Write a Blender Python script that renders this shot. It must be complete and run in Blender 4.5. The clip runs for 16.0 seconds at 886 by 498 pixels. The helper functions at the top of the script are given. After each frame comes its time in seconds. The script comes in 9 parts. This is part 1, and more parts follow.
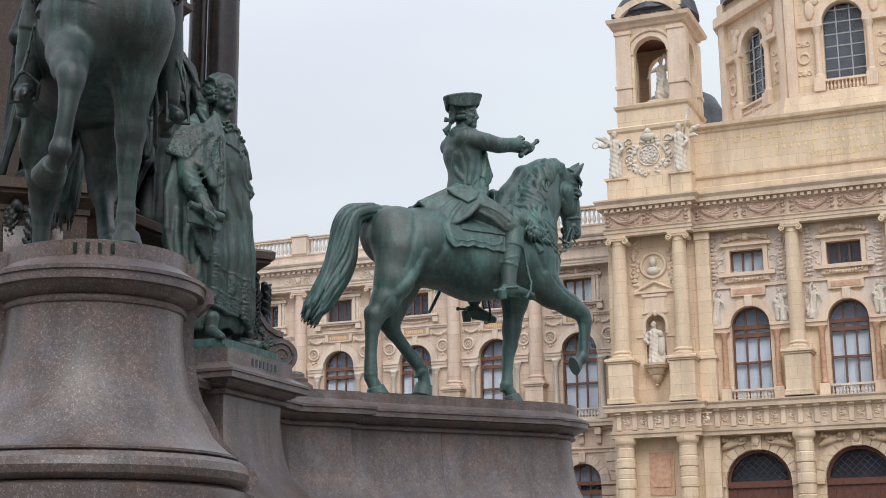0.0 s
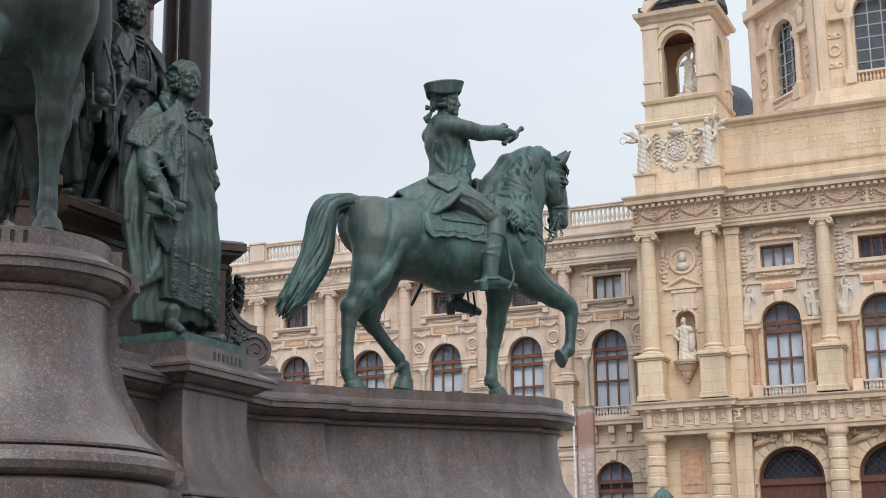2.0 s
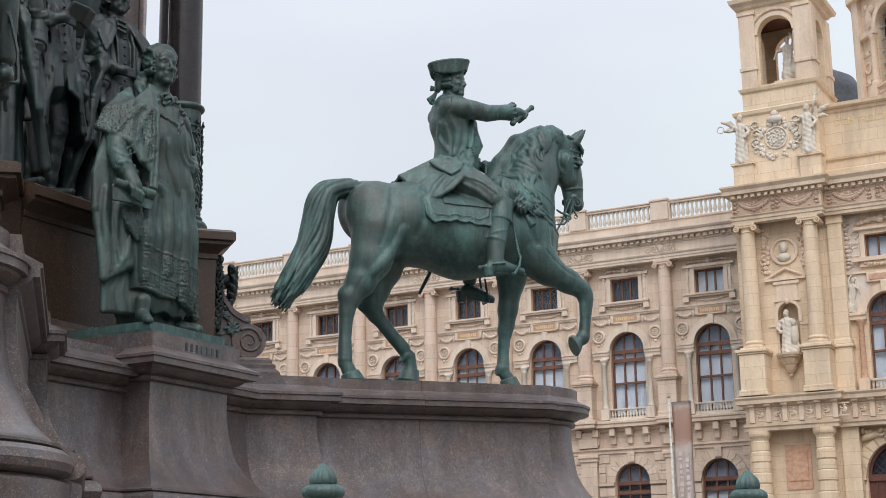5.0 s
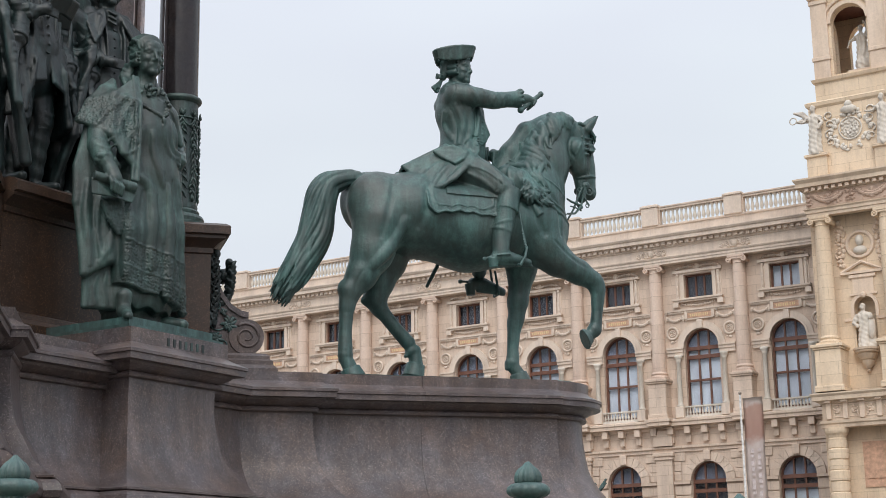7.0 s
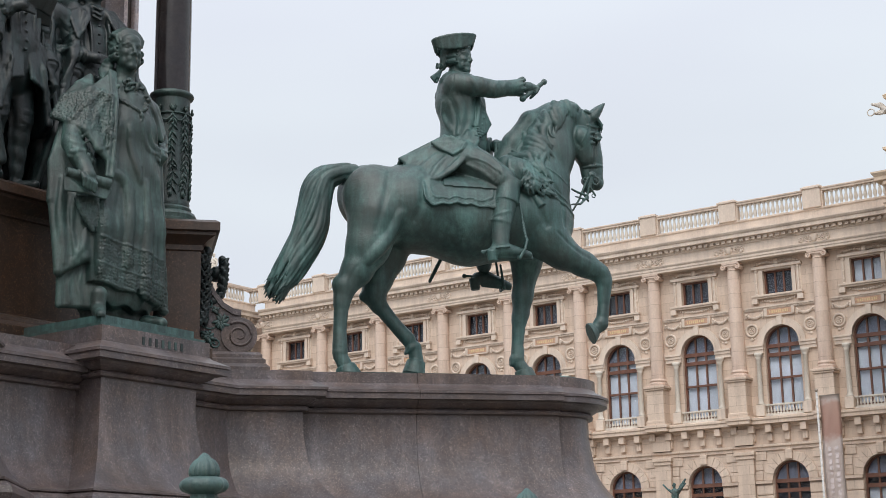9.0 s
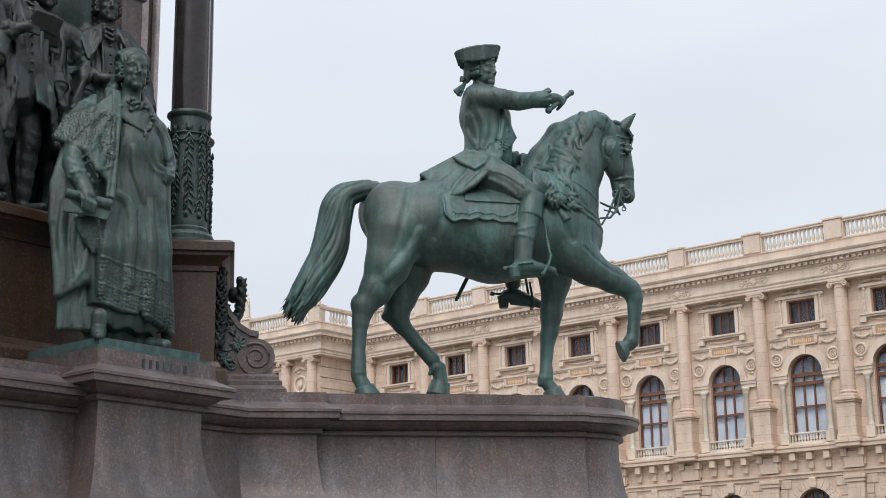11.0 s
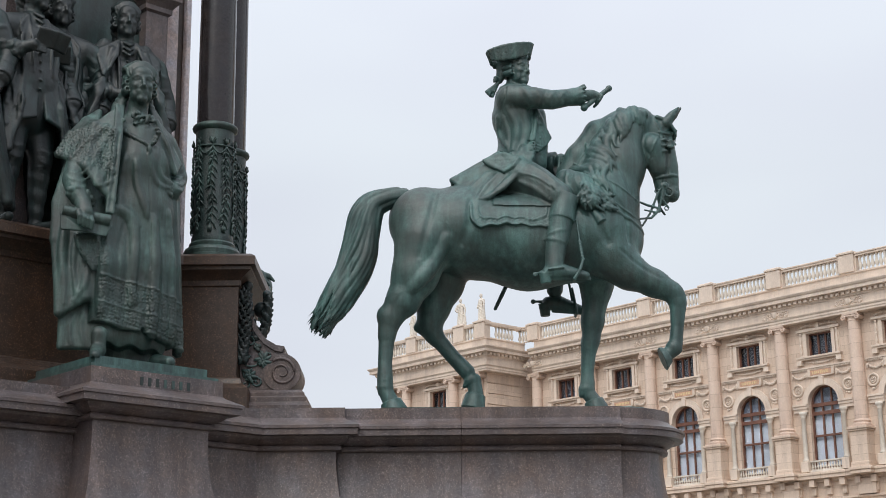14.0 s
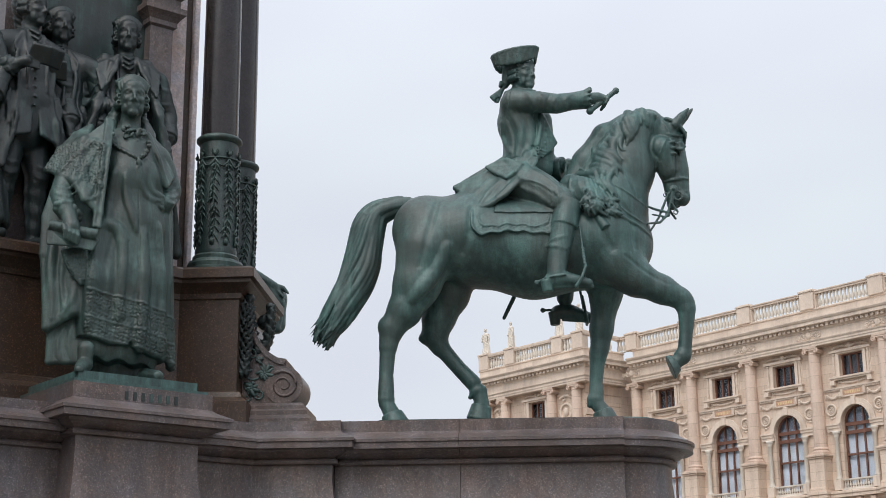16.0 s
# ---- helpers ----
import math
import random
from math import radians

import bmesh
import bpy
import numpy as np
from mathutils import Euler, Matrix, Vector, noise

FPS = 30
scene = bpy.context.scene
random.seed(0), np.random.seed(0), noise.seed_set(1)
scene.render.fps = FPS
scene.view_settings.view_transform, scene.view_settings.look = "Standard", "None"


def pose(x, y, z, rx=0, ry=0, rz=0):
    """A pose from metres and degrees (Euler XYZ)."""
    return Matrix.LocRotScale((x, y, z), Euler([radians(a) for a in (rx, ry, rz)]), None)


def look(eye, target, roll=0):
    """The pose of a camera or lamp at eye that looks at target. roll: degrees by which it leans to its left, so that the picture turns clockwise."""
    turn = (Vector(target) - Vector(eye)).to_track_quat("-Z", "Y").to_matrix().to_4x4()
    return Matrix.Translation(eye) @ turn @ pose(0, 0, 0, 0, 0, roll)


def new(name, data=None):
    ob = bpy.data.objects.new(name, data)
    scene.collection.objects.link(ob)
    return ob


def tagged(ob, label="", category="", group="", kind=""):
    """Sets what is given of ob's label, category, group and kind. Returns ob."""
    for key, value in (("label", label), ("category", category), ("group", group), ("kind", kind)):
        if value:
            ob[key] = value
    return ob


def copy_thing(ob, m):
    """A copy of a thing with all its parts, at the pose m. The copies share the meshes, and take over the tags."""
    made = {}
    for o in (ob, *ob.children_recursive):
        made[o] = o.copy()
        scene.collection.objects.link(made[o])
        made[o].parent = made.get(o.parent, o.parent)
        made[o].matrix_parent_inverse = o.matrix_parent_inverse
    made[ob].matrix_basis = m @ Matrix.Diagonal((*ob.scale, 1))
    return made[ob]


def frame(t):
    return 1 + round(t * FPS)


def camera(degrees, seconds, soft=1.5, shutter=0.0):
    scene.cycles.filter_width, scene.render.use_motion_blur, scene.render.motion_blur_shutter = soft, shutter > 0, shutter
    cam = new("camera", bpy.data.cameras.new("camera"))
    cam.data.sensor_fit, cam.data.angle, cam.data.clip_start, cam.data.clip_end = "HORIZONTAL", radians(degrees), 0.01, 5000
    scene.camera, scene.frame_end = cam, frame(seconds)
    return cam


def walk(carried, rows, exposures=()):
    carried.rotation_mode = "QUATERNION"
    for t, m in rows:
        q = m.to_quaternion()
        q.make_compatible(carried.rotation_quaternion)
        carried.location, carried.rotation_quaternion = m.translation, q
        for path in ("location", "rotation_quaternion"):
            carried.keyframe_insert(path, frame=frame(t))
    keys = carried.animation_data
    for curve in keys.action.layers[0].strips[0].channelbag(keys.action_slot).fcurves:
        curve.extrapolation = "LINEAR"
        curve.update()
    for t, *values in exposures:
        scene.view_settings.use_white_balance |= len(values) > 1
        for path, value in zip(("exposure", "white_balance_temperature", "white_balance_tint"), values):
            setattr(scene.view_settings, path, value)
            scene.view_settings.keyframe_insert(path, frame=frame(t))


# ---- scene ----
cam = camera(33.1, 16.0, soft=0.9)
PATH = [
    (0, (8.362, -18.225, 1.518), (7.634, -16.418, 1.972), -0.6),
    (0.5, (8.435, -18.047, 1.515), (7.699, -16.244, 1.97), -0.8),
    (1, (8.579, -17.904, 1.514), (7.831, -16.106, 1.969), -0.8),
    (1.5, (8.707, -17.772, 1.509), (7.946, -15.979, 1.964), -0.7),
    (2, (8.825, -17.554, 1.508), (8.047, -15.769, 1.962), -0.8),
    (2.5, (8.983, -17.414, 1.494), (8.183, -15.638, 1.949), -0.9),
    (3, (9.123, -17.216, 1.483), (8.3, -15.45, 1.938), -0.9),
    (3.5, (9.264, -17.022, 1.482), (8.419, -15.267, 1.936), -0.8),
    (4, (9.424, -16.817, 1.472), (8.55, -15.077, 1.927), -0.9),
    (6.5, (10.07, -15.805, 1.488), (9.076, -14.13, 1.944), -0.8),
    (7, (10.225, -15.599, 1.483), (9.202, -13.942, 1.94), -0.9),
    (7.5, (10.368, -15.39, 1.476), (9.323, -13.747, 1.935), -1.0),
    (8, (10.536, -15.182, 1.48), (9.467, -13.555, 1.938), -0.9),
    (8.5, (10.651, -14.951, 1.475), (9.557, -13.341, 1.935), -1.0),
    (9, (10.789, -14.719, 1.481), (9.665, -13.131, 1.942), -1.0),
    (11.5, (11.415, -13.575, 1.509), (10.142, -12.115, 2.008), -0.8),
    (12, (11.55, -13.322, 1.512), (10.246, -11.891, 2.012), -0.8),
    (12.5, (11.675, -13.092, 1.513), (10.342, -11.688, 2.014), -0.7),
    (13, (11.775, -12.83, 1.527), (10.413, -11.456, 2.032), -0.7),
    (13.5, (11.899, -12.616, 1.54), (10.507, -11.274, 2.049), -0.7),
    (14, (12.002, -12.37, 1.549), (10.584, -11.057, 2.066), -0.7),
    (14.5, (12.115, -12.138, 1.556), (10.677, -10.85, 2.08), -0.7),
    (15, (12.254, -11.904, 1.568), (10.791, -10.646, 2.094), -0.7),
    (15.5, (12.347, -11.667, 1.577), (10.861, -10.437, 2.106), -0.6),
    (16, (12.486, -11.428, 1.581), (10.975, -10.231, 2.114), -0.5),
]
walk(cam, [(t, look(eye, target, roll)) for t, eye, target, roll in PATH])

# ---- sky and light ----
world = bpy.data.worlds.new("overcast_sky")
scene.world = world
world.use_nodes = True
wn, wl = world.node_tree.nodes, world.node_tree.links
wn.clear()
SUN_ELEVATION, SUN_ROTATION = radians(48), radians(150)
sky = wn.new("ShaderNodeTexSky")
sky.sky_type, sky.sun_disc = "NISHITA", False
sky.sun_elevation, sky.sun_rotation = SUN_ELEVATION, SUN_ROTATION
sky.air_density, sky.dust_density, sky.ozone_density = 1.0, 6.0, 1.0
geo = wn.new("ShaderNodeTexCoord")
cloud = wn.new("ShaderNodeTexNoise")
cloud.inputs["Scale"].default_value, cloud.inputs["Detail"].default_value, cloud.inputs["Roughness"].default_value = 1.6, 3.0, 0.5
cmap = wn.new("ShaderNodeMapping")
cmap.inputs["Scale"].default_value = (1.0, 1.0, 2.6)
ramp = wn.new("ShaderNodeValToRGB")
ramp.color_ramp.elements[0].position, ramp.color_ramp.elements[1].position = 0.34, 0.66
ramp.color_ramp.elements[0].color = (6.1, 6.34, 7.27, 1)
ramp.color_ramp.elements[1].color = (7.15, 7.71, 8.2, 1)
wmix = wn.new("ShaderNodeMixRGB")
wmix.inputs["Fac"].default_value = 0.93
bg = wn.new("ShaderNodeBackground")
bg.inputs["Strength"].default_value = 0.125
wout = wn.new("ShaderNodeOutputWorld")
wl.new(geo.outputs["Generated"], cmap.inputs["Vector"])
wl.new(cmap.outputs["Vector"], cloud.inputs["Vector"])
wl.new(cloud.outputs["Fac"], ramp.inputs["Fac"])
wl.new(sky.outputs["Color"], wmix.inputs["Color1"])
wl.new(ramp.outputs["Color"], wmix.inputs["Color2"])
wl.new(wmix.outputs["Color"], bg.inputs["Color"])
# an overcast sky is brighter overhead than low down
up = wn.new("ShaderNodeSeparateXYZ")
rise = wn.new("ShaderNodeMapRange")
rise.inputs["From Min"].default_value, rise.inputs["From Max"].default_value = 0.3, 1.0
rise.inputs["To Min"].default_value, rise.inputs["To Max"].default_value = 0.115, 0.2
wl.new(geo.outputs["Generated"], up.inputs[0])
wl.new(up.outputs["Z"], rise.inputs["Value"])
wl.new(rise.outputs["Result"], bg.inputs["Strength"])
wl.new(bg.outputs["Background"], wout.inputs["Surface"])
sun = new("sun", bpy.data.lights.new("sun", "SUN"))
sun.data.energy, sun.data.angle, sun.data.color = 1.5, radians(40), (1.0, 0.97, 0.92)
sun.matrix_world = look((14, -30, 36), (0, 0, 0))


# ---- materials ----
def material(name, roughness=0.7, metallic=0.0, coat=0.0):
    m = bpy.data.materials.new(name)
    m.use_nodes = True
    b = m.node_tree.nodes["Principled BSDF"]
    b.inputs["Roughness"].default_value, b.inputs["Metallic"].default_value = roughness, metallic
    b.inputs["Coat Weight"].default_value = coat
    return m, m.node_tree.nodes, m.node_tree.links, b


def noise_node(n, l, scale, detail=4.0, rough=0.55, coord="Object", stretch=(1, 1, 1), vec=None):
    if vec is None:
        tc = n.new("ShaderNodeTexCoord")
        vec = tc.outputs[coord]
    mp = n.new("ShaderNodeMapping")
    mp.inputs["Scale"].default_value = stretch
    l.new(vec, mp.inputs["Vector"])
    t = n.new("ShaderNodeTexNoise")
    t.inputs["Scale"].default_value, t.inputs["Detail"].default_value, t.inputs["Roughness"].default_value = scale, detail, rough
    l.new(mp.outputs["Vector"], t.inputs["Vector"])
    return t.outputs["Fac"]


def ramp_node(n, l, fac, stops):
    r = n.new("ShaderNodeValToRGB")
    e = r.color_ramp.elements
    while len(e) < len(stops):
        e.new(0.5)
    for el, (pos, col) in zip(e, stops):
        el.position, el.color = pos, (*col, 1)
    l.new(fac, r.inputs["Fac"])
    return r.outputs["Color"]


def mix_node(n, l, fac, a, b, mode="MIX"):
    x = n.new("ShaderNodeMixRGB")
    x.blend_type = mode
    for sock, v in (("Fac", fac), ("Color1", a), ("Color2", b)):
        if isinstance(v, (int, float)):
            x.inputs[sock].default_value = v
        elif isinstance(v, tuple):
            x.inputs[sock].default_value = (*v, 1)
        else:
            l.new(v, x.inputs[sock])
    return x.outputs["Color"]


def bump_node(n, l, height, strength, distance, b, normal=None):
    p = n.new("ShaderNodeBump")
    p.inputs["Strength"].default_value, p.inputs["Distance"].default_value = strength, distance
    l.new(height, p.inputs["Height"])
    if normal is not None:
        l.new(normal, p.inputs["Normal"])
    l.new(p.outputs["Normal"], b.inputs["Normal"])
    return p.outputs["Normal"]


def sandstone(name, light, dark, block=(0.0, 0.0), tint=0.12):
    """Dressed limestone: broad weathering, fine grain and, where block is given, courses of blocks of slightly different tone."""
    m, n, l, b = material(name, 0.85)
    big = noise_node(n, l, 0.7, 5, 0.6, stretch=(1, 1, 0.45))
    col = ramp_node(n, l, big, [(0.3, dark), (0.62, light)])
    fine = noise_node(n, l, 9.0, 4, 0.65)
    col = mix_node(n, l, 0.22, col, ramp_node(n, l, fine, [(0.3, (0.45, 0.42, 0.4)), (0.7, (1, 1, 1))]), "MULTIPLY")
    soot = noise_node(n, l, 0.9, 6, 0.7, stretch=(1.6, 1.6, 0.22))
    col = mix_node(n, l, 0.55, col, ramp_node(n, l, soot, [(0.36, (0.72, 0.71, 0.72)), (0.52, (1, 1, 1)), (0.72, (1.08, 1.07, 1.05))]), "MULTIPLY")
    if block[0]:
        tc = n.new("ShaderNodeTexCoord")
        sx = n.new("ShaderNodeSeparateXYZ")
        l.new(tc.outputs["Object"], sx.inputs[0])
        cx = n.new("ShaderNodeCombineXYZ")
        add = n.new("ShaderNodeMath")
        l.new(sx.outputs["X"], add.inputs[0]), l.new(sx.outputs["Y"], add.inputs[1])
        l.new(add.outputs[0], cx.inputs["X"]), l.new(sx.outputs["Z"], cx.inputs["Y"])
        br = n.new("ShaderNodeTexBrick")
        br.inputs["Scale"].default_value = 1.0
        br.inputs["Brick Width"].default_value, br.inputs["Row Height"].default_value = block
        br.inputs["Mortar Size"].default_value, br.inputs["Mortar Smooth"].default_value = 0.012, 0.3
        br.inputs["Color1"].default_value, br.inputs["Color2"].default_value = (1, 1, 1, 1), (1 - tint, 1 - tint * 1.15, 1 - tint * 1.3, 1)
        br.inputs["Mortar"].default_value = (0.82 - tint, 0.78 - tint, 0.74 - tint, 1)
        l.new(cx.outputs[0], br.inputs["Vector"])
        col = mix_node(n, l, 1.0, col, br.outputs["Color"], "MULTIPLY")
    info = n.new("ShaderNodeObjectInfo")
    col = mix_node(n, l, 0.5, col, ramp_node(n, l, info.outputs["Random"], [(0.0, (0.86, 0.85, 0.84)), (1.0, (1, 1, 1))]), "MULTIPLY")
    l.new(col, b.inputs["Base Color"])
    bump_node(n, l, fine, 0.35, 0.02, b)
    return m


def granite(name, dark, mid, speck, roughness=0.45, stain=0.5, red=0.0):
    """Speckled granite with rain stains; the grains are a few millimetres across."""
    m, n, l, b = material(name, roughness)
    vor = n.new("ShaderNodeTexVoronoi")
    vor.inputs["Scale"].default_value = 150.0
    tc = n.new("ShaderNodeTexCoord")
    l.new(tc.outputs["Object"], vor.inputs["Vector"])
    sep = n.new("ShaderNodeSeparateColor")
    l.new(vor.outputs["Color"], sep.inputs[0])
    lo = tuple(0.55 * d + 0.45 * q for d, q in zip(dark, mid))
    col = ramp_node(n, l, sep.outputs[0], [(0.0, lo), (0.3, mid), (0.86, mid), (0.97, speck)])
    hue = noise_node(n, l, 3.2, 5, 0.65)
    col = mix_node(n, l, 0.75, col, ramp_node(n, l, hue, [(0.35, (1.12, 0.94, 0.8)), (0.65, (0.94, 1.0, 1.1))]), "MULTIPLY")
    clot = noise_node(n, l, 38.0, 3, 0.6)
    col = mix_node(n, l, 0.45, col, ramp_node(n, l, clot, [(0.35, (0.6, 0.57, 0.55)), (0.6, (1.15, 1.14, 1.12))]), "MULTIPLY")
    med = noise_node(n, l, 6.0, 6, 0.7)
    col = mix_node(n, l, 0.55, col, ramp_node(n, l, med, [(0.3, (0.5, 0.47, 0.46)), (0.7, (1.15, 1.1, 1.08))]), "MULTIPLY")
    streak = noise_node(n, l, 1.5, 6, 0.65, stretch=(3.0, 3.0, 0.42))
    wet = ramp_node(n, l, streak, [(0.36, (0.62, 0.6, 0.58)), (0.55, (1, 1, 1)), (0.75, (1.5, 1.47, 1.45))])
    col = mix_node(n, l, stain, col, wet, "MULTIPLY")
    l.new(col, b.inputs["Base Color"])
    rg = n.new("ShaderNodeMapRange")
    l.new(med, rg.inputs[0])
    rg.inputs[3].default_value, rg.inputs[4].default_value = roughness - 0.1, roughness + 0.2
    l.new(rg.outputs[0], b.inputs["Roughness"])
    bump_node(n, l, med, 0.12, 0.01, b)
    return m


def bronze(name, dark, mid, pale, amount=0.5, brocade=0.0, brown=(0.085, 0.075, 0.062)):
    """Weathered bronze: dark metal, green patina in runs and clouds, pale verdigris at the most weathered spots."""
    m, n, l, b = material(name, 0.5, 0.0)
    cloudy = noise_node(n, l, 2.2, 6, 0.62)
    runs = noise_node(n, l, 2.6, 6, 0.68, stretch=(4.5, 4.5, 0.5))
    both = n.new("ShaderNodeMath")
    both.operation = "ADD"
    l.new(cloudy, both.inputs[0]), l.new(runs, both.inputs[1])
    half = n.new("ShaderNodeMath")
    half.operation = "MULTIPLY"
    half.inputs[1].default_value = 0.5
    l.new(both.outputs[0], half.inputs[0])
    col = ramp_node(n, l, half.outputs[0], [(0.5 - amount * 0.27, dark), (0.5, mid), (0.5 + 0.18, pale)])
    fine = noise_node(n, l, 26.0, 5, 0.7)
    col = mix_node(n, l, 0.4, col, ramp_node(n, l, fine, [(0.32, (0.5, 0.52, 0.52)), (0.62, (1.1, 1.1, 1.08))]), "MULTIPLY")
    rust = noise_node(n, l, 1.7, 4, 0.5)
    col = mix_node(n, l, ramp_node(n, l, rust, [(0.45, (0, 0, 0)), (0.72, (0.55, 0.55, 0.55))]), col, brown)
    l.new(col, b.inputs["Base Color"])
    rg = n.new("ShaderNodeMapRange")
    l.new(cloudy, rg.inputs[0])
    rg.inputs[3].default_value, rg.inputs[4].default_value = 0.36, 0.62
    l.new(rg.outputs[0], b.inputs["Roughness"])
    b.inputs["Specular IOR Level"].default_value = 0.65
    nrm = None
    if brocade:
        vor = n.new("ShaderNodeTexVoronoi")
        vor.feature, vor.inputs["Scale"].default_value = "DISTANCE_TO_EDGE", 26.0
        tc = n.new("ShaderNodeTexCoord")
        l.new(tc.outputs["Object"], vor.inputs["Vector"])
        nrm = bump_node(n, l, vor.outputs["Distance"], brocade, 0.05, b)
    worn = noise_node(n, l, 9.0, 3, 0.55)
    nrm = bump_node(n, l, worn, 0.2, 0.02, b, nrm)
    bump_node(n, l, fine, 0.4, 0.012, b, nrm)
    return m


def plain(name, colour, roughness=0.6, metallic=0.0, scale=8.0, spread=0.25, bump=0.1):
    m, n, l, b = material(name, roughness, metallic)
    f = noise_node(n, l, scale, 5, 0.6)
    lo = tuple(c * (1 - spread) for c in colour)
    hi = tuple(min(1, c * (1 + spread)) for c in colour)
    l.new(ramp_node(n, l, f, [(0.3, lo), (0.7, hi)]), b.inputs["Base Color"])
    bump_node(n, l, f, bump, 0.01, b)
    return m


STONE_WING = sandstone("limestone_wing", (0.82, 0.668, 0.55), (0.7, 0.558, 0.455), (1.6, 0.52))
STONE_MID = sandstone("limestone_pavilion", (0.88, 0.715, 0.535), (0.79, 0.625, 0.45), (1.7, 0.6), 0.1)
STONE_TRIM = sandstone("limestone_trim", (0.825, 0.703, 0.595), (0.665, 0.55, 0.46))
STONE_TRIM_MID = sandstone("limestone_trim_pavilion", (0.86, 0.7, 0.56), (0.72, 0.56, 0.43))
STONE_LEDGE = sandstone("weathered_ledge_stone", (0.74, 0.6, 0.46), (0.56, 0.43, 0.32))
STONE_FRIEZE = sandstone("brown_carved_frieze", (0.62, 0.46, 0.36), (0.48, 0.34, 0.26))
STONE_COLUMN = sandstone("limestone_columns", (0.81, 0.652, 0.545), (0.73, 0.552, 0.455), (40.0, 0.8), 0.16)
STONE_PALE = sandstone("pale_marble", (0.8, 0.74, 0.66), (0.64, 0.58, 0.5))
STONE_PINK = plain("pink_stone", (0.58, 0.36, 0.25), 0.8, 0, 5, 0.25)
WOOD_FRAME = plain("brown_window_paint", (0.16, 0.07, 0.045), 0.5, 0, 6, 0.3)
WOOD_DOOR = plain("brown_door_paint", (0.13, 0.05, 0.035), 0.5, 0, 6, 0.3)
BLIND = plain("pale_blind", (0.55, 0.57, 0.62), 0.75, 0, 1.4, 0.14)
# blue-grey that imitates sky reflected in the arched fanlights
LUNETTE_SHEEN = plain("dim_curtain", (0.17, 0.185, 0.24), 0.8, 0, 1.2, 0.3)
STONE_GREY = sandstone("grey_carved_stone", (0.84, 0.73, 0.65), (0.66, 0.56, 0.49))
# unlit rooms with a bluish window reflection mixed in; also the grille's iron
ROOM_SHADE_AND_IRON = plain("room_shade_and_iron", (0.055, 0.06, 0.08), 0.8, 0, 2, 0.3)
GRANITE = granite("brown_granite", (0.05, 0.043, 0.043), (0.14, 0.123, 0.126), (0.29, 0.255, 0.25), 0.32, 0.75)
GRANITE_RED = granite("dark_red_granite", (0.022, 0.014, 0.01), (0.07, 0.047, 0.035), (0.2, 0.13, 0.085), 0.35, 0.35)
GRANITE_BLACK = granite("polished_dark_granite", (0.016, 0.014, 0.016), (0.028, 0.025, 0.027), (0.045, 0.041, 0.042), 0.12, 0.2)
# the pale base colour stands for sky mirrored in polished granite
GRANITE_SKY_SHEEN = granite("sky_sheen_granite", (0.6, 0.56, 0.58), (0.78, 0.73, 0.76), (0.85, 0.8, 0.82), 0.2, 0.15)
BRONZE = bronze("green_bronze", (0.022, 0.049, 0.047), (0.042, 0.098, 0.093), (0.11, 0.235, 0.22), brown=(0.082, 0.072, 0.066))
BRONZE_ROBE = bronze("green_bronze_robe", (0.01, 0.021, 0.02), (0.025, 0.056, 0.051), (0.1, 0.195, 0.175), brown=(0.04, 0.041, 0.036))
# courtiers' shade under the canopy is in this colour; festoons and posts share it
BRONZE_DARK_SHADED = bronze("dark_bronze_shaded", (0.003, 0.007, 0.008), (0.007, 0.017, 0.018), (0.034, 0.076, 0.074), brown=(0.016, 0.015, 0.017))
# darker bronze with the twin rider's shade in it; sleeves, relief and letters share it
BRONZE_MID_SHADED = bronze("mid_bronze_shaded", (0.005, 0.011, 0.011), (0.016, 0.036, 0.035), (0.068, 0.132, 0.122), brown=(0.03, 0.03, 0.029))
GOLD = plain("faded_gilt", (0.72, 0.56, 0.31), 0.6, 0.0, 9, 0.25)
PAVING = plain("gravel", (0.17, 0.155, 0.13), 0.9, 0, 3, 0.3, 0.4)
SLATE = plain("dark_roof", (0.07, 0.075, 0.09), 0.5, 0, 4, 0.3)
GLASS, gn, gl, gb = material("window_glass", 0.06)
gb.inputs["Base Color"].default_value = (0.9, 0.95, 1.0, 1)
gb.inputs["Transmission Weight"].default_value, gb.inputs["IOR"].default_value = 1.0, 1.35


# ---- building blocks ----
def mesh_of(bm, mat, smooth=False, name="mesh"):
    me = bpy.data.meshes.new(name)
    bm.to_mesh(me)
    bm.free()
    for mm in mat if isinstance(mat, (list, tuple)) else (mat,):
        me.materials.append(mm)
    if smooth:
        me.shade_smooth()
    return me


def thing(name, label, category, m=None, group="", kind=""):
    ob = new(name)
    if m is not None:
        ob.matrix_world = m
    return tagged(ob, label, category, group, kind)


def part(name, data, mat=None, parent=None, label="", m=None, smooth=False):
    """One mesh object under a thing or a part; data is a bmesh or a mesh that several parts share."""
    me = data if isinstance(data, bpy.types.Mesh) else mesh_of(data, mat, smooth, name)
    ob = new(name, me)
    ob.parent = parent
    if m is not None:
        ob.matrix_basis = m
    return tagged(ob, label)


def single(name, bm, mat, label, category, m=None, smooth=False, kind="", group=""):
    ob = new(name, bm if isinstance(bm, bpy.types.Mesh) else mesh_of(bm, mat, smooth, name))
    if m is not None:
        ob.matrix_world = m
    return tagged(ob, label, category, group, kind)


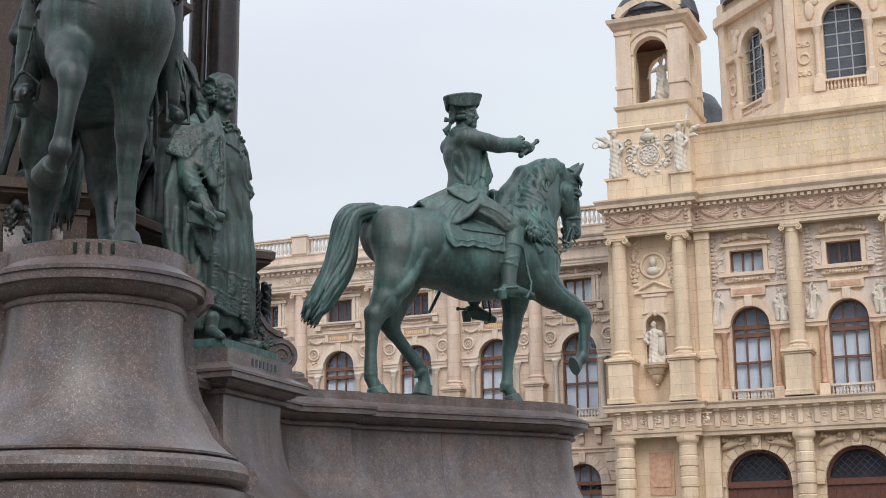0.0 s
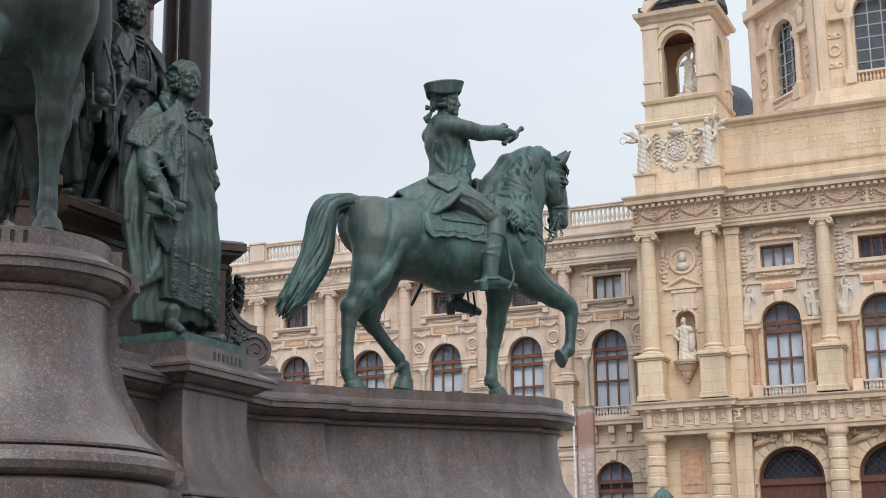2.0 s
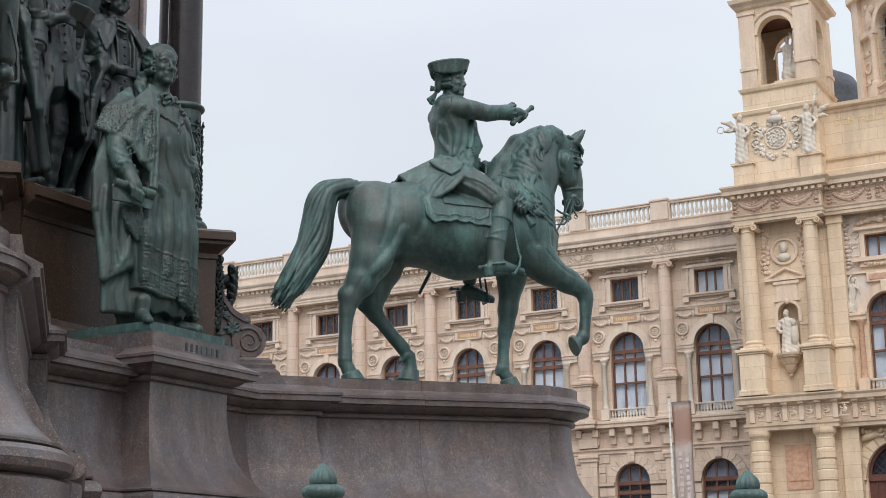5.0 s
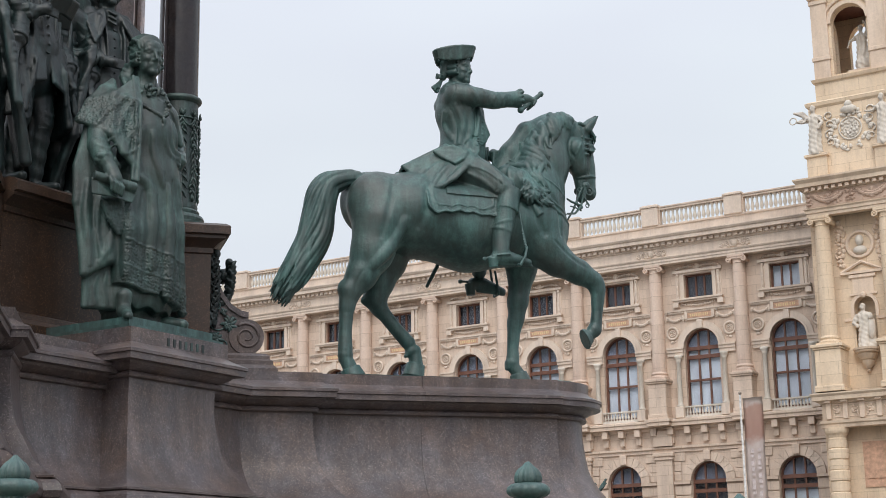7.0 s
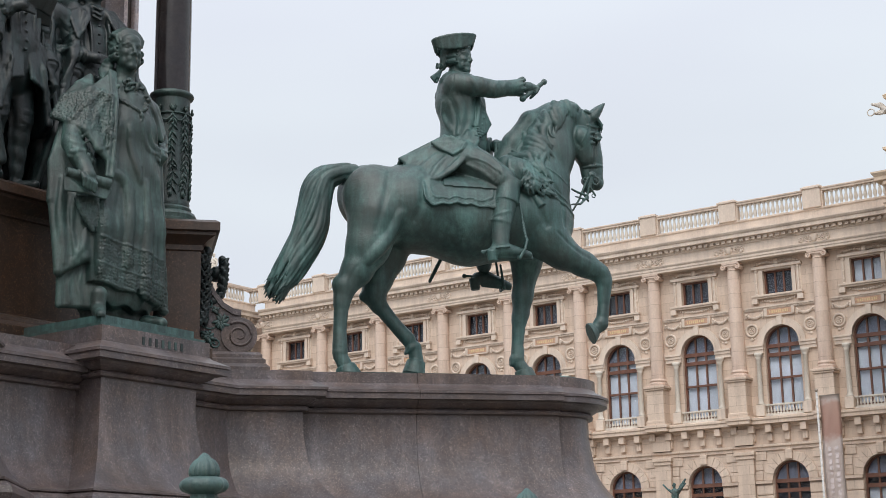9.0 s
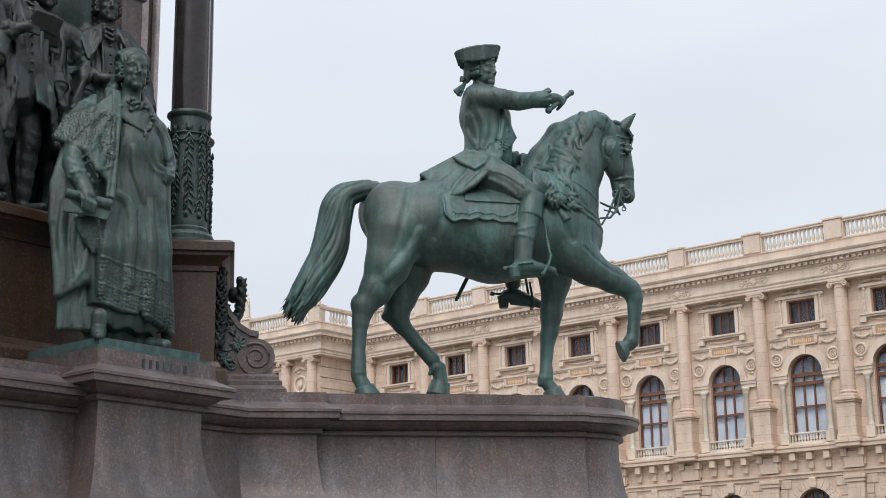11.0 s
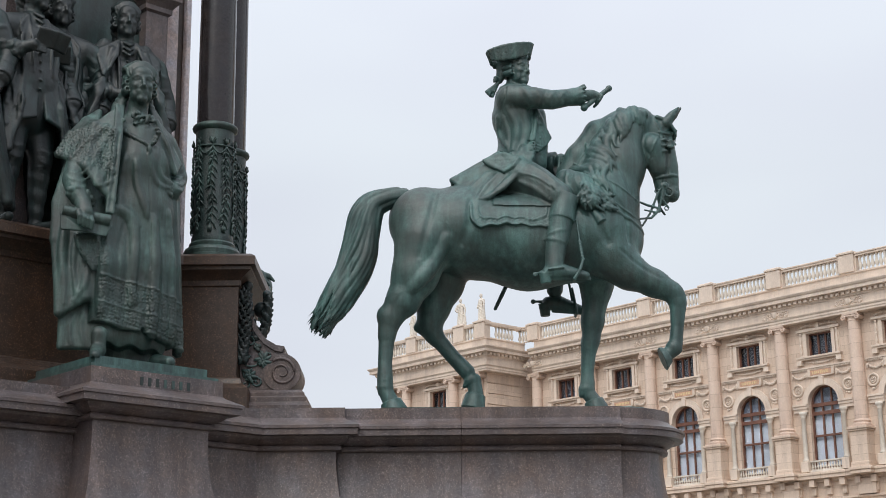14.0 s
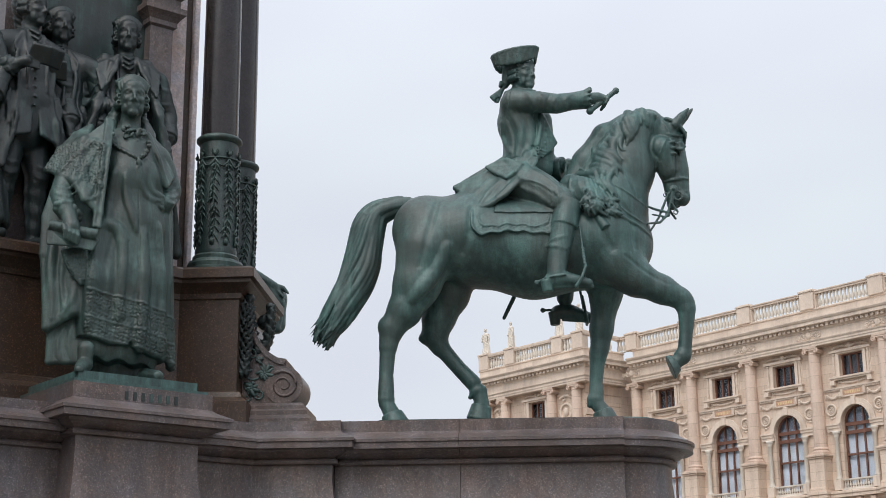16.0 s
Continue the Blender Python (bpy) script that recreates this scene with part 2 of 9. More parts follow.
def box(bm, x0, x1, y0, y1, z0, z1, bevel=0.0):
    vs = [bm.verts.new((x, y, z)) for z in (z0, z1) for y in (y0, y1) for x in (x0, x1)]
    fs = [bm.faces.new([vs[i] for i in q]) for q in ((0, 2, 3, 1), (4, 5, 7, 6), (0, 1, 5, 4), (2, 6, 7, 3), (0, 4, 6, 2), (1, 3, 7, 5))]
    if bevel:
        edges = list({e for f in fs for e in f.edges})
        bmesh.ops.bevel(bm, geom=edges, offset=bevel, segments=1, affect="EDGES", profile=0.5)
    return bm


def lathe(bm, prof, segs=16, cx=0.0, cy=0.0, z0=0.0, sx=1.0, sy=1.0, wave=0.0, waves=0):
    """A turned form from (radius, height) pairs, closed at both ends."""
    rings = []
    for r, z in prof:
        ring = []
        for i in range(segs):
            a = 2 * math.pi * i / segs
            rr = r * (1 + wave * math.cos(a * waves)) if waves else r
            ring.append(bm.verts.new((cx + rr * sx * math.cos(a), cy + rr * sy * math.sin(a), z0 + z)))
        rings.append(ring)
    for a, b in zip(rings, rings[1:]):
        for i in range(segs):
            j = (i + 1) % segs
            bm.faces.new((a[i], a[j], b[j], b[i]))
    bm.faces.new(rings[0][::-1]), bm.faces.new(rings[-1])
    return bm


def sweep(bm, path, prof, closed=False, caps=True):
    """A moulding: (outward offset, height) pairs carried along a plan line with mitred corners; outward is to the right of the way."""
    n = len(path)
    rows = []
    for i, p in enumerate(path):
        a = path[i - 1] if (i or closed) else None
        c = path[(i + 1) % n] if (i < n - 1 or closed) else None
        ns = []
        for q0, q1 in ((a, p), (p, c)):
            if q0 is not None and q1 is not None:
                d = Vector((q1[0] - q0[0], q1[1] - q0[1]))
                if d.length > 1e-6:
                    d.normalize()
                    ns.append(Vector((d.y, -d.x)))
        nn = sum(ns, Vector((0, 0)))
        nn = nn / max(nn.length, 1e-6)
        k = 1.0 / max(0.35, nn.dot(ns[0]))
        rows.append([bm.verts.new((p[0] + nn.x * k * d, p[1] + nn.y * k * d, z)) for d, z in prof])
    for i in range(n if closed else n - 1):
        r0, r1 = rows[i], rows[(i + 1) % n]
        for j in range(len(prof) - 1):
            bm.faces.new((r0[j], r1[j], r1[j + 1], r0[j + 1]))
    if caps and not closed and len(prof) > 2:
        bm.faces.new(rows[0]), bm.faces.new(rows[-1][::-1])
    return bm


def tube(bm, pts, radius, segs=8):
    """A round bar along points; radius is one number or one a point."""
    rs = radius if isinstance(radius, (list, tuple)) else [radius] * len(pts)
    rings = []
    for i, p in enumerate(pts):
        d = Vector(pts[min(i + 1, len(pts) - 1)]) - Vector(pts[max(i - 1, 0)])
        q = d.to_track_quat("Z", "Y")
        rings.append([bm.verts.new(Vector(p) + q @ Vector((rs[i] * math.cos(2 * math.pi * k / segs), rs[i] * math.sin(2 * math.pi * k / segs), 0))) for k in range(segs)])
    for a, b in zip(rings, rings[1:]):
        for k in range(segs):
            bm.faces.new((a[k], a[(k + 1) % segs], b[(k + 1) % segs], b[k]))
    bm.faces.new(rings[0][::-1]), bm.faces.new(rings[-1])
    return bm


def wall_sheet(bm, x0, x1, z0, z1, y, depth, holes, arc=18):
    """A wall face towards -y with through openings (centre, half width, sill, spring or head, arched) and their reveals."""
    edges = []

    def loop(pts):
        vs = [bm.verts.new((x, y, z)) for x, z in pts]
        es = [bm.edges.new((vs[i], vs[(i + 1) % len(vs)])) for i in range(len(vs))]
        edges.extend(es)
        return vs

    loop([(x0, z0), (x1, z0), (x1, z1), (x0, z1)])
    for c, h, s, t, arched in holes:
        pts = [(c - h, s), (c + h, s), (c + h, t)]
        if arched:
            pts += [(c + h * math.cos(math.pi * k / arc), t + h * math.sin(math.pi * k / arc)) for k in range(1, arc)]
        pts.append((c - h, t))
        vs = loop(pts)
        back = [bm.verts.new((v.co.x, y + depth, v.co.z)) for v in vs]
        for i in range(len(vs)):
            j = (i + 1) % len(vs)
            bm.faces.new((vs[i], back[i], back[j], vs[j]))
    bmesh.ops.triangle_fill(bm, use_beauty=True, edges=edges, normal=(0, -1, 0))
    return bm


# ---- modelling of sculpture: a field of soft joined limbs, skinned ----
class Clay:
    def __init__(self, low, high, step):
        self.low, self.step = np.array(low, np.float32), step
        n = np.ceil((np.array(high) - low) / step).astype(int) + 1
        self.n = n
        self.f = np.full(n, 9.0, np.float32)

    def _cut(self, lo, hi):
        a = np.clip(np.floor((np.array(lo) - self.low) / self.step).astype(int), 0, self.n)
        b = np.clip(np.ceil((np.array(hi) - self.low) / self.step).astype(int) + 1, 0, self.n)
        if (b <= a).any():
            return None, None
        s = tuple(slice(i, j) for i, j in zip(a, b))
        g = np.meshgrid(*[self.low[k] + self.step * np.arange(a[k], b[k], dtype=np.float32) for k in range(3)], indexing="ij", sparse=True)
        return s, g

    def _join(self, s, d, k):
        o = self.f[s]
        if k <= 0:
            self.f[s] = np.minimum(o, d)
        else:
            h = np.maximum(k - np.abs(o - d), 0) / k
            self.f[s] = np.minimum(o, d) - h * h * k * 0.25

    def limb(self, a, ra, b, rb, k=0.05, flat=1.0, cut=False):
        """A tapered limb from a to b; flat widens or narrows it across (along y); cut takes it out of what stands."""
        a, b = np.array(a, np.float32), np.array(b, np.float32)
        r = max(ra, rb) * max(1.0, flat) + abs(k) + 0.02
        s, g = self._cut(np.minimum(a, b) - r, np.maximum(a, b) + r)
        if s is None:
            return self
        x, y, z = g
        ay, by = a[1] / flat, b[1] / flat
        y = y / flat
        d = (b[0] - a[0], by - ay, b[2] - a[2])
        L = max(d[0] ** 2 + d[1] ** 2 + d[2] ** 2, 1e-8)
        size = math.sqrt(L)
        along = ((x - a[0]) * d[0] + (y - ay) * d[1] + (z - a[2]) * d[2]) / size
        out = np.sqrt(np.maximum((x - a[0]) ** 2 + (y - ay) ** 2 + (z - a[2]) ** 2 - along * along, 0))
        lean = (rb - ra) / math.sqrt(max(L - (rb - ra) ** 2, 0.04 * L))
        t = np.clip((along + out * lean) / size, 0, 1)
        q = np.sqrt((along - t * size) ** 2 + out * out) - (ra + t * (rb - ra))
        self._merge(s, q, k, cut)
        return self

    def chain(self, pts, k=0.05, flat=1.0, cut=False):
        """Limbs end to end; thin ones are first made one even strand, then joined to (or cut from) what stands."""
        if k > 0.03 and not cut:
            for (p, r), (q, w) in zip(pts, pts[1:]):
                self.limb(p, r, q, w, k, flat)
            return self
        if len(pts) < 2:
            return self
        P, rad = np.array([p for p, _ in pts], np.float32), np.array([r for _, r in pts], np.float32)
        m = float(rad.max()) * max(1.0, flat) + k + 0.02
        s, _ = self._cut(P.min(0) - m, P.max(0) + m)
        if s is None:
            return self
        whole, self.f = self.f, np.full_like(self.f[s], 9.0)
        low, n = self.low, self.n
        self.low = np.array([low[i] + self.step * s[i].start for i in range(3)], np.float32)
        self.n = np.array(self.f.shape)
        for i in range(len(pts) - 1):
            self.limb(P[i], rad[i], P[i + 1], rad[i + 1], -k, flat)
        q, self.f, self.low, self.n = self.f, whole, low, n
        self._merge(s, q, k, cut)
        return self

    def _merge(self, s, q, k, cut):
        if cut:
            h = np.maximum(k - np.abs(self.f[s] + q), 0) / max(k, 1e-6)
            self.f[s] = np.maximum(self.f[s], -q) + h * h * k * 0.25
        else:
            self._join(s, q, k)

    def egg(self, c, r, k=0.05, turn=(0, 0, 0)):
        """An ellipsoid, turned by degrees about x, y and z."""
        m = max(r) + k + 0.02
        s, g = self._cut(np.array(c) - m, np.array(c) + m)
        if s is None:
            return self
        R = np.array(Euler([radians(v) for v in turn]).to_matrix().transposed(), np.float32)
        x, y, z = g[0] - c[0], g[1] - c[1], g[2] - c[2]
        p = [R[i][0] * x + R[i][1] * y + R[i][2] * z for i in range(3)]
        k0 = np.sqrt(sum((p[i] / r[i]) ** 2 for i in range(3)))
        k1 = np.sqrt(sum((p[i] / r[i] ** 2) ** 2 for i in range(3))) + 1e-6
        self._join(s, k0 * (k0 - 1) / k1, k)
        return self

    def cone(self, a, ra, b, rb, k=0.01, flat=1.0):
        """A tapered piece with ends cut square, for cuffs, hems and batons."""
        a, b = np.array(a, np.float32), np.array(b, np.float32)
        r = max(ra, rb) * max(1.0, flat) + k + 0.02
        s, g = self._cut(np.minimum(a, b) - r, np.maximum(a, b) + r)
        if s is None:
            return self
        d = (b - a) / np.array((1, flat, 1), np.float32)
        L = float(np.sqrt(d @ d))
        d /= L
        p = (g[0] - a[0], (g[1] - a[1]) / flat, g[2] - a[2])
        t = p[0] * d[0] + p[1] * d[1] + p[2] * d[2]
        q = np.sqrt(np.maximum(p[0] ** 2 + p[1] ** 2 + p[2] ** 2 - t * t, 0)) - (ra + np.clip(t / L, 0, 1) * (rb - ra))
        self._join(s, np.maximum(q, np.abs(t - L / 2) - L / 2), k)
        return self

    def face(self, axis, side, u, w, f=None):
        """Where the surface lies, looking in along an axis from one side, at the two other coordinates."""
        o = [i for i in range(3) if i != axis]
        i, j = (int(round((v - self.low[m]) / self.step)) for v, m in zip((u, w), o))
        if not (0 <= i < self.n[o[0]] and 0 <= j < self.n[o[1]]):
            return None
        f = self.f if f is None else f
        col = f[:, i, j] if axis == 0 else f[i, :, j] if axis == 1 else f[i, j, :]
        neg = np.where(col < 0)[0]
        if not len(neg):
            return None
        m = neg[0] if side < 0 else neg[-1]
        q = min(max(m + side, 0), len(col) - 1)
        t = float(col[m] / (col[m] - col[q])) if col[q] > 0 else 0.0
        return float(self.low[axis] + self.step * (m + side * t))

    def trace(self, pts, r, k=0.02, axis=1, side=-1, sink=0.6, cut=False, taper=True):
        """A fold (or, cut, a furrow) that follows the surface through points given by the two other coordinates."""
        P = [np.array(p, float) for p in pts]
        P = [2 * P[0] - P[1]] + P + [2 * P[-1] - P[-2]]
        fine = []
        for a, b, c, d in zip(P, P[1:], P[2:], P[3:]):
            n = max(2, int(np.linalg.norm(c - b) / 0.03))
            for i in range(n):
                t = i / n
                fine.append(0.5 * (2 * b + (c - a) * t + (2 * a - 5 * b + 4 * c - d) * t * t + (3 * b - a - 3 * c + d) * t ** 3))
        fine.append(P[-2])
        if cut:
            sink, k = (-0.75, k * 0.5) if r > 0.011 else (-0.1, k)
        out = []
        for i, (u, w) in enumerate(fine):
            v = self.face(axis, side, u, w)
            if v is None or (out and abs(v - out[-1][0][axis]) > 0.12):
                continue
            t = i / max(1, len(fine) - 1)
            rr = r * (0.35 + 0.65 * math.sin(math.pi * min(1, max(0, 0.08 + 0.84 * t)))) if taper else r
            q = [u, w]
            q.insert(axis, v - side * sink * rr)
            out.append((tuple(q), rr))
        return self.chain(out, k, cut=cut)

    def carve(self, c, r):
        """Takes an ellipsoid out of what stands so far."""
        s, g = self._cut(np.array(c) - max(r) - 0.02, np.array(c) + max(r) + 0.02)
        if s is not None:
            x, y, z = g[0] - c[0], g[1] - c[1], g[2] - c[2]
            k0 = np.sqrt((x / r[0]) ** 2 + (y / r[1]) ** 2 + (z / r[2]) ** 2)
            self.f[s] = np.maximum(self.f[s], (1 - k0) * min(r))
        return self

    def sheet(self, pts, r=0.015, k=0.01):
        """A thin cloth through the points of a polygon, as a fan of triangles of thickness 2 r."""
        P = [np.array(p, np.float32) for p in pts]
        for b, c in zip(P[1:], P[2:]):
            a = P[0]
            m = r + k + 0.02
            s, g = self._cut(np.minimum(np.minimum(a, b), c) - m, np.maximum(np.maximum(a, b), c) + m)
            if s is None:
                continue
            nor = np.cross(b - a, c - a)
            dot = lambda v, w: v[0] * w[0] + v[1] * w[1] + v[2] * w[2]
            inside, edge = None, None
            for u, v in ((a, b), (b, c), (c, a)):
                e, q = v - u, (g[0] - u[0], g[1] - u[1], g[2] - u[2])
                t = np.clip(dot(q, e) / float(e @ e), 0, 1)
                d2 = (q[0] - t * e[0]) ** 2 + (q[1] - t * e[1]) ** 2 + (q[2] - t * e[2]) ** 2
                side = dot(q, np.cross(e, nor)) <= 0
                inside = side if inside is None else inside & side
                edge = d2 if edge is None else np.minimum(edge, d2)
            flat = dot((g[0] - a[0], g[1] - a[1], g[2] - a[2]), nor) ** 2 / float(nor @ nor)
            self._join(s, np.sqrt(np.where(inside, flat, edge)) - r, k)
        return self

    def head(self, c, q, wig=False, turn=0.0):
        """A head that looks along x, turned by degrees: skull, face, brow, lidded eyes, nose, mouth, chin; q is its size."""
        co, si = math.cos(radians(turn)), math.sin(radians(turn))
        at = lambda x, y, z: (c[0] + (x * co - y * si) * q, c[1] + (x * si + y * co) * q, c[2] + z * q)
        sz = lambda *r: tuple(v * q for v in r)
        tr = (0, 0, turn)
        self.egg(at(-0.02, 0, 0.035), sz(0.125, 0.1, 0.12), 0.02 * q, tr)
        self.egg(at(0.04, 0, -0.03), sz(0.082, 0.076, 0.13), 0.04 * q, tr)
        self.egg(at(0.072, 0, 0.075), sz(0.05, 0.07, 0.055), 0.03 * q, tr)
        for s in (-1, 1):
            self.chain([(at(0.112, s * 0.016, 0.034), 0.011 * q), (at(0.11, s * 0.042, 0.042), 0.012 * q), (at(0.088, s * 0.066, 0.034), 0.01 * q)], 0.012 * q)
            self.carve(at(0.128, s * 0.037, 0.014), sz(0.024, 0.024, 0.014))
            self.egg(at(0.1, s * 0.037, 0.012), sz(0.016, 0.019, 0.013), 0.003 * q, tr)
            self.chain([(at(0.113, s * 0.02, 0.018), 0.005 * q), (at(0.117, s * 0.037, 0.023), 0.005 * q), (at(0.103, s * 0.056, 0.017), 0.005 * q)], 0.003 * q)
            self.egg(at(0.08, s * 0.05, -0.03), sz(0.035, 0.024, 0.024), 0.022 * q, tr)
            self.egg(at(0.06, s * 0.058, -0.09), sz(0.035, 0.018, 0.035), 0.025 * q, tr)
            self.egg(at(0.0, s * 0.098, -0.01), sz(0.02, 0.014, 0.035), 0.005 * q, tr)
            self.limb(at(0.13, s * 0.014, -0.046), 0.011 * q, at(0.12, s * 0.02, -0.046), 0.008 * q, 0.006 * q)
            self.limb(at(0.112, s * 0.03, -0.052), 0.004 * q, at(0.1, s * 0.042, -0.085), 0.004 * q, 0.006 * q, cut=True)
        self.chain([(at(0.118, 0, 0.03), 0.011 * q), (at(0.136, 0, -0.01), 0.012 * q), (at(0.147, 0, -0.038), 0.014 * q), (at(0.126, 0, -0.05), 0.014 * q)], 0.014 * q)
        self.egg(at(0.106, 0, -0.08), sz(0.024, 0.036, 0.03), 0.02 * q, tr)
        self.chain([(at(0.126, -0.028, -0.09), 0.003 * q), (at(0.136, 0, -0.088), 0.004 * q), (at(0.126, 0.028, -0.09), 0.003 * q)], 0.003 * q, cut=True)
        self.egg(at(0.112, 0, -0.1), sz(0.015, 0.022, 0.008), 0.004 * q, tr)
        self.egg(at(0.098, 0, -0.132), sz(0.03, 0.036, 0.028), 0.025 * q, tr)
        if wig:
            self.egg(at(-0.06, 0, 0.055), sz(0.125, 0.115, 0.13), 0.02 * q, tr)
            for k in range(13):
                y = -0.096 + 0.016 * k
                self.chain([(at(0.09 - 5 * y * y, y, 0.1 - 5 * y * y), 0.01 * q), (at(0.06 - 3 * y * y, y * 1.08, 0.165 - 6 * y * y), 0.017 * q), (at(-0.03, y * 1.2, 0.2 - 7 * y * y), 0.017 * q), (at(-0.13, y, 0.14 - 4 * y * y), 0.014 * q)], 0.004 * q)
            for s in (-1, 1):
                for dz, rr in ((0.012, 0.027), (-0.042, 0.029)):
                    self.limb(at(-0.05, s * 0.1, dz), rr * q, at(0.02, s * 0.098, dz - 0.004), rr * q, 0.003 * q)
                    self.limb(at(0.035, s * 0.098, dz), 0.012 * q, at(0.05, s * 0.098, dz), 0.012 * q, 0.004 * q, cut=True)
        return self

    def slab(self, c, half, k=0.02, turn=(0, 0, 0), soft=0.01):
        m = float(np.linalg.norm(half)) + k + 0.02
        s, g = self._cut(np.array(c) - m, np.array(c) + m)
        if s is None:
            return self
        R = np.array(Euler([radians(v) for v in turn]).to_matrix().transposed(), np.float32)
        x, y, z = g[0] - c[0], g[1] - c[1], g[2] - c[2]
        q = [np.abs(R[i][0] * x + R[i][1] * y + R[i][2] * z) - half[i] + soft for i in range(3)]
        out = np.sqrt(sum(np.maximum(v, 0) ** 2 for v in q)) + np.minimum(np.maximum(np.maximum(q[0], q[1]), q[2]), 0) - soft
        self._join(s, out, k)
        return self

    def skin(self, folds=None):
        """The surface as vertices and quads; folds(points, normals) gives how far each point moves out."""
        F, S = self.f, self.f < 0
        c = np.zeros(self.n - 1, np.int8)
        corner = [(i, j, k) for i in (0, 1) for j in (0, 1) for k in (0, 1)]
        at = lambda A, o: A[o[0] : A.shape[0] - 1 + o[0], o[1] : A.shape[1] - 1 + o[1], o[2] : A.shape[2] - 1 + o[2]]
        for o in corner:
            c += at(S, o)
        ids = np.argwhere((c > 0) & (c < 8))
        num = np.full(self.n - 1, -1, np.int32)
        num[tuple(ids.T)] = np.arange(len(ids))
        acc, cnt = np.zeros((len(ids), 3), np.float32), np.zeros(len(ids), np.float32)
        for p in corner:
            for ax in range(3):
                if p[ax]:
                    continue
                q = list(p)
                q[ax] = 1
                fa, fb = F[tuple((ids + p).T)], F[tuple((ids + q).T)]
                hit = (fa < 0) != (fb < 0)
                t = np.where(hit, fa / np.where(hit, fa - fb, 1), 0)
                pos = np.array(p, np.float32)[None].repeat(len(ids), 0)
                pos[:, ax] = t
                acc += pos * hit[:, None]
                cnt += hit
        verts = self.low + self.step * (ids + acc / cnt[:, None])
        quads = []
        for ax in range(3):
            u, v = (ax + 1) % 3, (ax + 2) % 3
            lo, hi = [slice(None)] * 3, [slice(None)] * 3
            lo[ax], hi[ax] = slice(0, -1), slice(1, None)
            A, B = S[tuple(lo)], S[tuple(hi)]
            for flip in (False, True):
                e = np.argwhere((A & ~B) if not flip else (~A & B))
                e = e[(e[:, u] > 0) & (e[:, v] > 0) & (e[:, u] < self.n[u] - 1) & (e[:, v] < self.n[v] - 1)]
                def cell(du, dv):
                    w = e.copy()
                    w[:, u] -= du
                    w[:, v] -= dv
                    return num[tuple(w.T)]
                quad = np.stack([cell(1, 1), cell(0, 1), cell(0, 0), cell(1, 0)], 1)
                quads.append(quad[:, ::-1] if flip else quad)
        quads = np.concatenate(quads)
        if folds is not None:
            g = [np.gradient(F, self.step, axis=i)[tuple(ids.T)] for i in range(3)]
            nn = np.stack(g, 1)
            nn /= np.linalg.norm(nn, axis=1, keepdims=True) + 1e-6
            verts = verts + nn * folds(verts, nn)[:, None]
        return verts, quads

    def mesh(self, name, mat, folds=None, top=None):
        verts, quads = self.skin(folds)
        me = bpy.data.meshes.new(name)
        me.from_pydata(verts.tolist(), [], quads.tolist())
        for mm in mat if isinstance(mat, (list, tuple)) else (mat,):
            me.materials.append(mm)
        me.shade_smooth()
        me.update()
        return me


# ---- the museum ----
UNIT = mesh_of(box(bmesh.new(), -0.5, 0.5, -0.5, 0.5, -0.5, 0.5), GLASS, name="pane")
BLIND_UNIT = mesh_of(box(bmesh.new(), -0.5, 0.5, -0.5, 0.5, -0.5, 0.5), BLIND, name="blind")


def scaled(x, y, z, sx, sy, sz):
    return Matrix.LocRotScale((x, y, z), None, (sx, sy, sz))


def arch_solid(bm, cx, zc, r0, r1, y0, y1, a0=0.0, a1=math.pi, n=18, legs=0.0):
    """A ring or part of a ring standing in the wall, with square edges and optional straight legs."""
    ang = [a0 + (a1 - a0) * k / n for k in range(n + 1)]
    pts = [(r * math.cos(t), r * math.sin(t)) for r in (r0, r1) for t in ang]
    inner = [(cx + r0 * math.cos(t), zc + r0 * math.sin(t)) for t in ang]
    outer = [(cx + r1 * math.cos(t), zc + r1 * math.sin(t)) for t in ang]
    if legs:
        inner = [(inner[0][0], zc - legs)] + inner + [(inner[-1][0], zc - legs)]
        outer = [(outer[0][0], zc - legs)] + outer + [(outer[-1][0], zc - legs)]
    m = len(inner)
    q = [[bm.verts.new((x, y, z)) for x, z in row] for y in (y0, y1) for row in (inner, outer)]
    for k in range(m - 1):
        bm.faces.new((q[0][k], q[0][k + 1], q[1][k + 1], q[1][k]))
        bm.faces.new((q[2][k], q[3][k], q[3][k + 1], q[2][k + 1]))
        bm.faces.new((q[1][k], q[1][k + 1], q[3][k + 1], q[3][k]))
        bm.faces.new((q[0][k], q[2][k], q[2][k + 1], q[0][k + 1]))
    for k in (0, m - 1):
        bm.faces.new((q[0][k], q[1][k], q[3][k], q[2][k]))
    return bm


def lump(bm, x, y, z, rx, ry, rz, segs=8, rings=5):
    """A small carved swelling."""
    prof = [(max(0.05, math.sin(math.pi * k / rings)), -math.cos(math.pi * k / rings)) for k in range(rings + 1)]
    vs = []
    for r, h in prof:
        vs.append([bm.verts.new((x + rx * r * math.cos(2 * math.pi * i / segs), y + ry * r * math.sin(2 * math.pi * i / segs), z + rz * h)) for i in range(segs)])
    for a, b in zip(vs, vs[1:]):
        for i in range(segs):
            bm.faces.new((a[i], a[(i + 1) % segs], b[(i + 1) % segs], b[i]))
    return bm


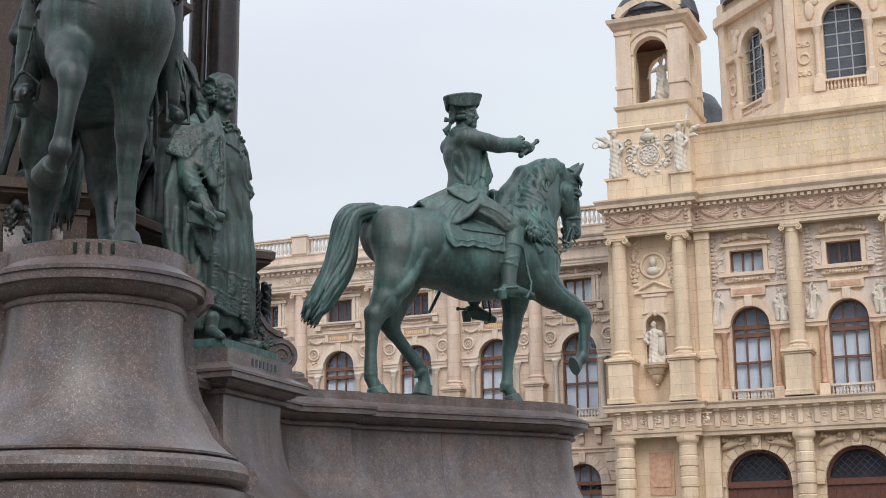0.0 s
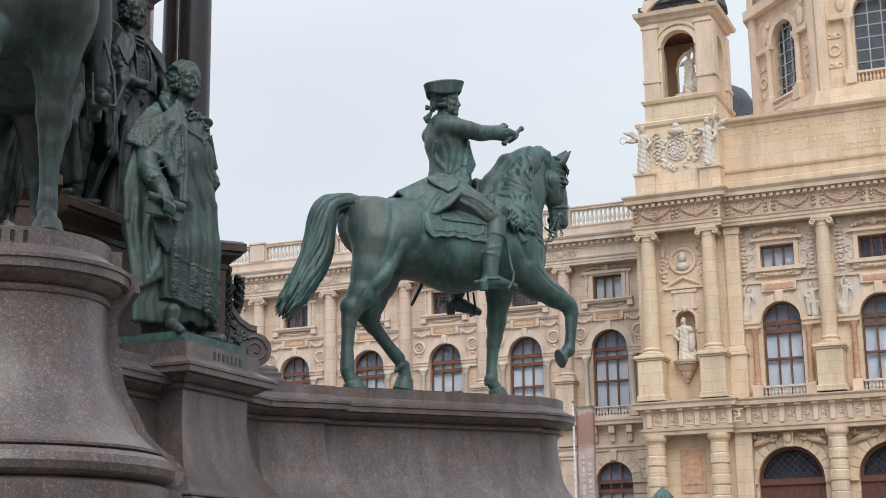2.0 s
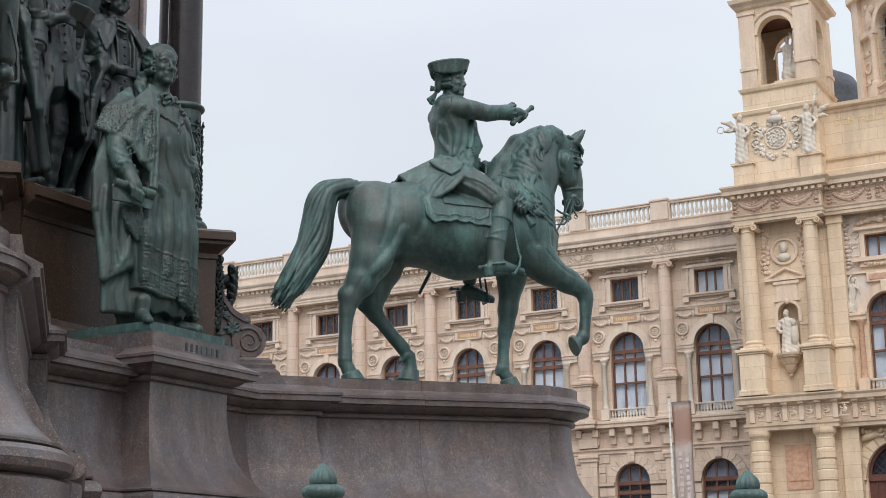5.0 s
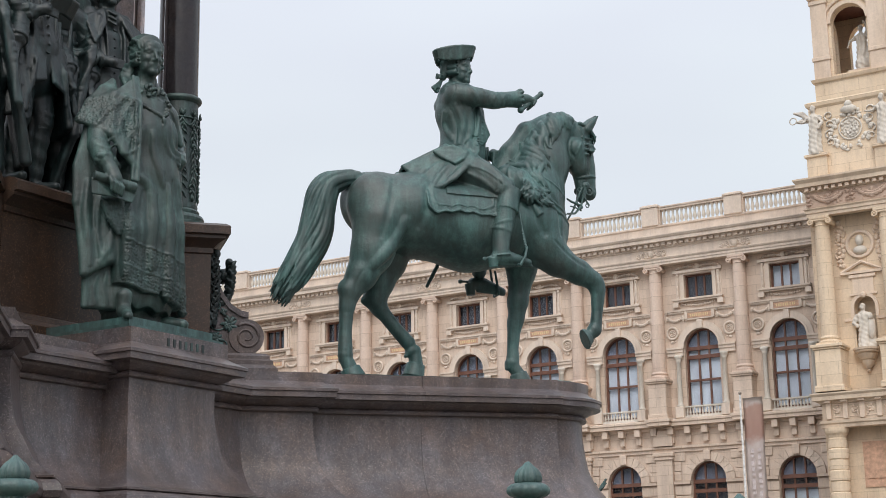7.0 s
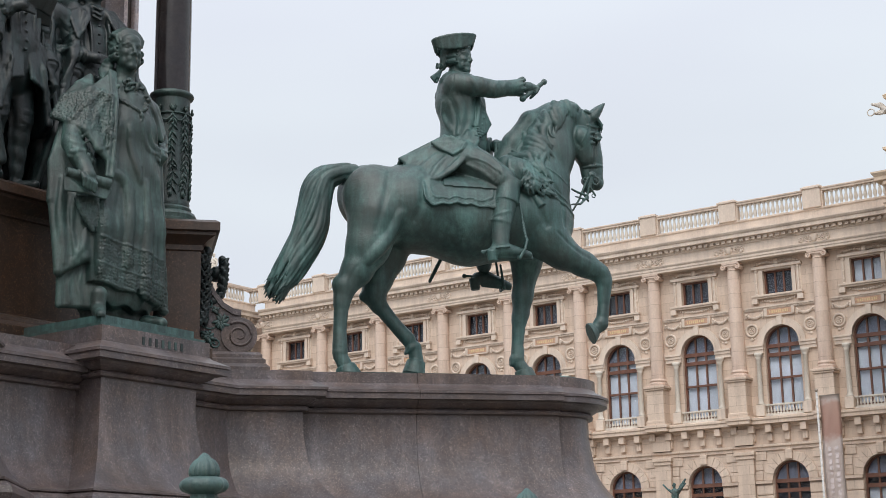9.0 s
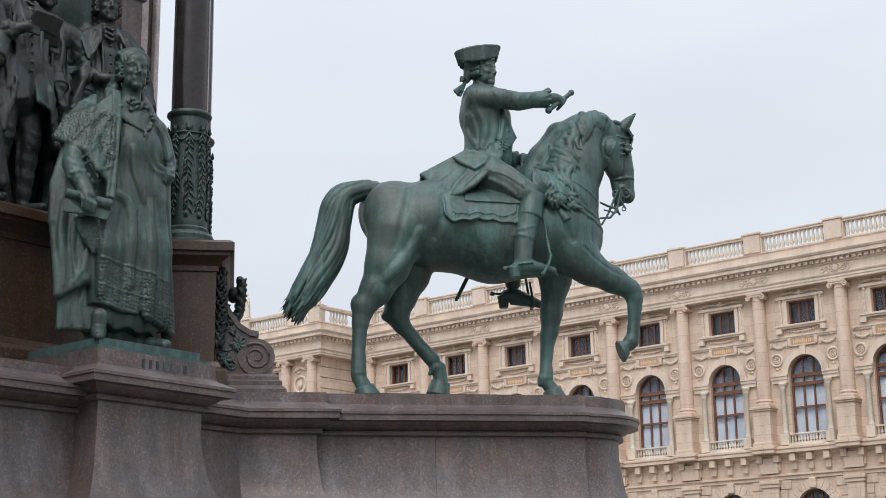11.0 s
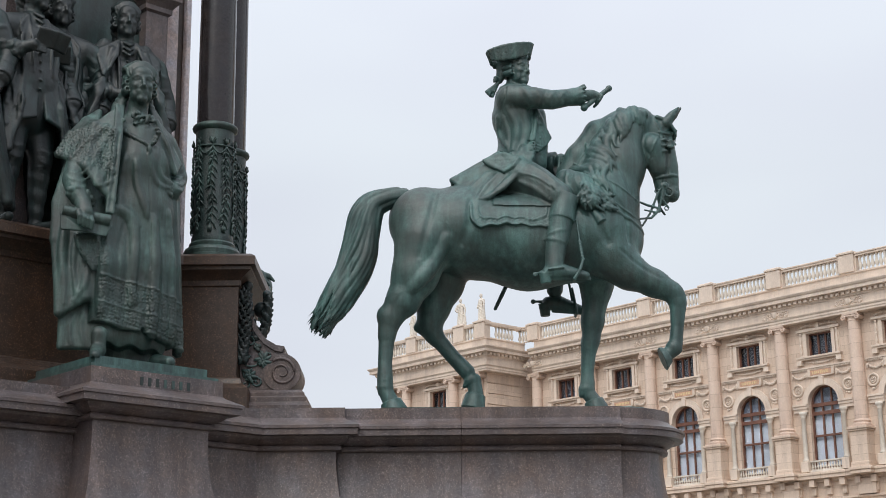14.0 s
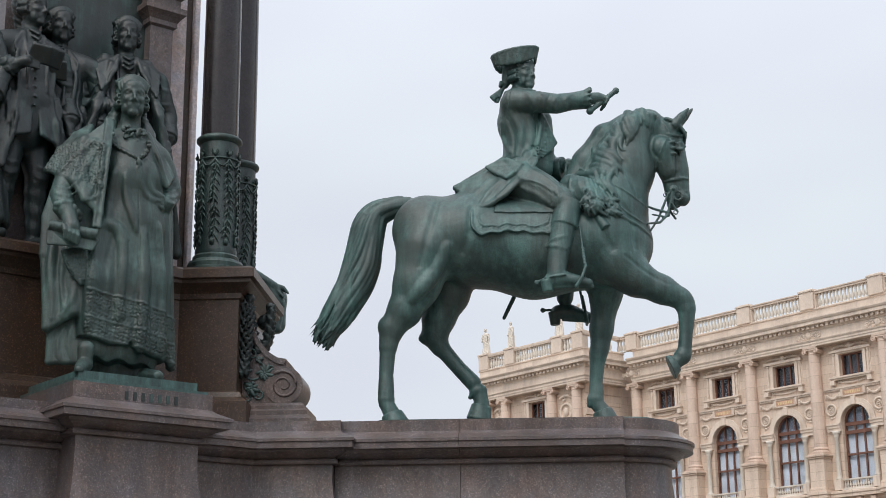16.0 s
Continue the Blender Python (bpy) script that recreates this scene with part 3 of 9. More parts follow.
def hoop(bm, x, y, z, r, thick, n=16, m=6, squash=1.0):
    """A carved ring lying in the plane of the wall."""
    vs = []
    for i in range(n):
        a = 2 * math.pi * i / n
        row = []
        for j in range(m):
            b = 2 * math.pi * j / m
            rr = r + thick * math.cos(b)
            row.append(bm.verts.new((x + rr * math.cos(a), y + thick * math.sin(b), z + rr * squash * math.sin(a))))
        vs.append(row)
    for i in range(n):
        for j in range(m):
            bm.faces.new((vs[i][j], vs[(i + 1) % n][j], vs[(i + 1) % n][(j + 1) % m], vs[i][(j + 1) % m]))
    return bm


def garland(bm, x0, x1, y, z, sag, r=0.07, n=9):
    for k in range(n):
        t = (k + 0.5) / n
        lump(bm, x0 + (x1 - x0) * t, y, z - sag * 4 * t * (1 - t), r * (0.8 + 0.9 * t * (1 - t) * 2), r, r * (0.9 + 0.3 * (k % 2)), 6, 4)


def scrollwork(bm, x0, x1, y, z0, z1, rng, step=0.3):
    """Carved foliage in a frieze: leafy curls either side of a wavy stem."""
    h = z1 - z0
    n = max(2, int((x1 - x0) / step))
    for k in range(n):
        x = x0 + (x1 - x0) * (k + 0.5) / n
        up = 1 if k % 2 else -1
        hoop(bm, x, y, z0 + h * (0.5 + 0.1 * up), h * 0.26, h * 0.08, 10, 5)
        lump(bm, x, y, z0 + h * (0.5 + 0.1 * up), h * 0.12, 0.05, h * 0.12, 6, 4)
        for _ in range(3):
            lump(bm, x + rng.uniform(-0.45, 0.45) * step, y, z0 + h * rng.uniform(0.12, 0.88), rng.uniform(0.04, 0.1), 0.05, rng.uniform(0.03, 0.09), 6, 4)


def plate(bm, pts, y0, y1):
    """A flat piece with an outline in x and z, from y0 back to y1."""
    f, b = [bm.verts.new((x, y0, z)) for x, z in pts], [bm.verts.new((x, y1, z)) for x, z in pts]
    bm.faces.new(f), bm.faces.new(b[::-1])
    for k in range(len(pts)):
        j = (k + 1) % len(pts)
        bm.faces.new((f[k], b[k], b[j], f[j]))
    bmesh.ops.recalc_face_normals(bm, faces=bm.faces[:])
    return bm


def candelabrum(bm, x, y, z0, z1, rng, w=0.2):
    """A carved hanging of vases, masks and leaves, one above the other."""
    z, k = z0, 0
    while z < z1:
        h = rng.uniform(0.16, 0.26)
        lump(bm, x, y, z + h / 2, w * rng.uniform(0.45, 0.85), 0.1, h * 0.45, 8, 5)
        for s in (-1, 1):
            lump(bm, x + s * w * rng.uniform(0.7, 1.0), y, z + h * rng.uniform(0.2, 0.8), w * 0.3, 0.06, h * 0.25, 6, 4)
        z, k = z + h, k + 1


def flourish(bm, x, y, z, s, up, r=0.3):
    """A C-shaped carved scroll with a rolled end."""
    pts = []
    for k in range(16):
        a, q = radians(-60 + 26 * k), r * (1 - k / 20)
        pts.append((x + s * q * math.cos(a), y, z + up * q * math.sin(a)))
    tube(bm, pts, [0.05 - 0.002 * k for k in range(16)], 5)


def baluster_profile(h, r):
    return [(r * 0.95, 0), (r * 0.95, h * 0.06), (r * 0.5, h * 0.1), (r * 0.55, h * 0.16), (r, h * 0.34), (r * 0.8, h * 0.5), (r * 0.42, h * 0.7), (r * 0.6, h * 0.78), (r * 0.45, h * 0.84), (r * 0.95, h * 0.93), (r * 0.95, h)]


def baluster_row(bm, x0, x1, y, z0, z1, r, gap, segs=8):
    n = max(1, int((x1 - x0) / gap))
    for k in range(n):
        lathe(bm, baluster_profile(z1 - z0, r), segs, x0 + (x1 - x0) * (k + 0.5) / n, y, z0)
    return bm


def ionic(bm, x, y, z0, z1, r, segs=20, plinth=True):
    """A column with Attic base, swelling shaft and a capital with volutes."""
    h = z1 - z0
    base = 0.42
    prof = [(r * 1.32, 0.1), (r * 1.36, 0.15), (r * 1.32, 0.2), (r * 1.12, 0.23), (r * 1.1, 0.28), (r * 1.2, 0.31), (r * 1.22, 0.35), (r * 1.06, base)]
    for k in range(7):
        t = k / 6
        prof.append((r * (1.0 - 0.13 * t * t), base + 0.03 + t * (h - base - 0.5)))
    prof += [(r * 0.95, h - 0.44), (r * 0.88, h - 0.41), (r * 0.9, h - 0.3), (r * 1.08, h - 0.2), (r * 1.08, h - 0.12)]
    lathe(bm, prof, segs, x, y, z0)
    box(bm, x - r * 1.4, x + r * 1.4, y - r * 1.4, y + r * 1.4, z0, z0 + 0.1)
    box(bm, x - r * 1.25, x + r * 1.25, y - r * 1.12, y + r * 1.12, z1 - 0.12, z1)
    for s in (-1, 1):
        q = [bm.verts.new((0, 0, 0)) for _ in range(0)]
        for dy in (-1,):
            yy = y + dy * r * 1.02
            hoop(bm, x + s * r * 1.12, yy, z1 - 0.27, 0.115, 0.045, 12, 6)
            lump(bm, x + s * r * 1.12, yy, z1 - 0.27, 0.06, 0.07, 0.06, 8, 4)
        tube(bm, [(x + s * r * 1.12, y - r * 1.0, z1 - 0.27), (x + s * r * 1.12, y + r, z1 - 0.27)], 0.13, 10)
    box(bm, x - r * 1.1, x + r * 1.1, y - r * 1.05, y + r * 0.9, z1 - 0.22, z1 - 0.12)
    return bm


def banded_column(bm, x, y, z0, z1, r, segs=18):
    """A heavy lower column of rusticated drums."""
    prof, z, k = [], z0, 0
    while z < z1 - 0.5:
        rr = r * (1.0 if k % 2 else 0.92)
        prof += [(rr - 0.03, z), (rr, z + 0.04), (rr, z + 0.44), (rr - 0.03, z + 0.48)]
        z += 0.5
        k += 1
    prof += [(r * 0.95, z1 - 0.35), (r * 1.12, z1 - 0.25), (r * 1.18, z1 - 0.15), (r * 1.18, z1)]
    return lathe(bm, prof, segs, x, y, 0)


def window_parts(owner, x, y, half, sill, spring, arched, rows, dark_from, label, pitch=3, open_light=False):
    """A brown wooden window: frame with mullions and transoms, glass lights, pale blinds or a dark board behind; an
    arch gets a sheet in reflected-sky colour.
    """
    bm = bmesh.new()
    fw, d = 0.09, 0.07
    bars = []
    box(bm, x - half, x - half + fw, y - d, y + d, sill, spring)
    box(bm, x + half - fw, x + half, y - d, y + d, sill, spring)
    box(bm, x - half + fw, x + half - fw, y - d, y + d, sill, sill + fw)
    if arched:
        arch_solid(bm, x, spring, half - fw, half, y - d, y + d)
    else:
        box(bm, x - half + fw, x + half - fw, y - d, y + d, spring - fw, spring)
    inner = 2 * (half - fw)
    cols = [x - half + fw + inner * k / pitch for k in range(pitch + 1)]
    for c in cols[1:-1]:
        top = spring + (math.sqrt(max(0, (half - fw) ** 2 - (c - x) ** 2)) if arched else -fw)
        bars.append(("mullion", box(bmesh.new(), c - 0.045, c + 0.045, y - d * 0.8, y + d * 0.8, sill + fw, top)))
    for k, z in enumerate(rows):
        w = 0.1 if arched and k >= len(rows) - 2 else 0.055
        bars.append(("transom", box(bmesh.new(), x - half + fw, x + half - fw, y - d * 1.1, y + d * 0.9, z - w, z + w)))
    frame_ob = part("window", bm, WOOD_FRAME, owner, label)
    for nm, bar in bars:
        part(nm, bar, WOOD_FRAME, frame_ob)
    levels = [sill + fw] + list(rows) + [spring if arched else spring - fw]
    for z0, z1 in zip(levels, levels[1:]):
        if z1 - z0 < 0.05:
            continue
        for c0, c1 in zip(cols, cols[1:]):
            g = part("pane", UNIT, None, frame_ob, m=scaled((c0 + c1) / 2, y + 0.02, (z0 + z1) / 2, c1 - c0, 0.012, z1 - z0))
            g.visible_shadow = False
    if arched:
        bm = bmesh.new()
        r = half - fw
        plate(bm, [(x + r * math.cos(math.pi * k / 14), spring + r * math.sin(math.pi * k / 14)) for k in range(15)], y + 0.014, y + 0.026)
        g = part("fanlight", bm, GLASS, frame_ob)
        g.visible_shadow = False
        # added sheet behind the fanlight, painted like the sky's reflection
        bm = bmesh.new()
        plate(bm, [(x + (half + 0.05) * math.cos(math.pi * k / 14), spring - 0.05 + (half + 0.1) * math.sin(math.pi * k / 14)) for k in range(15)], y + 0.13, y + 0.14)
        part("dim_curtain", bm, LUNETTE_SHEEN, frame_ob)
    if dark_from > sill:
        part("blind", BLIND_UNIT, None, frame_ob, "pale pulled-down blind", m=scaled(x, y + 0.16, (sill + dark_from) / 2, 2 * half, 0.02, dark_from - sill))
    return frame_ob


def shade_board(owner, x0, x1, y, z0, z1):
    # a flat board whose dark colour stands for the unlit room
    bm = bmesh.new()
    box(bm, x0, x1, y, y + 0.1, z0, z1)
    return part("dark_room", bm, ROOM_SHADE_AND_IRON, owner)


rng = random.Random(7)

# --- the long wing: nine bays, the same carved stone in each ---
BAY, WING_Y, FIRST = 4.9, 60.0, -15.1
wing = thing("museum_wing", "long pale limestone museum wing with arched windows and balustrade", "building", pose(0, WING_Y, 0))


def bay_wall():
    bm = bmesh.new()
    wall_sheet(bm, -BAY / 2, BAY / 2, 0.0, 21.2, 0.0, 0.42, [(0, 1.0, 4.6, 7.45, True), (0, 1.0, 11.0, 14.65, True), (0, 0.83, 17.38, 18.7, False)])
    box(bm, -BAY / 2, BAY / 2, 0.7, 0.9, 0.0, 21.2)
    return mesh_of(bm, STONE_WING, name="wall")


def piece(kit, name, mat, shapes, smooth=False):
    """One carved piece of the bay, kept with its name; shapes fills a bmesh."""
    bm = bmesh.new()
    shapes(bm)
    kit.append((name, mesh_of(bm, mat, smooth, name)))


def roundel(bm, x):
    hoop(bm, x, -0.03, 15.5, 0.32, 0.07, 18, 6), hoop(bm, x, -0.02, 15.5, 0.17, 0.035, 12, 5)
    for k in range(5):
        t = 2 * math.pi * k / 5
        lump(bm, x + 0.09 * math.cos(t), -0.02, 15.5 + 0.09 * math.sin(t), 0.05, 0.05, 0.05, 6, 4)


def bay_stone():
    """Trim of the bay: archivolts, imposts, sills, colonnettes, string courses, each a piece of its own."""
    kit = []
    add = lambda name, shapes, mat=STONE_TRIM, smooth=False: piece(kit, name, mat, shapes, smooth)
    add("archivolt", lambda bm: (arch_solid(bm, 0, 14.65, 1.0, 1.12, -0.16, 0.02), arch_solid(bm, 0, 14.65, 1.12, 1.38, -0.11, 0.02)))
    add("keystone", lambda bm: box(bm, -0.16, 0.16, -0.24, 0.0, 15.62, 16.12, 0.02))
    for s in (-1, 1):
        a, b = sorted((s * 1.02, s * 1.98))
        add("impost", lambda bm: (box(bm, a, b, -0.26, 0.0, 14.58, 14.68), box(bm, a, b, -0.2, 0.0, 14.42, 14.58), box(bm, a + 0.02, b - 0.02, -0.14, 0.0, 14.22, 14.42)))
        add("colonnette", lambda bm: lathe(bm, [(0.2, 11.42), (0.2, 11.5), (0.15, 11.56), (0.14, 11.7), (0.12, 13.85), (0.15, 13.88), (0.13, 13.92), (0.19, 14.05), (0.22, 14.1), (0.22, 14.22)], 16, s * 1.32, -0.2), STONE_PALE, True)
        add("colonnette_pedestal", lambda bm: box(bm, s * 1.32 - 0.24, s * 1.32 + 0.24, -0.42, 0.0, 10.812, 11.42, 0.02))
        add("roundel", lambda bm: roundel(bm, s * 1.66), STONE_TRIM, True)
        add("rosette", lambda bm: (lump(bm, s * 1.68, -0.02, 15.02, 0.11, 0.07, 0.09), lump(bm, s * 1.5, -0.02, 15.05, 0.06, 0.05, 0.05)))
        add("garland", lambda bm: (garland(bm, s * 0.95, s * 1.95, -0.04, 16.42, 0.26, 0.085), lump(bm, s * 0.98, -0.04, 16.3, 0.08, 0.07, 0.2), lump(bm, s * 1.95, -0.04, 16.32, 0.07, 0.06, 0.16)))
        add("side_post", lambda bm: (lathe(bm, [(0.09, 17.35), (0.09, 17.42), (0.05, 17.46), (0.085, 17.62), (0.05, 17.85), (0.085, 18.0), (0.085, 18.05), (0.05, 18.1), (0.08, 18.3), (0.045, 18.6), (0.09, 18.68), (0.09, 18.78)], 8, s * 1.2, -0.07), box(bm, s * 1.2 - 0.14, s * 1.2 + 0.14, -0.03, 0.0, 17.35, 18.8)))
        add("sill_bracket", lambda bm: box(bm, s * 1.3 - 0.16, s * 1.3 + 0.16, -0.26, 0.0, 16.9, 17.16))
        add("plaque_end", lambda bm: box(bm, s * 0.78 - 0.08, s * 0.78 + 0.08, -0.15, 0.0, 16.2, 16.62))
    add("window_surround", lambda bm: (box(bm, -1.04, -0.83, -0.09, 0.02, 17.36, 18.9), box(bm, 0.83, 1.04, -0.09, 0.02, 17.36, 18.9), box(bm, -0.83, 0.83, -0.09, 0.02, 18.7, 18.9)))
    add("window_head", lambda bm: box(bm, -1.42, 1.42, -0.2, 0.0, 18.8, 18.95))
    add("window_sill", lambda bm: (box(bm, -1.45, 1.45, -0.3, 0.0, 17.26, 17.36), box(bm, -1.4, 1.4, -0.22, 0.0, 17.16, 17.26)))
    add("sill_garland", lambda bm: garland(bm, -1.0, 1.0, -0.05, 17.08, 0.13, 0.07, 14))
    add("head_garland", lambda bm: (garland(bm, -1.3, 0.0, -0.1, 19.02, -0.12, 0.075, 9), garland(bm, 0.0, 1.3, -0.1, 19.02, -0.12, 0.075, 9), lump(bm, 0, -0.12, 19.1, 0.17, 0.12, 0.18)))
    add("string_course", lambda bm: (box(bm, -2.0, 2.0, -0.14, 0.0, 16.68, 16.76), box(bm, -2.0, 2.0, -0.07, 0.0, 16.56, 16.68), [box(bm, -1.96 + k * 0.155, -1.88 + k * 0.155, -0.11, -0.06, 16.6, 16.68) for k in range(26)]))
    add("plaque_ledge", lambda bm: box(bm, -0.78, 0.78, -0.13, 0.0, 16.16, 16.24))
    return kit


def bay_lower():
    """Ledge on brackets, string course, and the rusticated arch of the ground floor with its wedge stones and blocks."""
    kit = []
    add = lambda name, shapes: piece(kit, name, STONE_WING, shapes)
    prof = [(0.0, 10.2), (0.1, 10.22), (0.16, 10.3), (0.16, 10.36), (0.5, 10.4), (0.5, 10.56), (0.56, 10.62), (0.56, 10.72), (0.3, 10.8), (0.0, 10.81)]
    add("ledge", lambda bm: sweep(bm, [(-BAY / 2, 0), (BAY / 2, 0)], prof))
    for k in range(-2, 3):
        x = k * 0.98
        add("bracket", lambda bm: (box(bm, x - 0.17, x + 0.17, -0.4, 0.0, 9.95, 10.36, 0.02), box(bm, x - 0.14, x + 0.14, -0.2, 0.0, 9.5, 9.95, 0.02)))
    add("string_course", lambda bm: sweep(bm, [(-BAY / 2, 0), (BAY / 2, 0)], [(0.0, 9.0), (0.1, 9.02), (0.1, 9.16), (0.2, 9.22), (0.2, 9.32), (0.0, 9.36)]))
    for k in range(11):
        add("wedge_stone", lambda bm: arch_solid(bm, 0, 7.45, 1.0, 1.5, -0.1, 0.02, math.pi * k / 11 + 0.008, math.pi * (k + 1) / 11 - 0.008, 3))
    add("keystone", lambda bm: box(bm, -0.2, 0.2, -0.22, 0.0, 8.5, 9.02, 0.02))
    for s in (-1, 1):
        a, b = sorted((s * 1.02, s * 1.94))
        add("impost", lambda bm: box(bm, a, b, -0.2, 0.0, 7.28, 7.44))
        for k in range(6):
            add("block", lambda bm: box(bm, a, b, -0.1, 0.0, 4.0 + k * 0.54, 4.0 + k * 0.54 + 0.5, 0.02))
        for k in range(3):
            c, e = sorted((s * (1.53 if k < 2 else 1.3), s * 1.94))
            add("block", lambda bm: box(bm, c, e, -0.07, 0.0, 7.47 + k * 0.52, 7.95 + k * 0.52, 0.02))
    return kit


def bay_top():
    """Architrave, frieze and cornice with the parapet's base; the dentils under it."""
    kit = []
    prof = [(0.0, 19.33), (0.62, 19.33), (0.62, 19.46), (0.66, 19.47), (0.66, 19.6), (0.7, 19.62), (0.74, 19.7), (0.6, 19.72), (0.6, 20.24), (0.66, 20.26), (0.66, 20.32)]
    prof += [(0.7, 20.34), (0.7, 20.52), (1.02, 20.56), (1.02, 20.74), (1.08, 20.78), (1.14, 20.88), (1.14, 20.94), (0.6, 21.0), (0.42, 21.02), (0.42, 21.5), (0.5, 21.54), (0.5, 21.62), (0.1, 21.63)]
    piece(kit, "cornice", STONE_TRIM, lambda bm: sweep(bm, [(-BAY / 2, 0), (BAY / 2, 0)], prof))
    for k in range(14):
        x = -BAY / 2 + 0.06 + k * 0.35
        piece(kit, "dentil", STONE_TRIM, lambda bm: box(bm, x, x + 0.2, -0.86, -0.68, 20.36, 20.52))
    return kit


def bay_rail():
    bm = bmesh.new()
    lathe(bm, baluster_profile(0.86, 0.12), 8, 0, 0, 0)
    return mesh_of(bm, STONE_PALE, name="baluster", smooth=True)


def bay_coping():
    bm = bmesh.new()
    box(bm, -BAY / 2, BAY / 2, -0.46, -0.1, 22.48, 22.6, 0.02), box(bm, -BAY / 2, BAY / 2, -0.5, -0.06, 22.6, 22.7, 0.02)
    box(bm, -BAY / 2, -1.88, -0.44, -0.12, 21.62, 22.48), box(bm, 1.88, BAY / 2, -0.44, -0.12, 21.62, 22.48)
    return mesh_of(bm, STONE_TRIM, name="coping")


def bay_column():
    bm = bmesh.new()
    ionic(bm, 0, -0.22, 12.95, 19.34, 0.385)
    return mesh_of(bm, STONE_COLUMN, name="column", smooth=False)


def column_foot():
    bm = bmesh.new()
    box(bm, -0.52, 0.52, -0.74, 0.0, 10.8, 12.72, 0.015)
    box(bm, -0.58, 0.58, -0.8, 0.0, 10.8, 11.05, 0.02), box(bm, -0.6, 0.6, -0.82, 0.0, 12.72, 12.82, 0.02), box(bm, -0.66, 0.66, -0.88, 0.0, 12.82, 12.95, 0.02)
    box(bm, -0.66, 0.66, -0.84, 0.0, 10.42, 10.62, 0.02), box(bm, -0.72, 0.72, -0.9, 0.0, 10.62, 10.8, 0.02)
    # pilaster strip of the ground floor below, with its cap
    box(bm, -0.47, 0.47, -0.22, 0.0, 0.0, 8.62), box(bm, -0.55, 0.55, -0.3, 0.0, 8.62, 8.8, 0.02), box(bm, -0.6, 0.6, -0.36, 0.0, 8.8, 9.0, 0.02)
    box(bm, -0.55, 0.55, -0.3, 0.0, 9.36, 10.2)
    return mesh_of(bm, STONE_WING, name="column_pedestal")


def roof_pier():
    bm = bmesh.new()
    box(bm, -0.5, 0.5, -0.6, 0.0, 21.62, 22.66, 0.02), box(bm, -0.56, 0.56, -0.66, 0.06, 22.66, 22.78, 0.02), box(bm, -0.46, 0.46, -0.56, -0.04, 22.78, 22.84, 0.02)
    return mesh_of(bm, STONE_TRIM, name="parapet_pier")


def frieze_carving():
    bm = bmesh.new()
    scrollwork(bm, -0.9, 0.9, -0.62, 19.76, 20.2, random.Random(3), 0.3)
    lump(bm, 0, -0.64, 19.98, 0.2, 0.1, 0.22)
    return mesh_of(bm, STONE_TRIM, name="frieze_carving", smooth=True)


def sill_rail():
    bm = bmesh.new()
    baluster_row(bm, -1.06, 1.06, -0.14, 10.92, 11.36, 0.07, 0.165, 6)
    box(bm, -1.08, 1.08, -0.24, -0.04, 11.36, 11.44), box(bm, -1.08, 1.08, -0.24, -0.04, 10.81, 10.92)
    return mesh_of(bm, STONE_PALE, name="sill_balustrade")


def plaque_letters(colour):
    bm = bmesh.new()
    box(bm, -0.7, 0.7, -0.1, 0.0, 16.26, 16.54)
    return mesh_of(bm, STONE_PINK, name="plaque")


M_WALL, M_TRIM, M_LOW, M_TOP, M_RAIL, M_COPE = bay_wall(), bay_stone(), bay_lower(), bay_top(), bay_rail(), bay_coping()
M_COL, M_FOOT, M_PIER, M_FRIEZE, M_SILL, M_PLAQUE = bay_column(), column_foot(), roof_pier(), frieze_carving(), sill_rail(), plaque_letters(0)
M_BARS = [mesh_of(box(bmesh.new(), 0, w, -0.112, -0.1, 16.33, 16.47), GOLD, name="letter_bar") for w in (0.06, 0.09, 0.05)]

for i in range(9):
    x = FIRST - BAY * i
    at = pose(x, 0, 0)
    for k in range(9):
        part("letter_bar", M_BARS[k % 3], None, wing, m=pose(x - 0.56 + k * 0.125, 0, 0))
    for nm, me in [("wall", M_WALL), ("coping", M_COPE), ("sill_balustrade", M_SILL), ("plaque", M_PLAQUE)] + M_TRIM + M_LOW + M_TOP:
        part(nm, me, None, wing, m=at)
    window_parts(wing, x, 0.3, 1.0, 11.0, 14.65, True, (12.85, 14.12, 14.6), 14.6, "brown arched window with pale blinds behind the lower lights")
    window_parts(wing, x, 0.3, 1.0, 4.6, 7.45, True, (6.9, 7.4), 0 if i % 3 else 6.9, "brown arched ground-floor window")
    window_parts(wing, x, 0.28, 0.83, 17.38, 18.7, False, (), 18.7 if i in (0,) else 0, "small square upper window with brown frame")
    for k in range(14):
        part("baluster", M_RAIL, None, wing, m=pose(x - 1.69 + k * 0.26, -0.28, 21.62))
    if i < 9:
        part("column", M_COL, None, wing, m=pose(x - BAY / 2, 0, 0))
        part("column_pedestal", M_FOOT, None, wing, m=pose(x - BAY / 2, 0, 0))
        part("parapet_pier", M_PIER, None, wing, m=pose(x - BAY / 2, 0, 0))
        part("frieze_carving", M_FRIEZE, None, wing, m=pose(x - BAY / 2, 0, 0))
shade_board(wing, FIRST - 8.5 * BAY, FIRST + BAY / 2, 0.55, 0.0, 21.0)
bm = bmesh.new()
box(bm, FIRST - 8.6 * BAY, FIRST + BAY / 2 + 1.5, 0.9, 14.0, 0, 21.2)
part("body", bm, STONE_WING, wing)
bm = bmesh.new()
box(bm, FIRST + BAY / 2, FIRST + BAY / 2 + 2.0, 0.0, 0.9, 0, 21.6)
part("end_wall", bm, STONE_WING, wing)

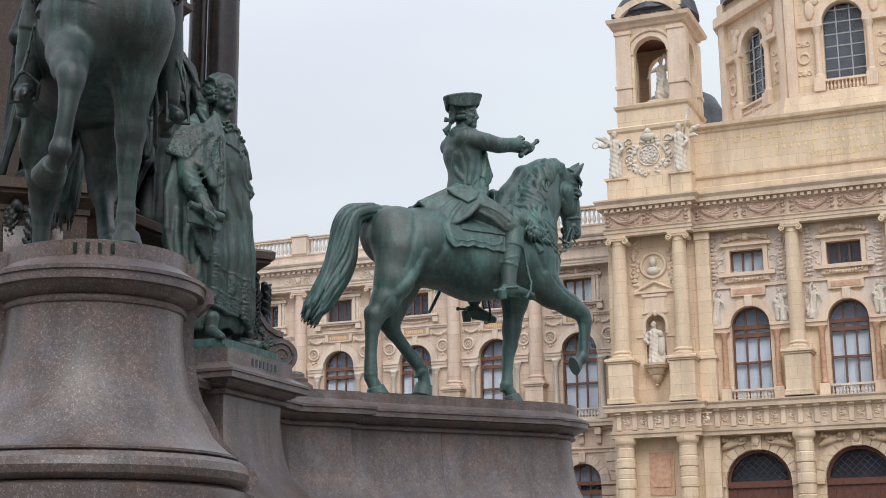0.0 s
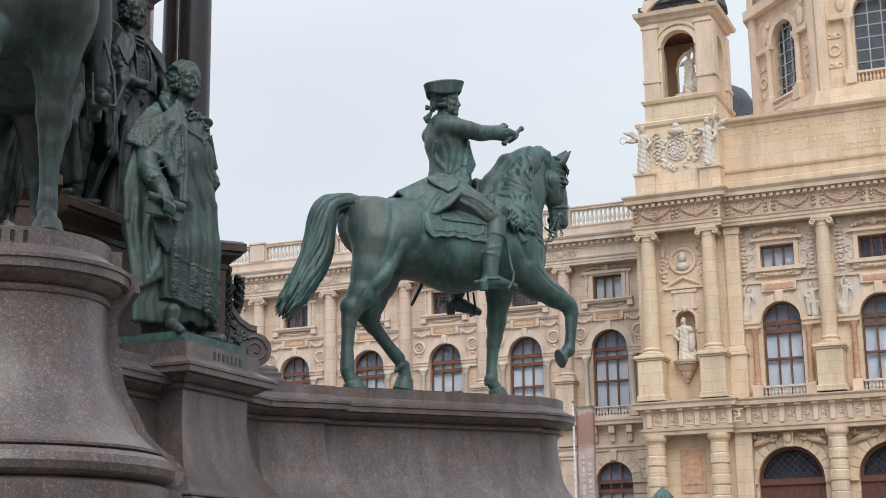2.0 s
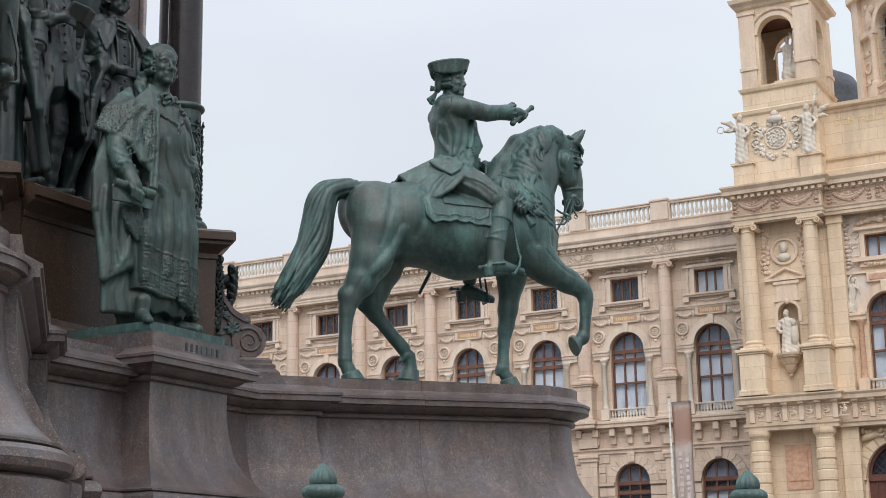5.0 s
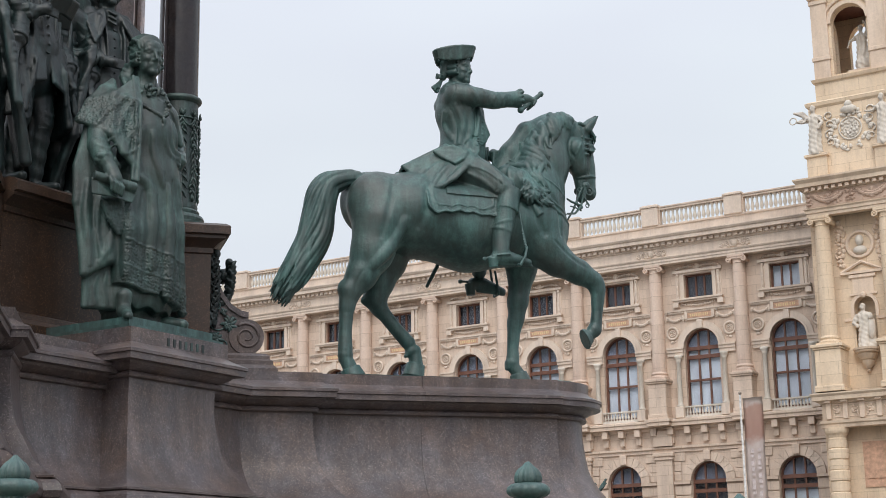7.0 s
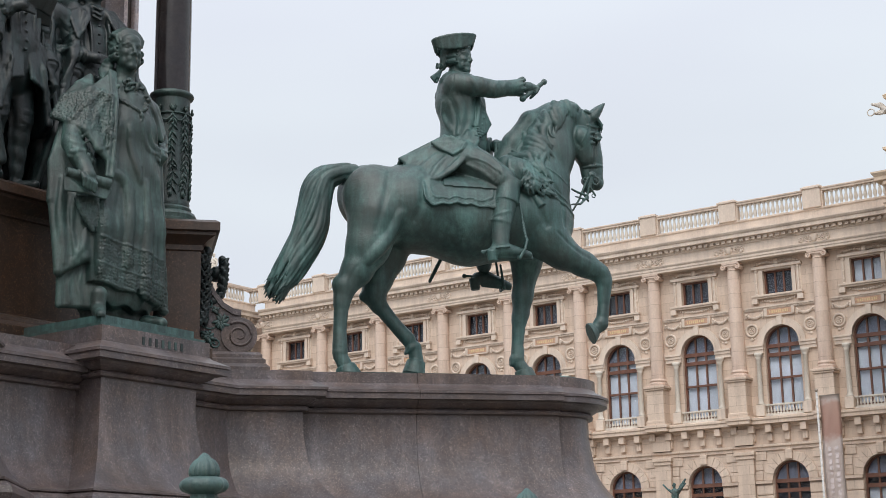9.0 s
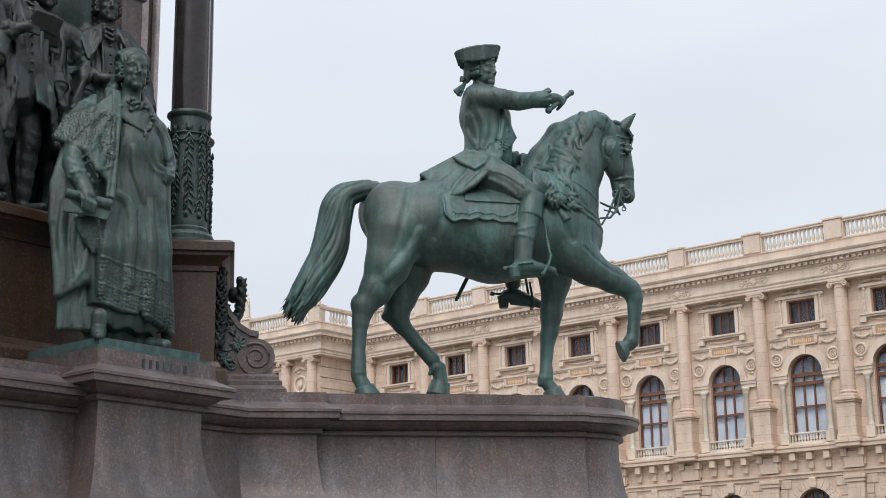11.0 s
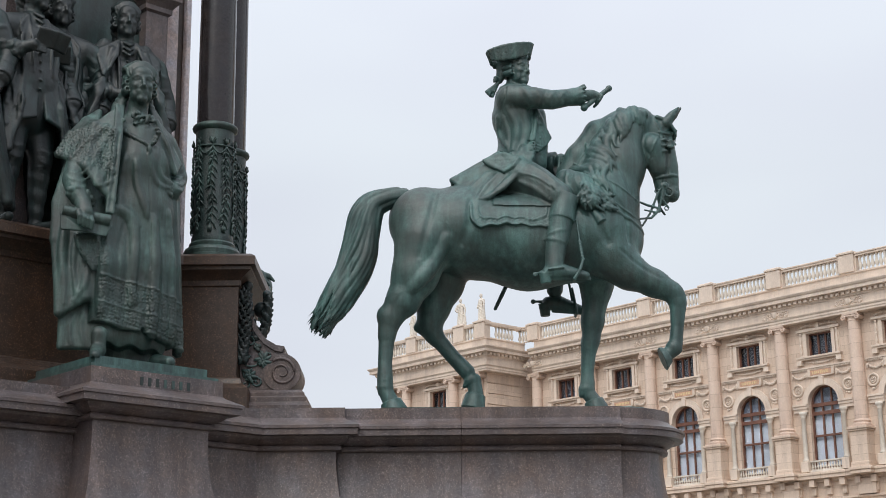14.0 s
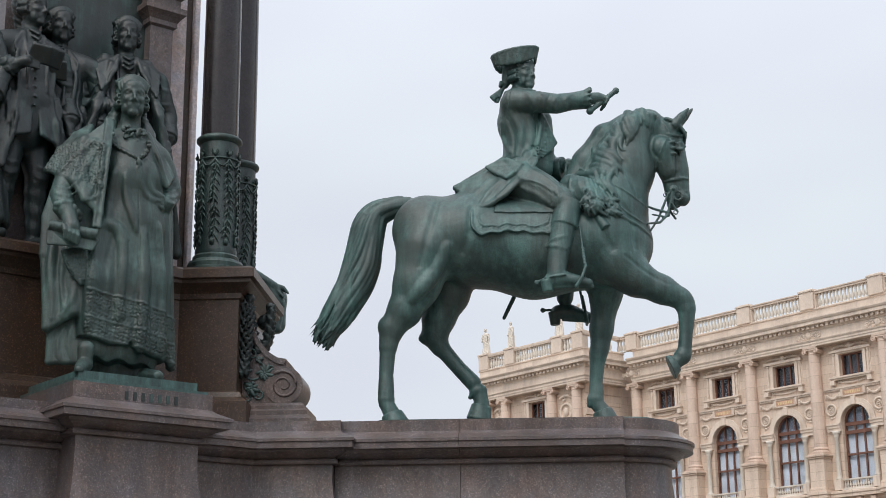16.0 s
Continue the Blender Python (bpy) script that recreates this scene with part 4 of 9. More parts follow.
# --- the corner block at the wing's far end ---
corner = thing("museum_corner_block", "pale limestone corner block with paired columns and roof statues", "building", pose(0, 56.6, 0))
CX0, CX1 = -68.3, -58.35
bm = bmesh.new()
wall_sheet(bm, CX0, CX1, 0, 21.2, 0, 0.4, [(-63.1, 1.0, 11.0, 14.65, True), (-63.1, 0.83, 17.38, 18.7, False)])
part("wall", bm, STONE_WING, corner)
bm = bmesh.new()
box(bm, CX0, CX1, 0.7, 14.0, 0, 21.2)
for k in range(9):
    box(bm, CX1 - 0.5, CX1 + 0.06, 0.02, 3.3, 12.9 + k * 0.72, 12.9 + k * 0.72 + 0.68, 0.02)
part("body", bm, STONE_WING, corner)
bm = bmesh.new()
CORN = [(0.0, 19.33), (0.62, 19.33), (0.62, 19.46), (0.66, 19.47), (0.66, 19.6), (0.74, 19.7), (0.6, 19.72), (0.6, 20.24), (0.66, 20.32), (0.7, 20.34), (0.7, 20.52), (1.02, 20.56), (1.02, 20.74), (1.14, 20.88), (1.14, 20.94), (0.42, 21.02), (0.42, 21.5), (0.5, 21.54), (0.5, 21.62), (0.1, 21.63)]
sweep(bm, [(CX0, 9), (CX0, 0), (CX1, 0), (CX1, 3.3)], CORN)
for k in range(30):
    x = CX0 - 0.6 + k * 0.37
    box(bm, x, x + 0.2, -0.86, -0.68, 20.36, 20.52)
for k in range(9):
    y = -0.5 + k * 0.37
    box(bm, CX1 + 0.68, CX1 + 0.86, y, y + 0.2, 20.36, 20.52)
part("cornice", bm, STONE_TRIM, corner)
bm = bmesh.new()
sweep(bm, [(CX0, 9), (CX0, 0), (CX1, 0), (CX1, 3.1)], [(0.1, 22.48), (0.46, 22.48), (0.5, 22.6), (0.5, 22.7), (0.06, 22.7)])
part("coping", bm, STONE_TRIM, corner)
for a, b in ((CX0 + 0.6, -66.0), (-64.9, -61.0), (-60.0, CX1 - 0.4)):
    n = int((b - a) / 0.26)
    for k in range(n):
        part("baluster", M_RAIL, None, corner, m=pose(a + (b - a) * (k + 0.5) / n, -0.28, 21.62))
for k in range(6):
    part("baluster", M_RAIL, None, corner, m=pose(CX1 + 0.28, 0.7 + k * 0.3, 21.62))
for x in (CX0 + 0.1, -65.4, -60.5, CX1 - 0.1):
    part("parapet_pier", M_PIER, None, corner, m=pose(x, 0.05, 0))
for x in (-58.95, -61.4, -66.2, -68.0):
    part("column", M_COL, None, corner, m=pose(x, 0, 0))
    part("column_pedestal", M_FOOT, None, corner, m=pose(x, 0, 0))
for x in (-60.2, -67.1):
    bm = bmesh.new()
    hoop(bm, x, -0.02, 17.6, 0.55, 0.1, 18, 6), lump(bm, x, -0.05, 17.6, 0.22, 0.14, 0.3)
    garland(bm, x - 0.6, x + 0.6, -0.05, 16.9, 0.25, 0.1), garland(bm, x - 0.6, x + 0.6, -0.05, 18.5, -0.2, 0.1)
    for k in range(14):
        lump(bm, x + rng.uniform(-0.65, 0.65), -0.03, rng.uniform(16.7, 18.8), 0.09, 0.07, 0.11, 6, 4)
    part("medallion", bm, STONE_TRIM, corner, smooth=True)
for nm, me in M_TRIM:
    part(nm, me, None, corner, m=pose(-63.1, 0, 0))
window_parts(corner, -63.1, 0.28, 0.83, 17.38, 18.7, False, (), 0, "small square upper window with brown frame")
window_parts(corner, -63.1, 0.3, 1.0, 11.0, 14.65, True, (12.85, 14.12, 14.6), 14.6, "brown arched window with pale blinds behind the lower lights")
shade_board(corner, CX0 + 0.1, CX1 - 0.1, 0.55, 0.0, 21.0)

# --- the middle block ---
middle = thing("museum_middle_block", "yellow limestone middle block with columns, attic and corner turret", "building", pose(0, 54.2, 0))
MX = (-4.62, 0.07, 4.76)
bm = bmesh.new()
holes = []
for x in MX:
    holes += [(x, 1.56, 2.0, 6.7, True), (x, 0.95, 10.6, 14.3, True), (x, 0.82, 16.95, 18.1, False)]
wall_sheet(bm, -6.9, 7.1, 0, 21.0, 0, 0.5, holes, 22)
part("wall", bm, STONE_MID, middle)
part("body", box(bmesh.new(), -11.6, 11.8, 0.9, 22, 0, 21.2), STONE_MID, middle)
part("corner_wall", wall_sheet(bmesh.new(), -11.6, -6.9, 0, 21.0, -0.35, 0.5, [(-9.25, 0.5, 12.6, 14.65, True)]), STONE_MID, middle)
for x0, x1, y0, y1 in ((-11.6, -6.9, 0.2, 0.9), (-6.92, -6.88, -0.35, 0.2), (-11.6, -11.5, -0.34, 6.0), (7.1, 11.8, -0.35, 0.9)):
    part("return_wall", box(bmesh.new(), x0, x1, y0, y1, 0, 21.0), STONE_MID, middle)
shade_board(middle, -6.8, 7.0, 0.7, 0, 20)
# columns: paired at the corner, single between the windows; rusticated ones below
for x, y, r in ((-10.86, -0.9, 0.39), (-7.77, -0.9, 0.39), (-2.3, -0.45, 0.37), (2.42, -0.45, 0.37), (7.9, -0.9, 0.39)):
    bm2 = bmesh.new()
    ionic(bm2, x, y, 12.85, 19.1, r)
    part("column", bm2, STONE_MID, middle, "smooth round limestone column with ionic capital")
    bm2 = bmesh.new()
    yb = y - 0.62
    box(bm2, x - 0.62, x + 0.62, yb, 0.0, 10.62, 12.6, 0.02), box(bm2, x - 0.7, x + 0.7, yb - 0.08, 0.0, 10.62, 10.9, 0.02), box(bm2, x - 0.68, x + 0.68, yb - 0.06, 0.0, 12.6, 12.7, 0.02), box(bm2, x - 0.76, x + 0.76, yb - 0.14, 0.0, 12.7, 12.85, 0.02)
    part("column_pedestal", bm2, STONE_MID, middle)
    bm2 = bmesh.new()
    banded_column(bm2, x, y - 0.05, 2.0, 8.95, 0.47)
    part("lower_column", bm2, STONE_MID, middle, "heavy lower column of banded drums")
bm = bmesh.new()
for x in (-6.72,):
    box(bm, x - 0.34, x + 0.34, -0.5, 0.0, 12.85, 18.7), box(bm, x - 0.4, x + 0.4, -0.56, 0, 18.7, 19.1, 0.03), box(bm, x - 0.42, x + 0.42, -0.58, 0.0, 12.85, 13.1, 0.03)
    box(bm, x - 0.42, x + 0.42, -0.56, 0.0, 10.62, 12.7), box(bm, x - 0.5, x + 0.5, -0.64, 0.0, 12.7, 12.85, 0.03), box(bm, x - 0.4, x + 0.4, -0.5, 0, 0, 8.95)
part("pilaster", bm, STONE_MID, middle)
PLAN = [(-11.45, 7.0), (-11.45, -1.25), (-7.05, -1.25), (-7.05, -0.72), (7.2, -0.72)]
bm = bmesh.new()
sweep(bm, PLAN, [(-0.4, 19.1), (0.02, 19.1), (0.02, 19.26), (0.06, 19.27), (0.06, 19.4), (0.12, 19.48), (0.0, 19.52), (0.0, 20.28), (0.08, 20.32), (0.08, 20.5), (0.34, 20.54), (0.34, 20.72), (0.46, 20.88), (0.46, 20.96), (-0.1, 21.06), (-0.1, 21.1), (-0.9, 21.12)])
part("entablature", bm, STONE_LEDGE, middle)
M_DENTIL = mesh_of(box(bmesh.new(), 0, 0.18, 0, 0.2, 20.34, 20.5), STONE_TRIM_MID, name="dentil")
for k in range(57):
    part("dentil", M_DENTIL, None, middle, m=pose(-11.4 + k * 0.33, -1.5, 0) if k < 14 else pose(-6.95 + (k - 14) * 0.33, -0.97, 0))
for x0, yy in ((-11.34, -1.27), (-9.22, -1.27), (-6.85, -0.74), (-4.55, -0.74), (-2.2, -0.74), (0.1, -0.74), (2.45, -0.74), (4.8, -0.74)):
    bm = bmesh.new()
    box(bm, x0 - 0.04, x0 + 2.04, yy + 0.006, yy + 0.03, 19.56, 20.26)
    garland(bm, x0 + 0.25, x0 + 1.75, yy, 20.16, 0.36, 0.11, 15), garland(bm, x0 + 0.45, x0 + 1.55, yy - 0.03, 20.12, 0.2, 0.07, 12)
    lump(bm, x0 + 1.0, yy, 20.05, 0.13, 0.1, 0.13), lump(bm, x0 + 1.0, yy, 19.72, 0.16, 0.08, 0.1)
    for s in (-1, 1):
        candelabrum(bm, x0 + 1.0 + s * 0.95, yy, 19.62, 20.12, rng, 0.12)
        flourish(bm, x0 + 1.0 + s * 0.35, yy, 19.98, s, 1, 0.13)
        for _ in range(8):
            lump(bm, x0 + 1.0 + s * rng.uniform(0.2, 0.9), yy, rng.uniform(19.62, 20.2), rng.uniform(0.03, 0.08), 0.05, rng.uniform(0.03, 0.07), 6, 4)
    part("frieze_carving", bm, STONE_FRIEZE, middle)
# ledge between the storeys, with carved panels under it
bm = bmesh.new()
sweep(bm, PLAN, [(-0.6, 8.95), (0.02, 8.95), (0.02, 9.1), (0.08, 9.16), (0.08, 9.28), (-0.04, 9.3), (-0.04, 10.05), (0.06, 10.1), (0.06, 10.18), (0.3, 10.22), (0.3, 10.4), (0.38, 10.5), (0.38, 10.56), (-0.1, 10.62), (-0.6, 10.62)])
part("ledge", bm, STONE_LEDGE, middle)
for k in range(24):
    bm = bmesh.new()
    x = -11.2 + k * 0.79
    yy = -1.21 if x < -7.2 else -0.68
    box(bm, x, x + 0.24, yy - 0.09, yy, 9.34, 10.1, 0.015), box(bm, x - 0.03, x + 0.27, yy - 0.26, yy, 10.1, 10.22, 0.015)
    f = x + 0.515
    box(bm, f - 0.24, f + 0.24, yy - 0.02, yy + 0.005, 9.42, 9.48), box(bm, f - 0.24, f + 0.24, yy - 0.02, yy + 0.005, 9.98, 10.04)
    s = rng.choice((-1, 1))
    lump(bm, f - s * 0.05, yy, 9.72, 0.1, 0.07, 0.13, 7, 5), lump(bm, f - s * 0.03, yy - 0.01, 9.9, 0.06, 0.06, 0.07, 7, 5)
    tube(bm, [(f, yy, 9.62), (f + s * 0.14, yy - 0.04, 9.68), (f + s * 0.16, yy - 0.02, 9.5)], 0.045, 5)
    tube(bm, [(f - s * 0.04, yy - 0.03, 9.8), (f + s * 0.1, yy - 0.05, 9.76), (f + s * 0.18, yy - 0.02, 9.86)], 0.03, 5)
    part("relief_panel", bm, STONE_TRIM_MID, middle, "bracket and small carved figure panel")
for x in MX:
    kit = []
    add = lambda name, shapes, smooth=False: piece(kit, name, STONE_TRIM_MID, shapes, smooth)
    add("archivolt", lambda bm: (arch_solid(bm, x, 14.3, 0.95, 1.08, -0.18, 0.02), arch_solid(bm, x, 14.3, 1.08, 1.36, -0.12, 0.02)))
    add("keystone", lambda bm: box(bm, x - 0.2, x + 0.2, -0.3, 0, 15.2, 15.75, 0.03))
    for s in (-1, 1):
        a, b = sorted((x + s * 0.98, x + s * 1.98))
        add("impost", lambda bm: (box(bm, a, b, -0.3, 0, 14.2, 14.34), box(bm, a, b, -0.22, 0, 14.0, 14.2)))
        add("colonnette_pedestal", lambda bm: box(bm, x + s * 1.28 - 0.25, x + s * 1.28 + 0.25, -0.4, 0, 10.62, 11.2, 0.02))
    add("window_surround", lambda bm: (box(bm, x - 1.04, x - 0.82, -0.1, 0.02, 16.9, 18.3), box(bm, x + 0.82, x + 1.04, -0.1, 0.02, 16.9, 18.3), box(bm, x - 0.82, x + 0.82, -0.1, 0.02, 18.1, 18.3)))
    add("window_head", lambda bm: box(bm, x - 1.25, x + 1.25, -0.25, 0, 18.3, 18.44))
    add("window_sill", lambda bm: (box(bm, x - 1.4, x + 1.4, -0.3, 0, 16.76, 16.95), box(bm, x - 1.1, x + 1.1, -0.16, 0, 16.5, 16.76)))
    add("sill_garland", lambda bm: garland(bm, x - 0.9, x + 0.9, -0.17, 16.68, 0.1, 0.09, 12))
    add("head_garland", lambda bm: (garland(bm, x - 1.1, x + 1.1, -0.12, 18.6, -0.2, 0.12, 14), lump(bm, x, -0.15, 18.75, 0.2, 0.14, 0.2)))
    add("string_course", lambda bm: box(bm, x - 2.0, x + 2.0, -0.14, 0, 16.2, 16.3))
    add("plaque_ground", lambda bm: box(bm, x - 0.85, x + 0.85, -0.17, 0, 15.75, 16.197, 0.02))
    for nm, me in kit:
        part(nm, me, None, middle)
    for s in (-1, 1):
        a, b = sorted((x + s * 1.06, x + s * 1.96))
        bm = bmesh.new()
        box(bm, a, b, -0.03, 0.0, 16.32, 19.08)
        candelabrum(bm, x + s * 1.68, -0.05, 16.45, 18.9, rng, 0.19)
        for k in range(3):
            flourish(bm, x + s * 1.26, -0.05, 16.95 + k * 0.62, s * (1 if k % 2 else -1), 1, 0.2)
        for _ in range(26):
            lump(bm, x + s * rng.uniform(1.12, 1.92), -0.03, rng.uniform(16.4, 19.0), rng.uniform(0.03, 0.09), 0.06, rng.uniform(0.03, 0.1), 6, 4)
        part("carved_panel", bm, STONE_GREY, middle, "grey carved panel of vases and scrolls", smooth=False)
        bm = bmesh.new()
        plate(bm, [(x + s * q, z) for q, z in [(1.98, 14.36), (1.98, 16.19), (0.95, 16.19)] + [(1.37 * math.cos(radians(t)), 14.3 + 1.37 * math.sin(radians(t))) for t in (62, 48, 34, 20, 8, 2.5)]], -0.04, -0.012)
        for _ in range(16):
            lump(bm, x + s * rng.uniform(1.35, 1.95), -0.04, rng.uniform(15.5, 16.1), 0.06, 0.06, 0.08, 6, 4)
        part("carved_panel", bm, STONE_GREY, middle, "grey carved ground beside the arch", smooth=False)
        bm = bmesh.new()
        lathe(bm, [(0.2, 11.2), (0.2, 11.28), (0.15, 11.34), (0.15, 11.45), (0.13, 13.65), (0.16, 13.7), (0.2, 13.9), (0.23, 13.95), (0.23, 14.0)], 12, x + s * 1.28, -0.14)
        part("colonnette", bm, STONE_PINK, middle, "rosy stone colonnette beside the window", smooth=True)
    bm = bmesh.new()
    baluster_row(bm, x - 1.0, x + 1.0, -0.16, 10.68, 11.06, 0.07, 0.165, 6)
    box(bm, x - 1.02, x + 1.02, -0.28, -0.04, 11.06, 11.16)
    part("sill_balustrade", bm, STONE_PALE, middle)
    window_parts(middle, x, 0.35, 0.95, 10.65, 14.3, True, (12.5, 13.85, 14.25), 14.25, "brown arched window with pale blinds behind the lower lights")
    window_parts(middle, x, 0.3, 0.82, 16.95, 18.1, False, (), 18.1 if x < -1 else 0, "small square upper window with brown frame")
    bm = bmesh.new()
    box(bm, x - 0.7, x + 0.7, -0.2, -0.17, 15.85, 16.12)
    part("plaque", bm, STONE_PINK, middle)
    # entrance arch below
    for k in range(13):
        a0, a1 = math.pi * k / 13 + 0.008, math.pi * (k + 1) / 13 - 0.008
        bm = bmesh.new()
        arch_solid(bm, x, 6.7, 1.56, 2.0, -0.14, 0.02, a0, a1, 3)
        part("wedge_stone", bm, STONE_MID, middle)
    bm = bmesh.new()
    box(bm, x - 0.24, x + 0.24, -0.34, 0, 8.2, 8.92, 0.03)
    lump(bm, x, -0.36, 8.62, 0.2, 0.14, 0.26)
    part("keystone", bm, STONE_MID, middle, "keystone carved with a mask")
    for s in (-1, 1):
        a, b = sorted((x + s * 1.58, x + s * 2.0))
        part("impost", box(bmesh.new(), a, b, -0.22, 0, 6.5, 6.7), STONE_MID, middle)
        # reclining figure in the corner over the arch
        bm = bmesh.new()
        garland(bm, x + s * 0.5, x + s * 1.7, -0.12, 8.8, 0.15, 0.14, 6)
        tube(bm, [(x + s * 1.75, -0.12, 8.3), (x + s * 1.45, -0.16, 8.45), (x + s * 1.1, -0.18, 8.55), (x + s * 0.85, -0.16, 8.6)], [0.1, 0.15, 0.19, 0.13], 8)
        tube(bm, [(x + s * 1.0, -0.2, 8.62), (x + s * 0.75, -0.26, 8.5), (x + s * 0.5, -0.2, 8.62)], [0.08, 0.07, 0.05], 6)
        lump(bm, x + s * 0.76, -0.18, 8.74, 0.12, 0.12, 0.14)
        part("carved_figure", bm, STONE_MID, middle, "reclining carved figure over the arch", smooth=True)
    bm = bmesh.new()
    arch_solid(bm, x, 6.7, 1.4, 1.56, 0.2, 0.36)
    box(bm, x - 1.56, x + 1.56, 0.18, 0.4, 6.45, 6.75), box(bm, x - 1.56, x + 1.56, 0.3, 0.4, 2.0, 6.45)
    door = part("door", bm, WOOD_DOOR, middle, "dark red-brown panelled entrance door")
    for k in range(-3, 4):
        part("stile", box(bmesh.new(), x + k * 0.4 - 0.03, x + k * 0.4 + 0.03, 0.24, 0.3, 2.0, 6.45), WOOD_DOOR, door)
    bm = bmesh.new()
    for k in range(-8, 9):
        for s in (-1, 1):
            p0, p1 = (x + k * 0.35, 6.75), (x + k * 0.35 + s * 1.45, 8.2)
            pts = [(p0[0] + (p1[0] - p0[0]) * t / 6, 0.27 + 0.01 * s, p0[1] + (p1[1] - p0[1]) * t / 6) for t in range(7)]
            pts = [p for p in pts if (p[0] - x) ** 2 + (p[2] - 6.7) ** 2 < 1.42**2]
            if len(pts) > 1:
                tube(bm, pts, 0.022, 4)
    part("grille", bm, ROOM_SHADE_AND_IRON, door, "dark iron lattice grille")
# niche bay between the paired columns: bust roundel, pediment, tablet, niche on a corbel
bm = bmesh.new()
x = -9.25
hoop(bm, x, -0.36, 17.68, 0.62, 0.11, 22, 6)
box(bm, x - 0.5, x + 0.5, -0.4, -0.33, 15.3, 16.05), box(bm, x - 0.64, x + 0.64, -0.46, -0.34, 15.2, 15.3), box(bm, x - 0.64, x + 0.64, -0.46, -0.34, 16.05, 16.2)
for s in (-1, 1):
    tube(bm, [(x + s * 1.0, -0.44, 16.34), (x, -0.44, 16.82)], 0.07, 6)
    flourish(bm, x + s * 0.95, -0.4, 17.3, s, 1, 0.28), flourish(bm, x + s * 0.9, -0.4, 18.35, -s, 1, 0.26)
    candelabrum(bm, x + s * 1.0, -0.38, 16.6, 18.9, rng, 0.16)
    for k in range(9):
        lump(bm, x + s * (0.75 + rng.uniform(0, 0.3)), -0.38, 16.7 + k * 0.24, 0.12, 0.09, 0.13)
box(bm, x - 1.02, x + 1.02, -0.5, -0.34, 16.24, 16.36)
box(bm, x - 1.0, x - 0.56, -0.42, -0.34, 14.0, 14.14), box(bm, x + 0.56, x + 1.0, -0.42, -0.34, 14.0, 14.14)
arch_solid(bm, x, 14.65 - 0.0, 0.5, 0.66, -0.44, -0.3, 0, math.pi, 14, 0.5)
lump(bm, x, -0.46, 15.2, 0.14, 0.1, 0.16)
part("niche_carving", bm, STONE_TRIM_MID, middle)
bm = bmesh.new()
lathe(bm, [(0.05, 11.5), (0.1, 11.56), (0.06, 11.64), (0.16, 11.72), (0.25, 11.86), (0.3, 12.0), (0.28, 12.06), (0.36, 12.1), (0.44, 12.22), (0.5, 12.34), (0.48, 12.38), (0.6, 12.42), (0.62, 12.5), (0.66, 12.52), (0.66, 12.62)], 20, x, -0.5)
part("corbel", bm, STONE_LEDGE, middle)
bm = bmesh.new()
box(bm, x - 0.62, x + 0.62, -0.4, -0.34, 6.2, 8.3), box(bm, x - 0.45, x + 0.45, -0.44, -0.38, 6.6, 8.0)
part("tablet", bm, STONE_PINK, middle)
bm = bmesh.new()
lump(bm, x, -0.42, 17.85, 0.2, 0.2, 0.27, 12, 8), lump(bm, x, -0.4, 17.38, 0.34, 0.2, 0.22, 12, 8)
part("bust", bm, STONE_PALE, middle, smooth=True)
# attic with the inscription, corner relief and turret
bm = bmesh.new()
box(bm, -7.0, 7.2, 0.2, 8.0, 21.1, 24.6)
sweep(bm, [(-7.0, 6), (-7.0, 0.2), (7.2, 0.2)], [(0.0, 21.1), (0.16, 21.12), (0.16, 21.5), (0.0, 21.6)])
sweep(bm, [(-7.0, 6), (-7.0, 0.2), (7.2, 0.2)], [(0.0, 22.0), (0.1, 22.04), (0.14, 22.14), (0.0, 22.2)])
sweep(bm, [(-7.0, 6), (-7.0, 0.2), (7.2, 0.2)], [(0.0, 24.4), (0.08, 24.46), (0.1, 24.6), (0.3, 24.68), (0.34, 24.84), (-0.3, 24.95)])
part("attic", bm, STONE_MID, middle)
bm = bmesh.new()
box(bm, -11.1, -7.0, -0.9, 4.0, 21.1, 24.9)
box(bm, -11.3, -10.3, -1.1, -0.5, 21.1, 22.2, 0.03), box(bm, -8.0, -6.95, -1.1, -0.5, 21.1, 22.2, 0.03), box(bm, -11.4, -10.2, -1.2, -0.5, 22.1, 22.24, 0.02), box(bm, -8.1, -6.85, -1.2, -0.5, 22.1, 22.24, 0.02)
sweep(bm, [(-11.1, 4), (-11.1, -0.9), (-7.0, -0.9), (-7.0, 0.2)], [(0.0, 24.6), (0.1, 24.7), (0.14, 24.86), (0.0, 24.95)])
part("turret_base", bm, STONE_MID, middle)
bm = bmesh.new()
xc = -9.1
hoop(bm, xc, -0.93, 23.3, 0.55, 0.045, 20, 6)
lump(bm, xc, -0.9, 23.3, 0.46, 0.05, 0.5, 14, 7)
for k in range(26):
    a, r = k * 2.4, 0.06 + 0.4 * math.sqrt(k / 26)
    lump(bm, xc + r * math.cos(a), -0.95, 23.3 + r * math.sin(a), rng.uniform(0.04, 0.09), 0.05, rng.uniform(0.05, 0.1), 6, 4)
lump(bm, xc, -0.93, 23.95, 0.1, 0.1, 0.1), lump(bm, xc, -1.0, 24.25, 0.42, 0.16, 0.22), lump(bm, xc, -1.0, 24.5, 0.2, 0.14, 0.2)
for s in (-1, 1):
    for k in range(4):
        flourish(bm, xc + s * 1.0, -0.95, 22.75 + k * 0.45, s * (1 if k % 2 else -1), 1, 0.24)
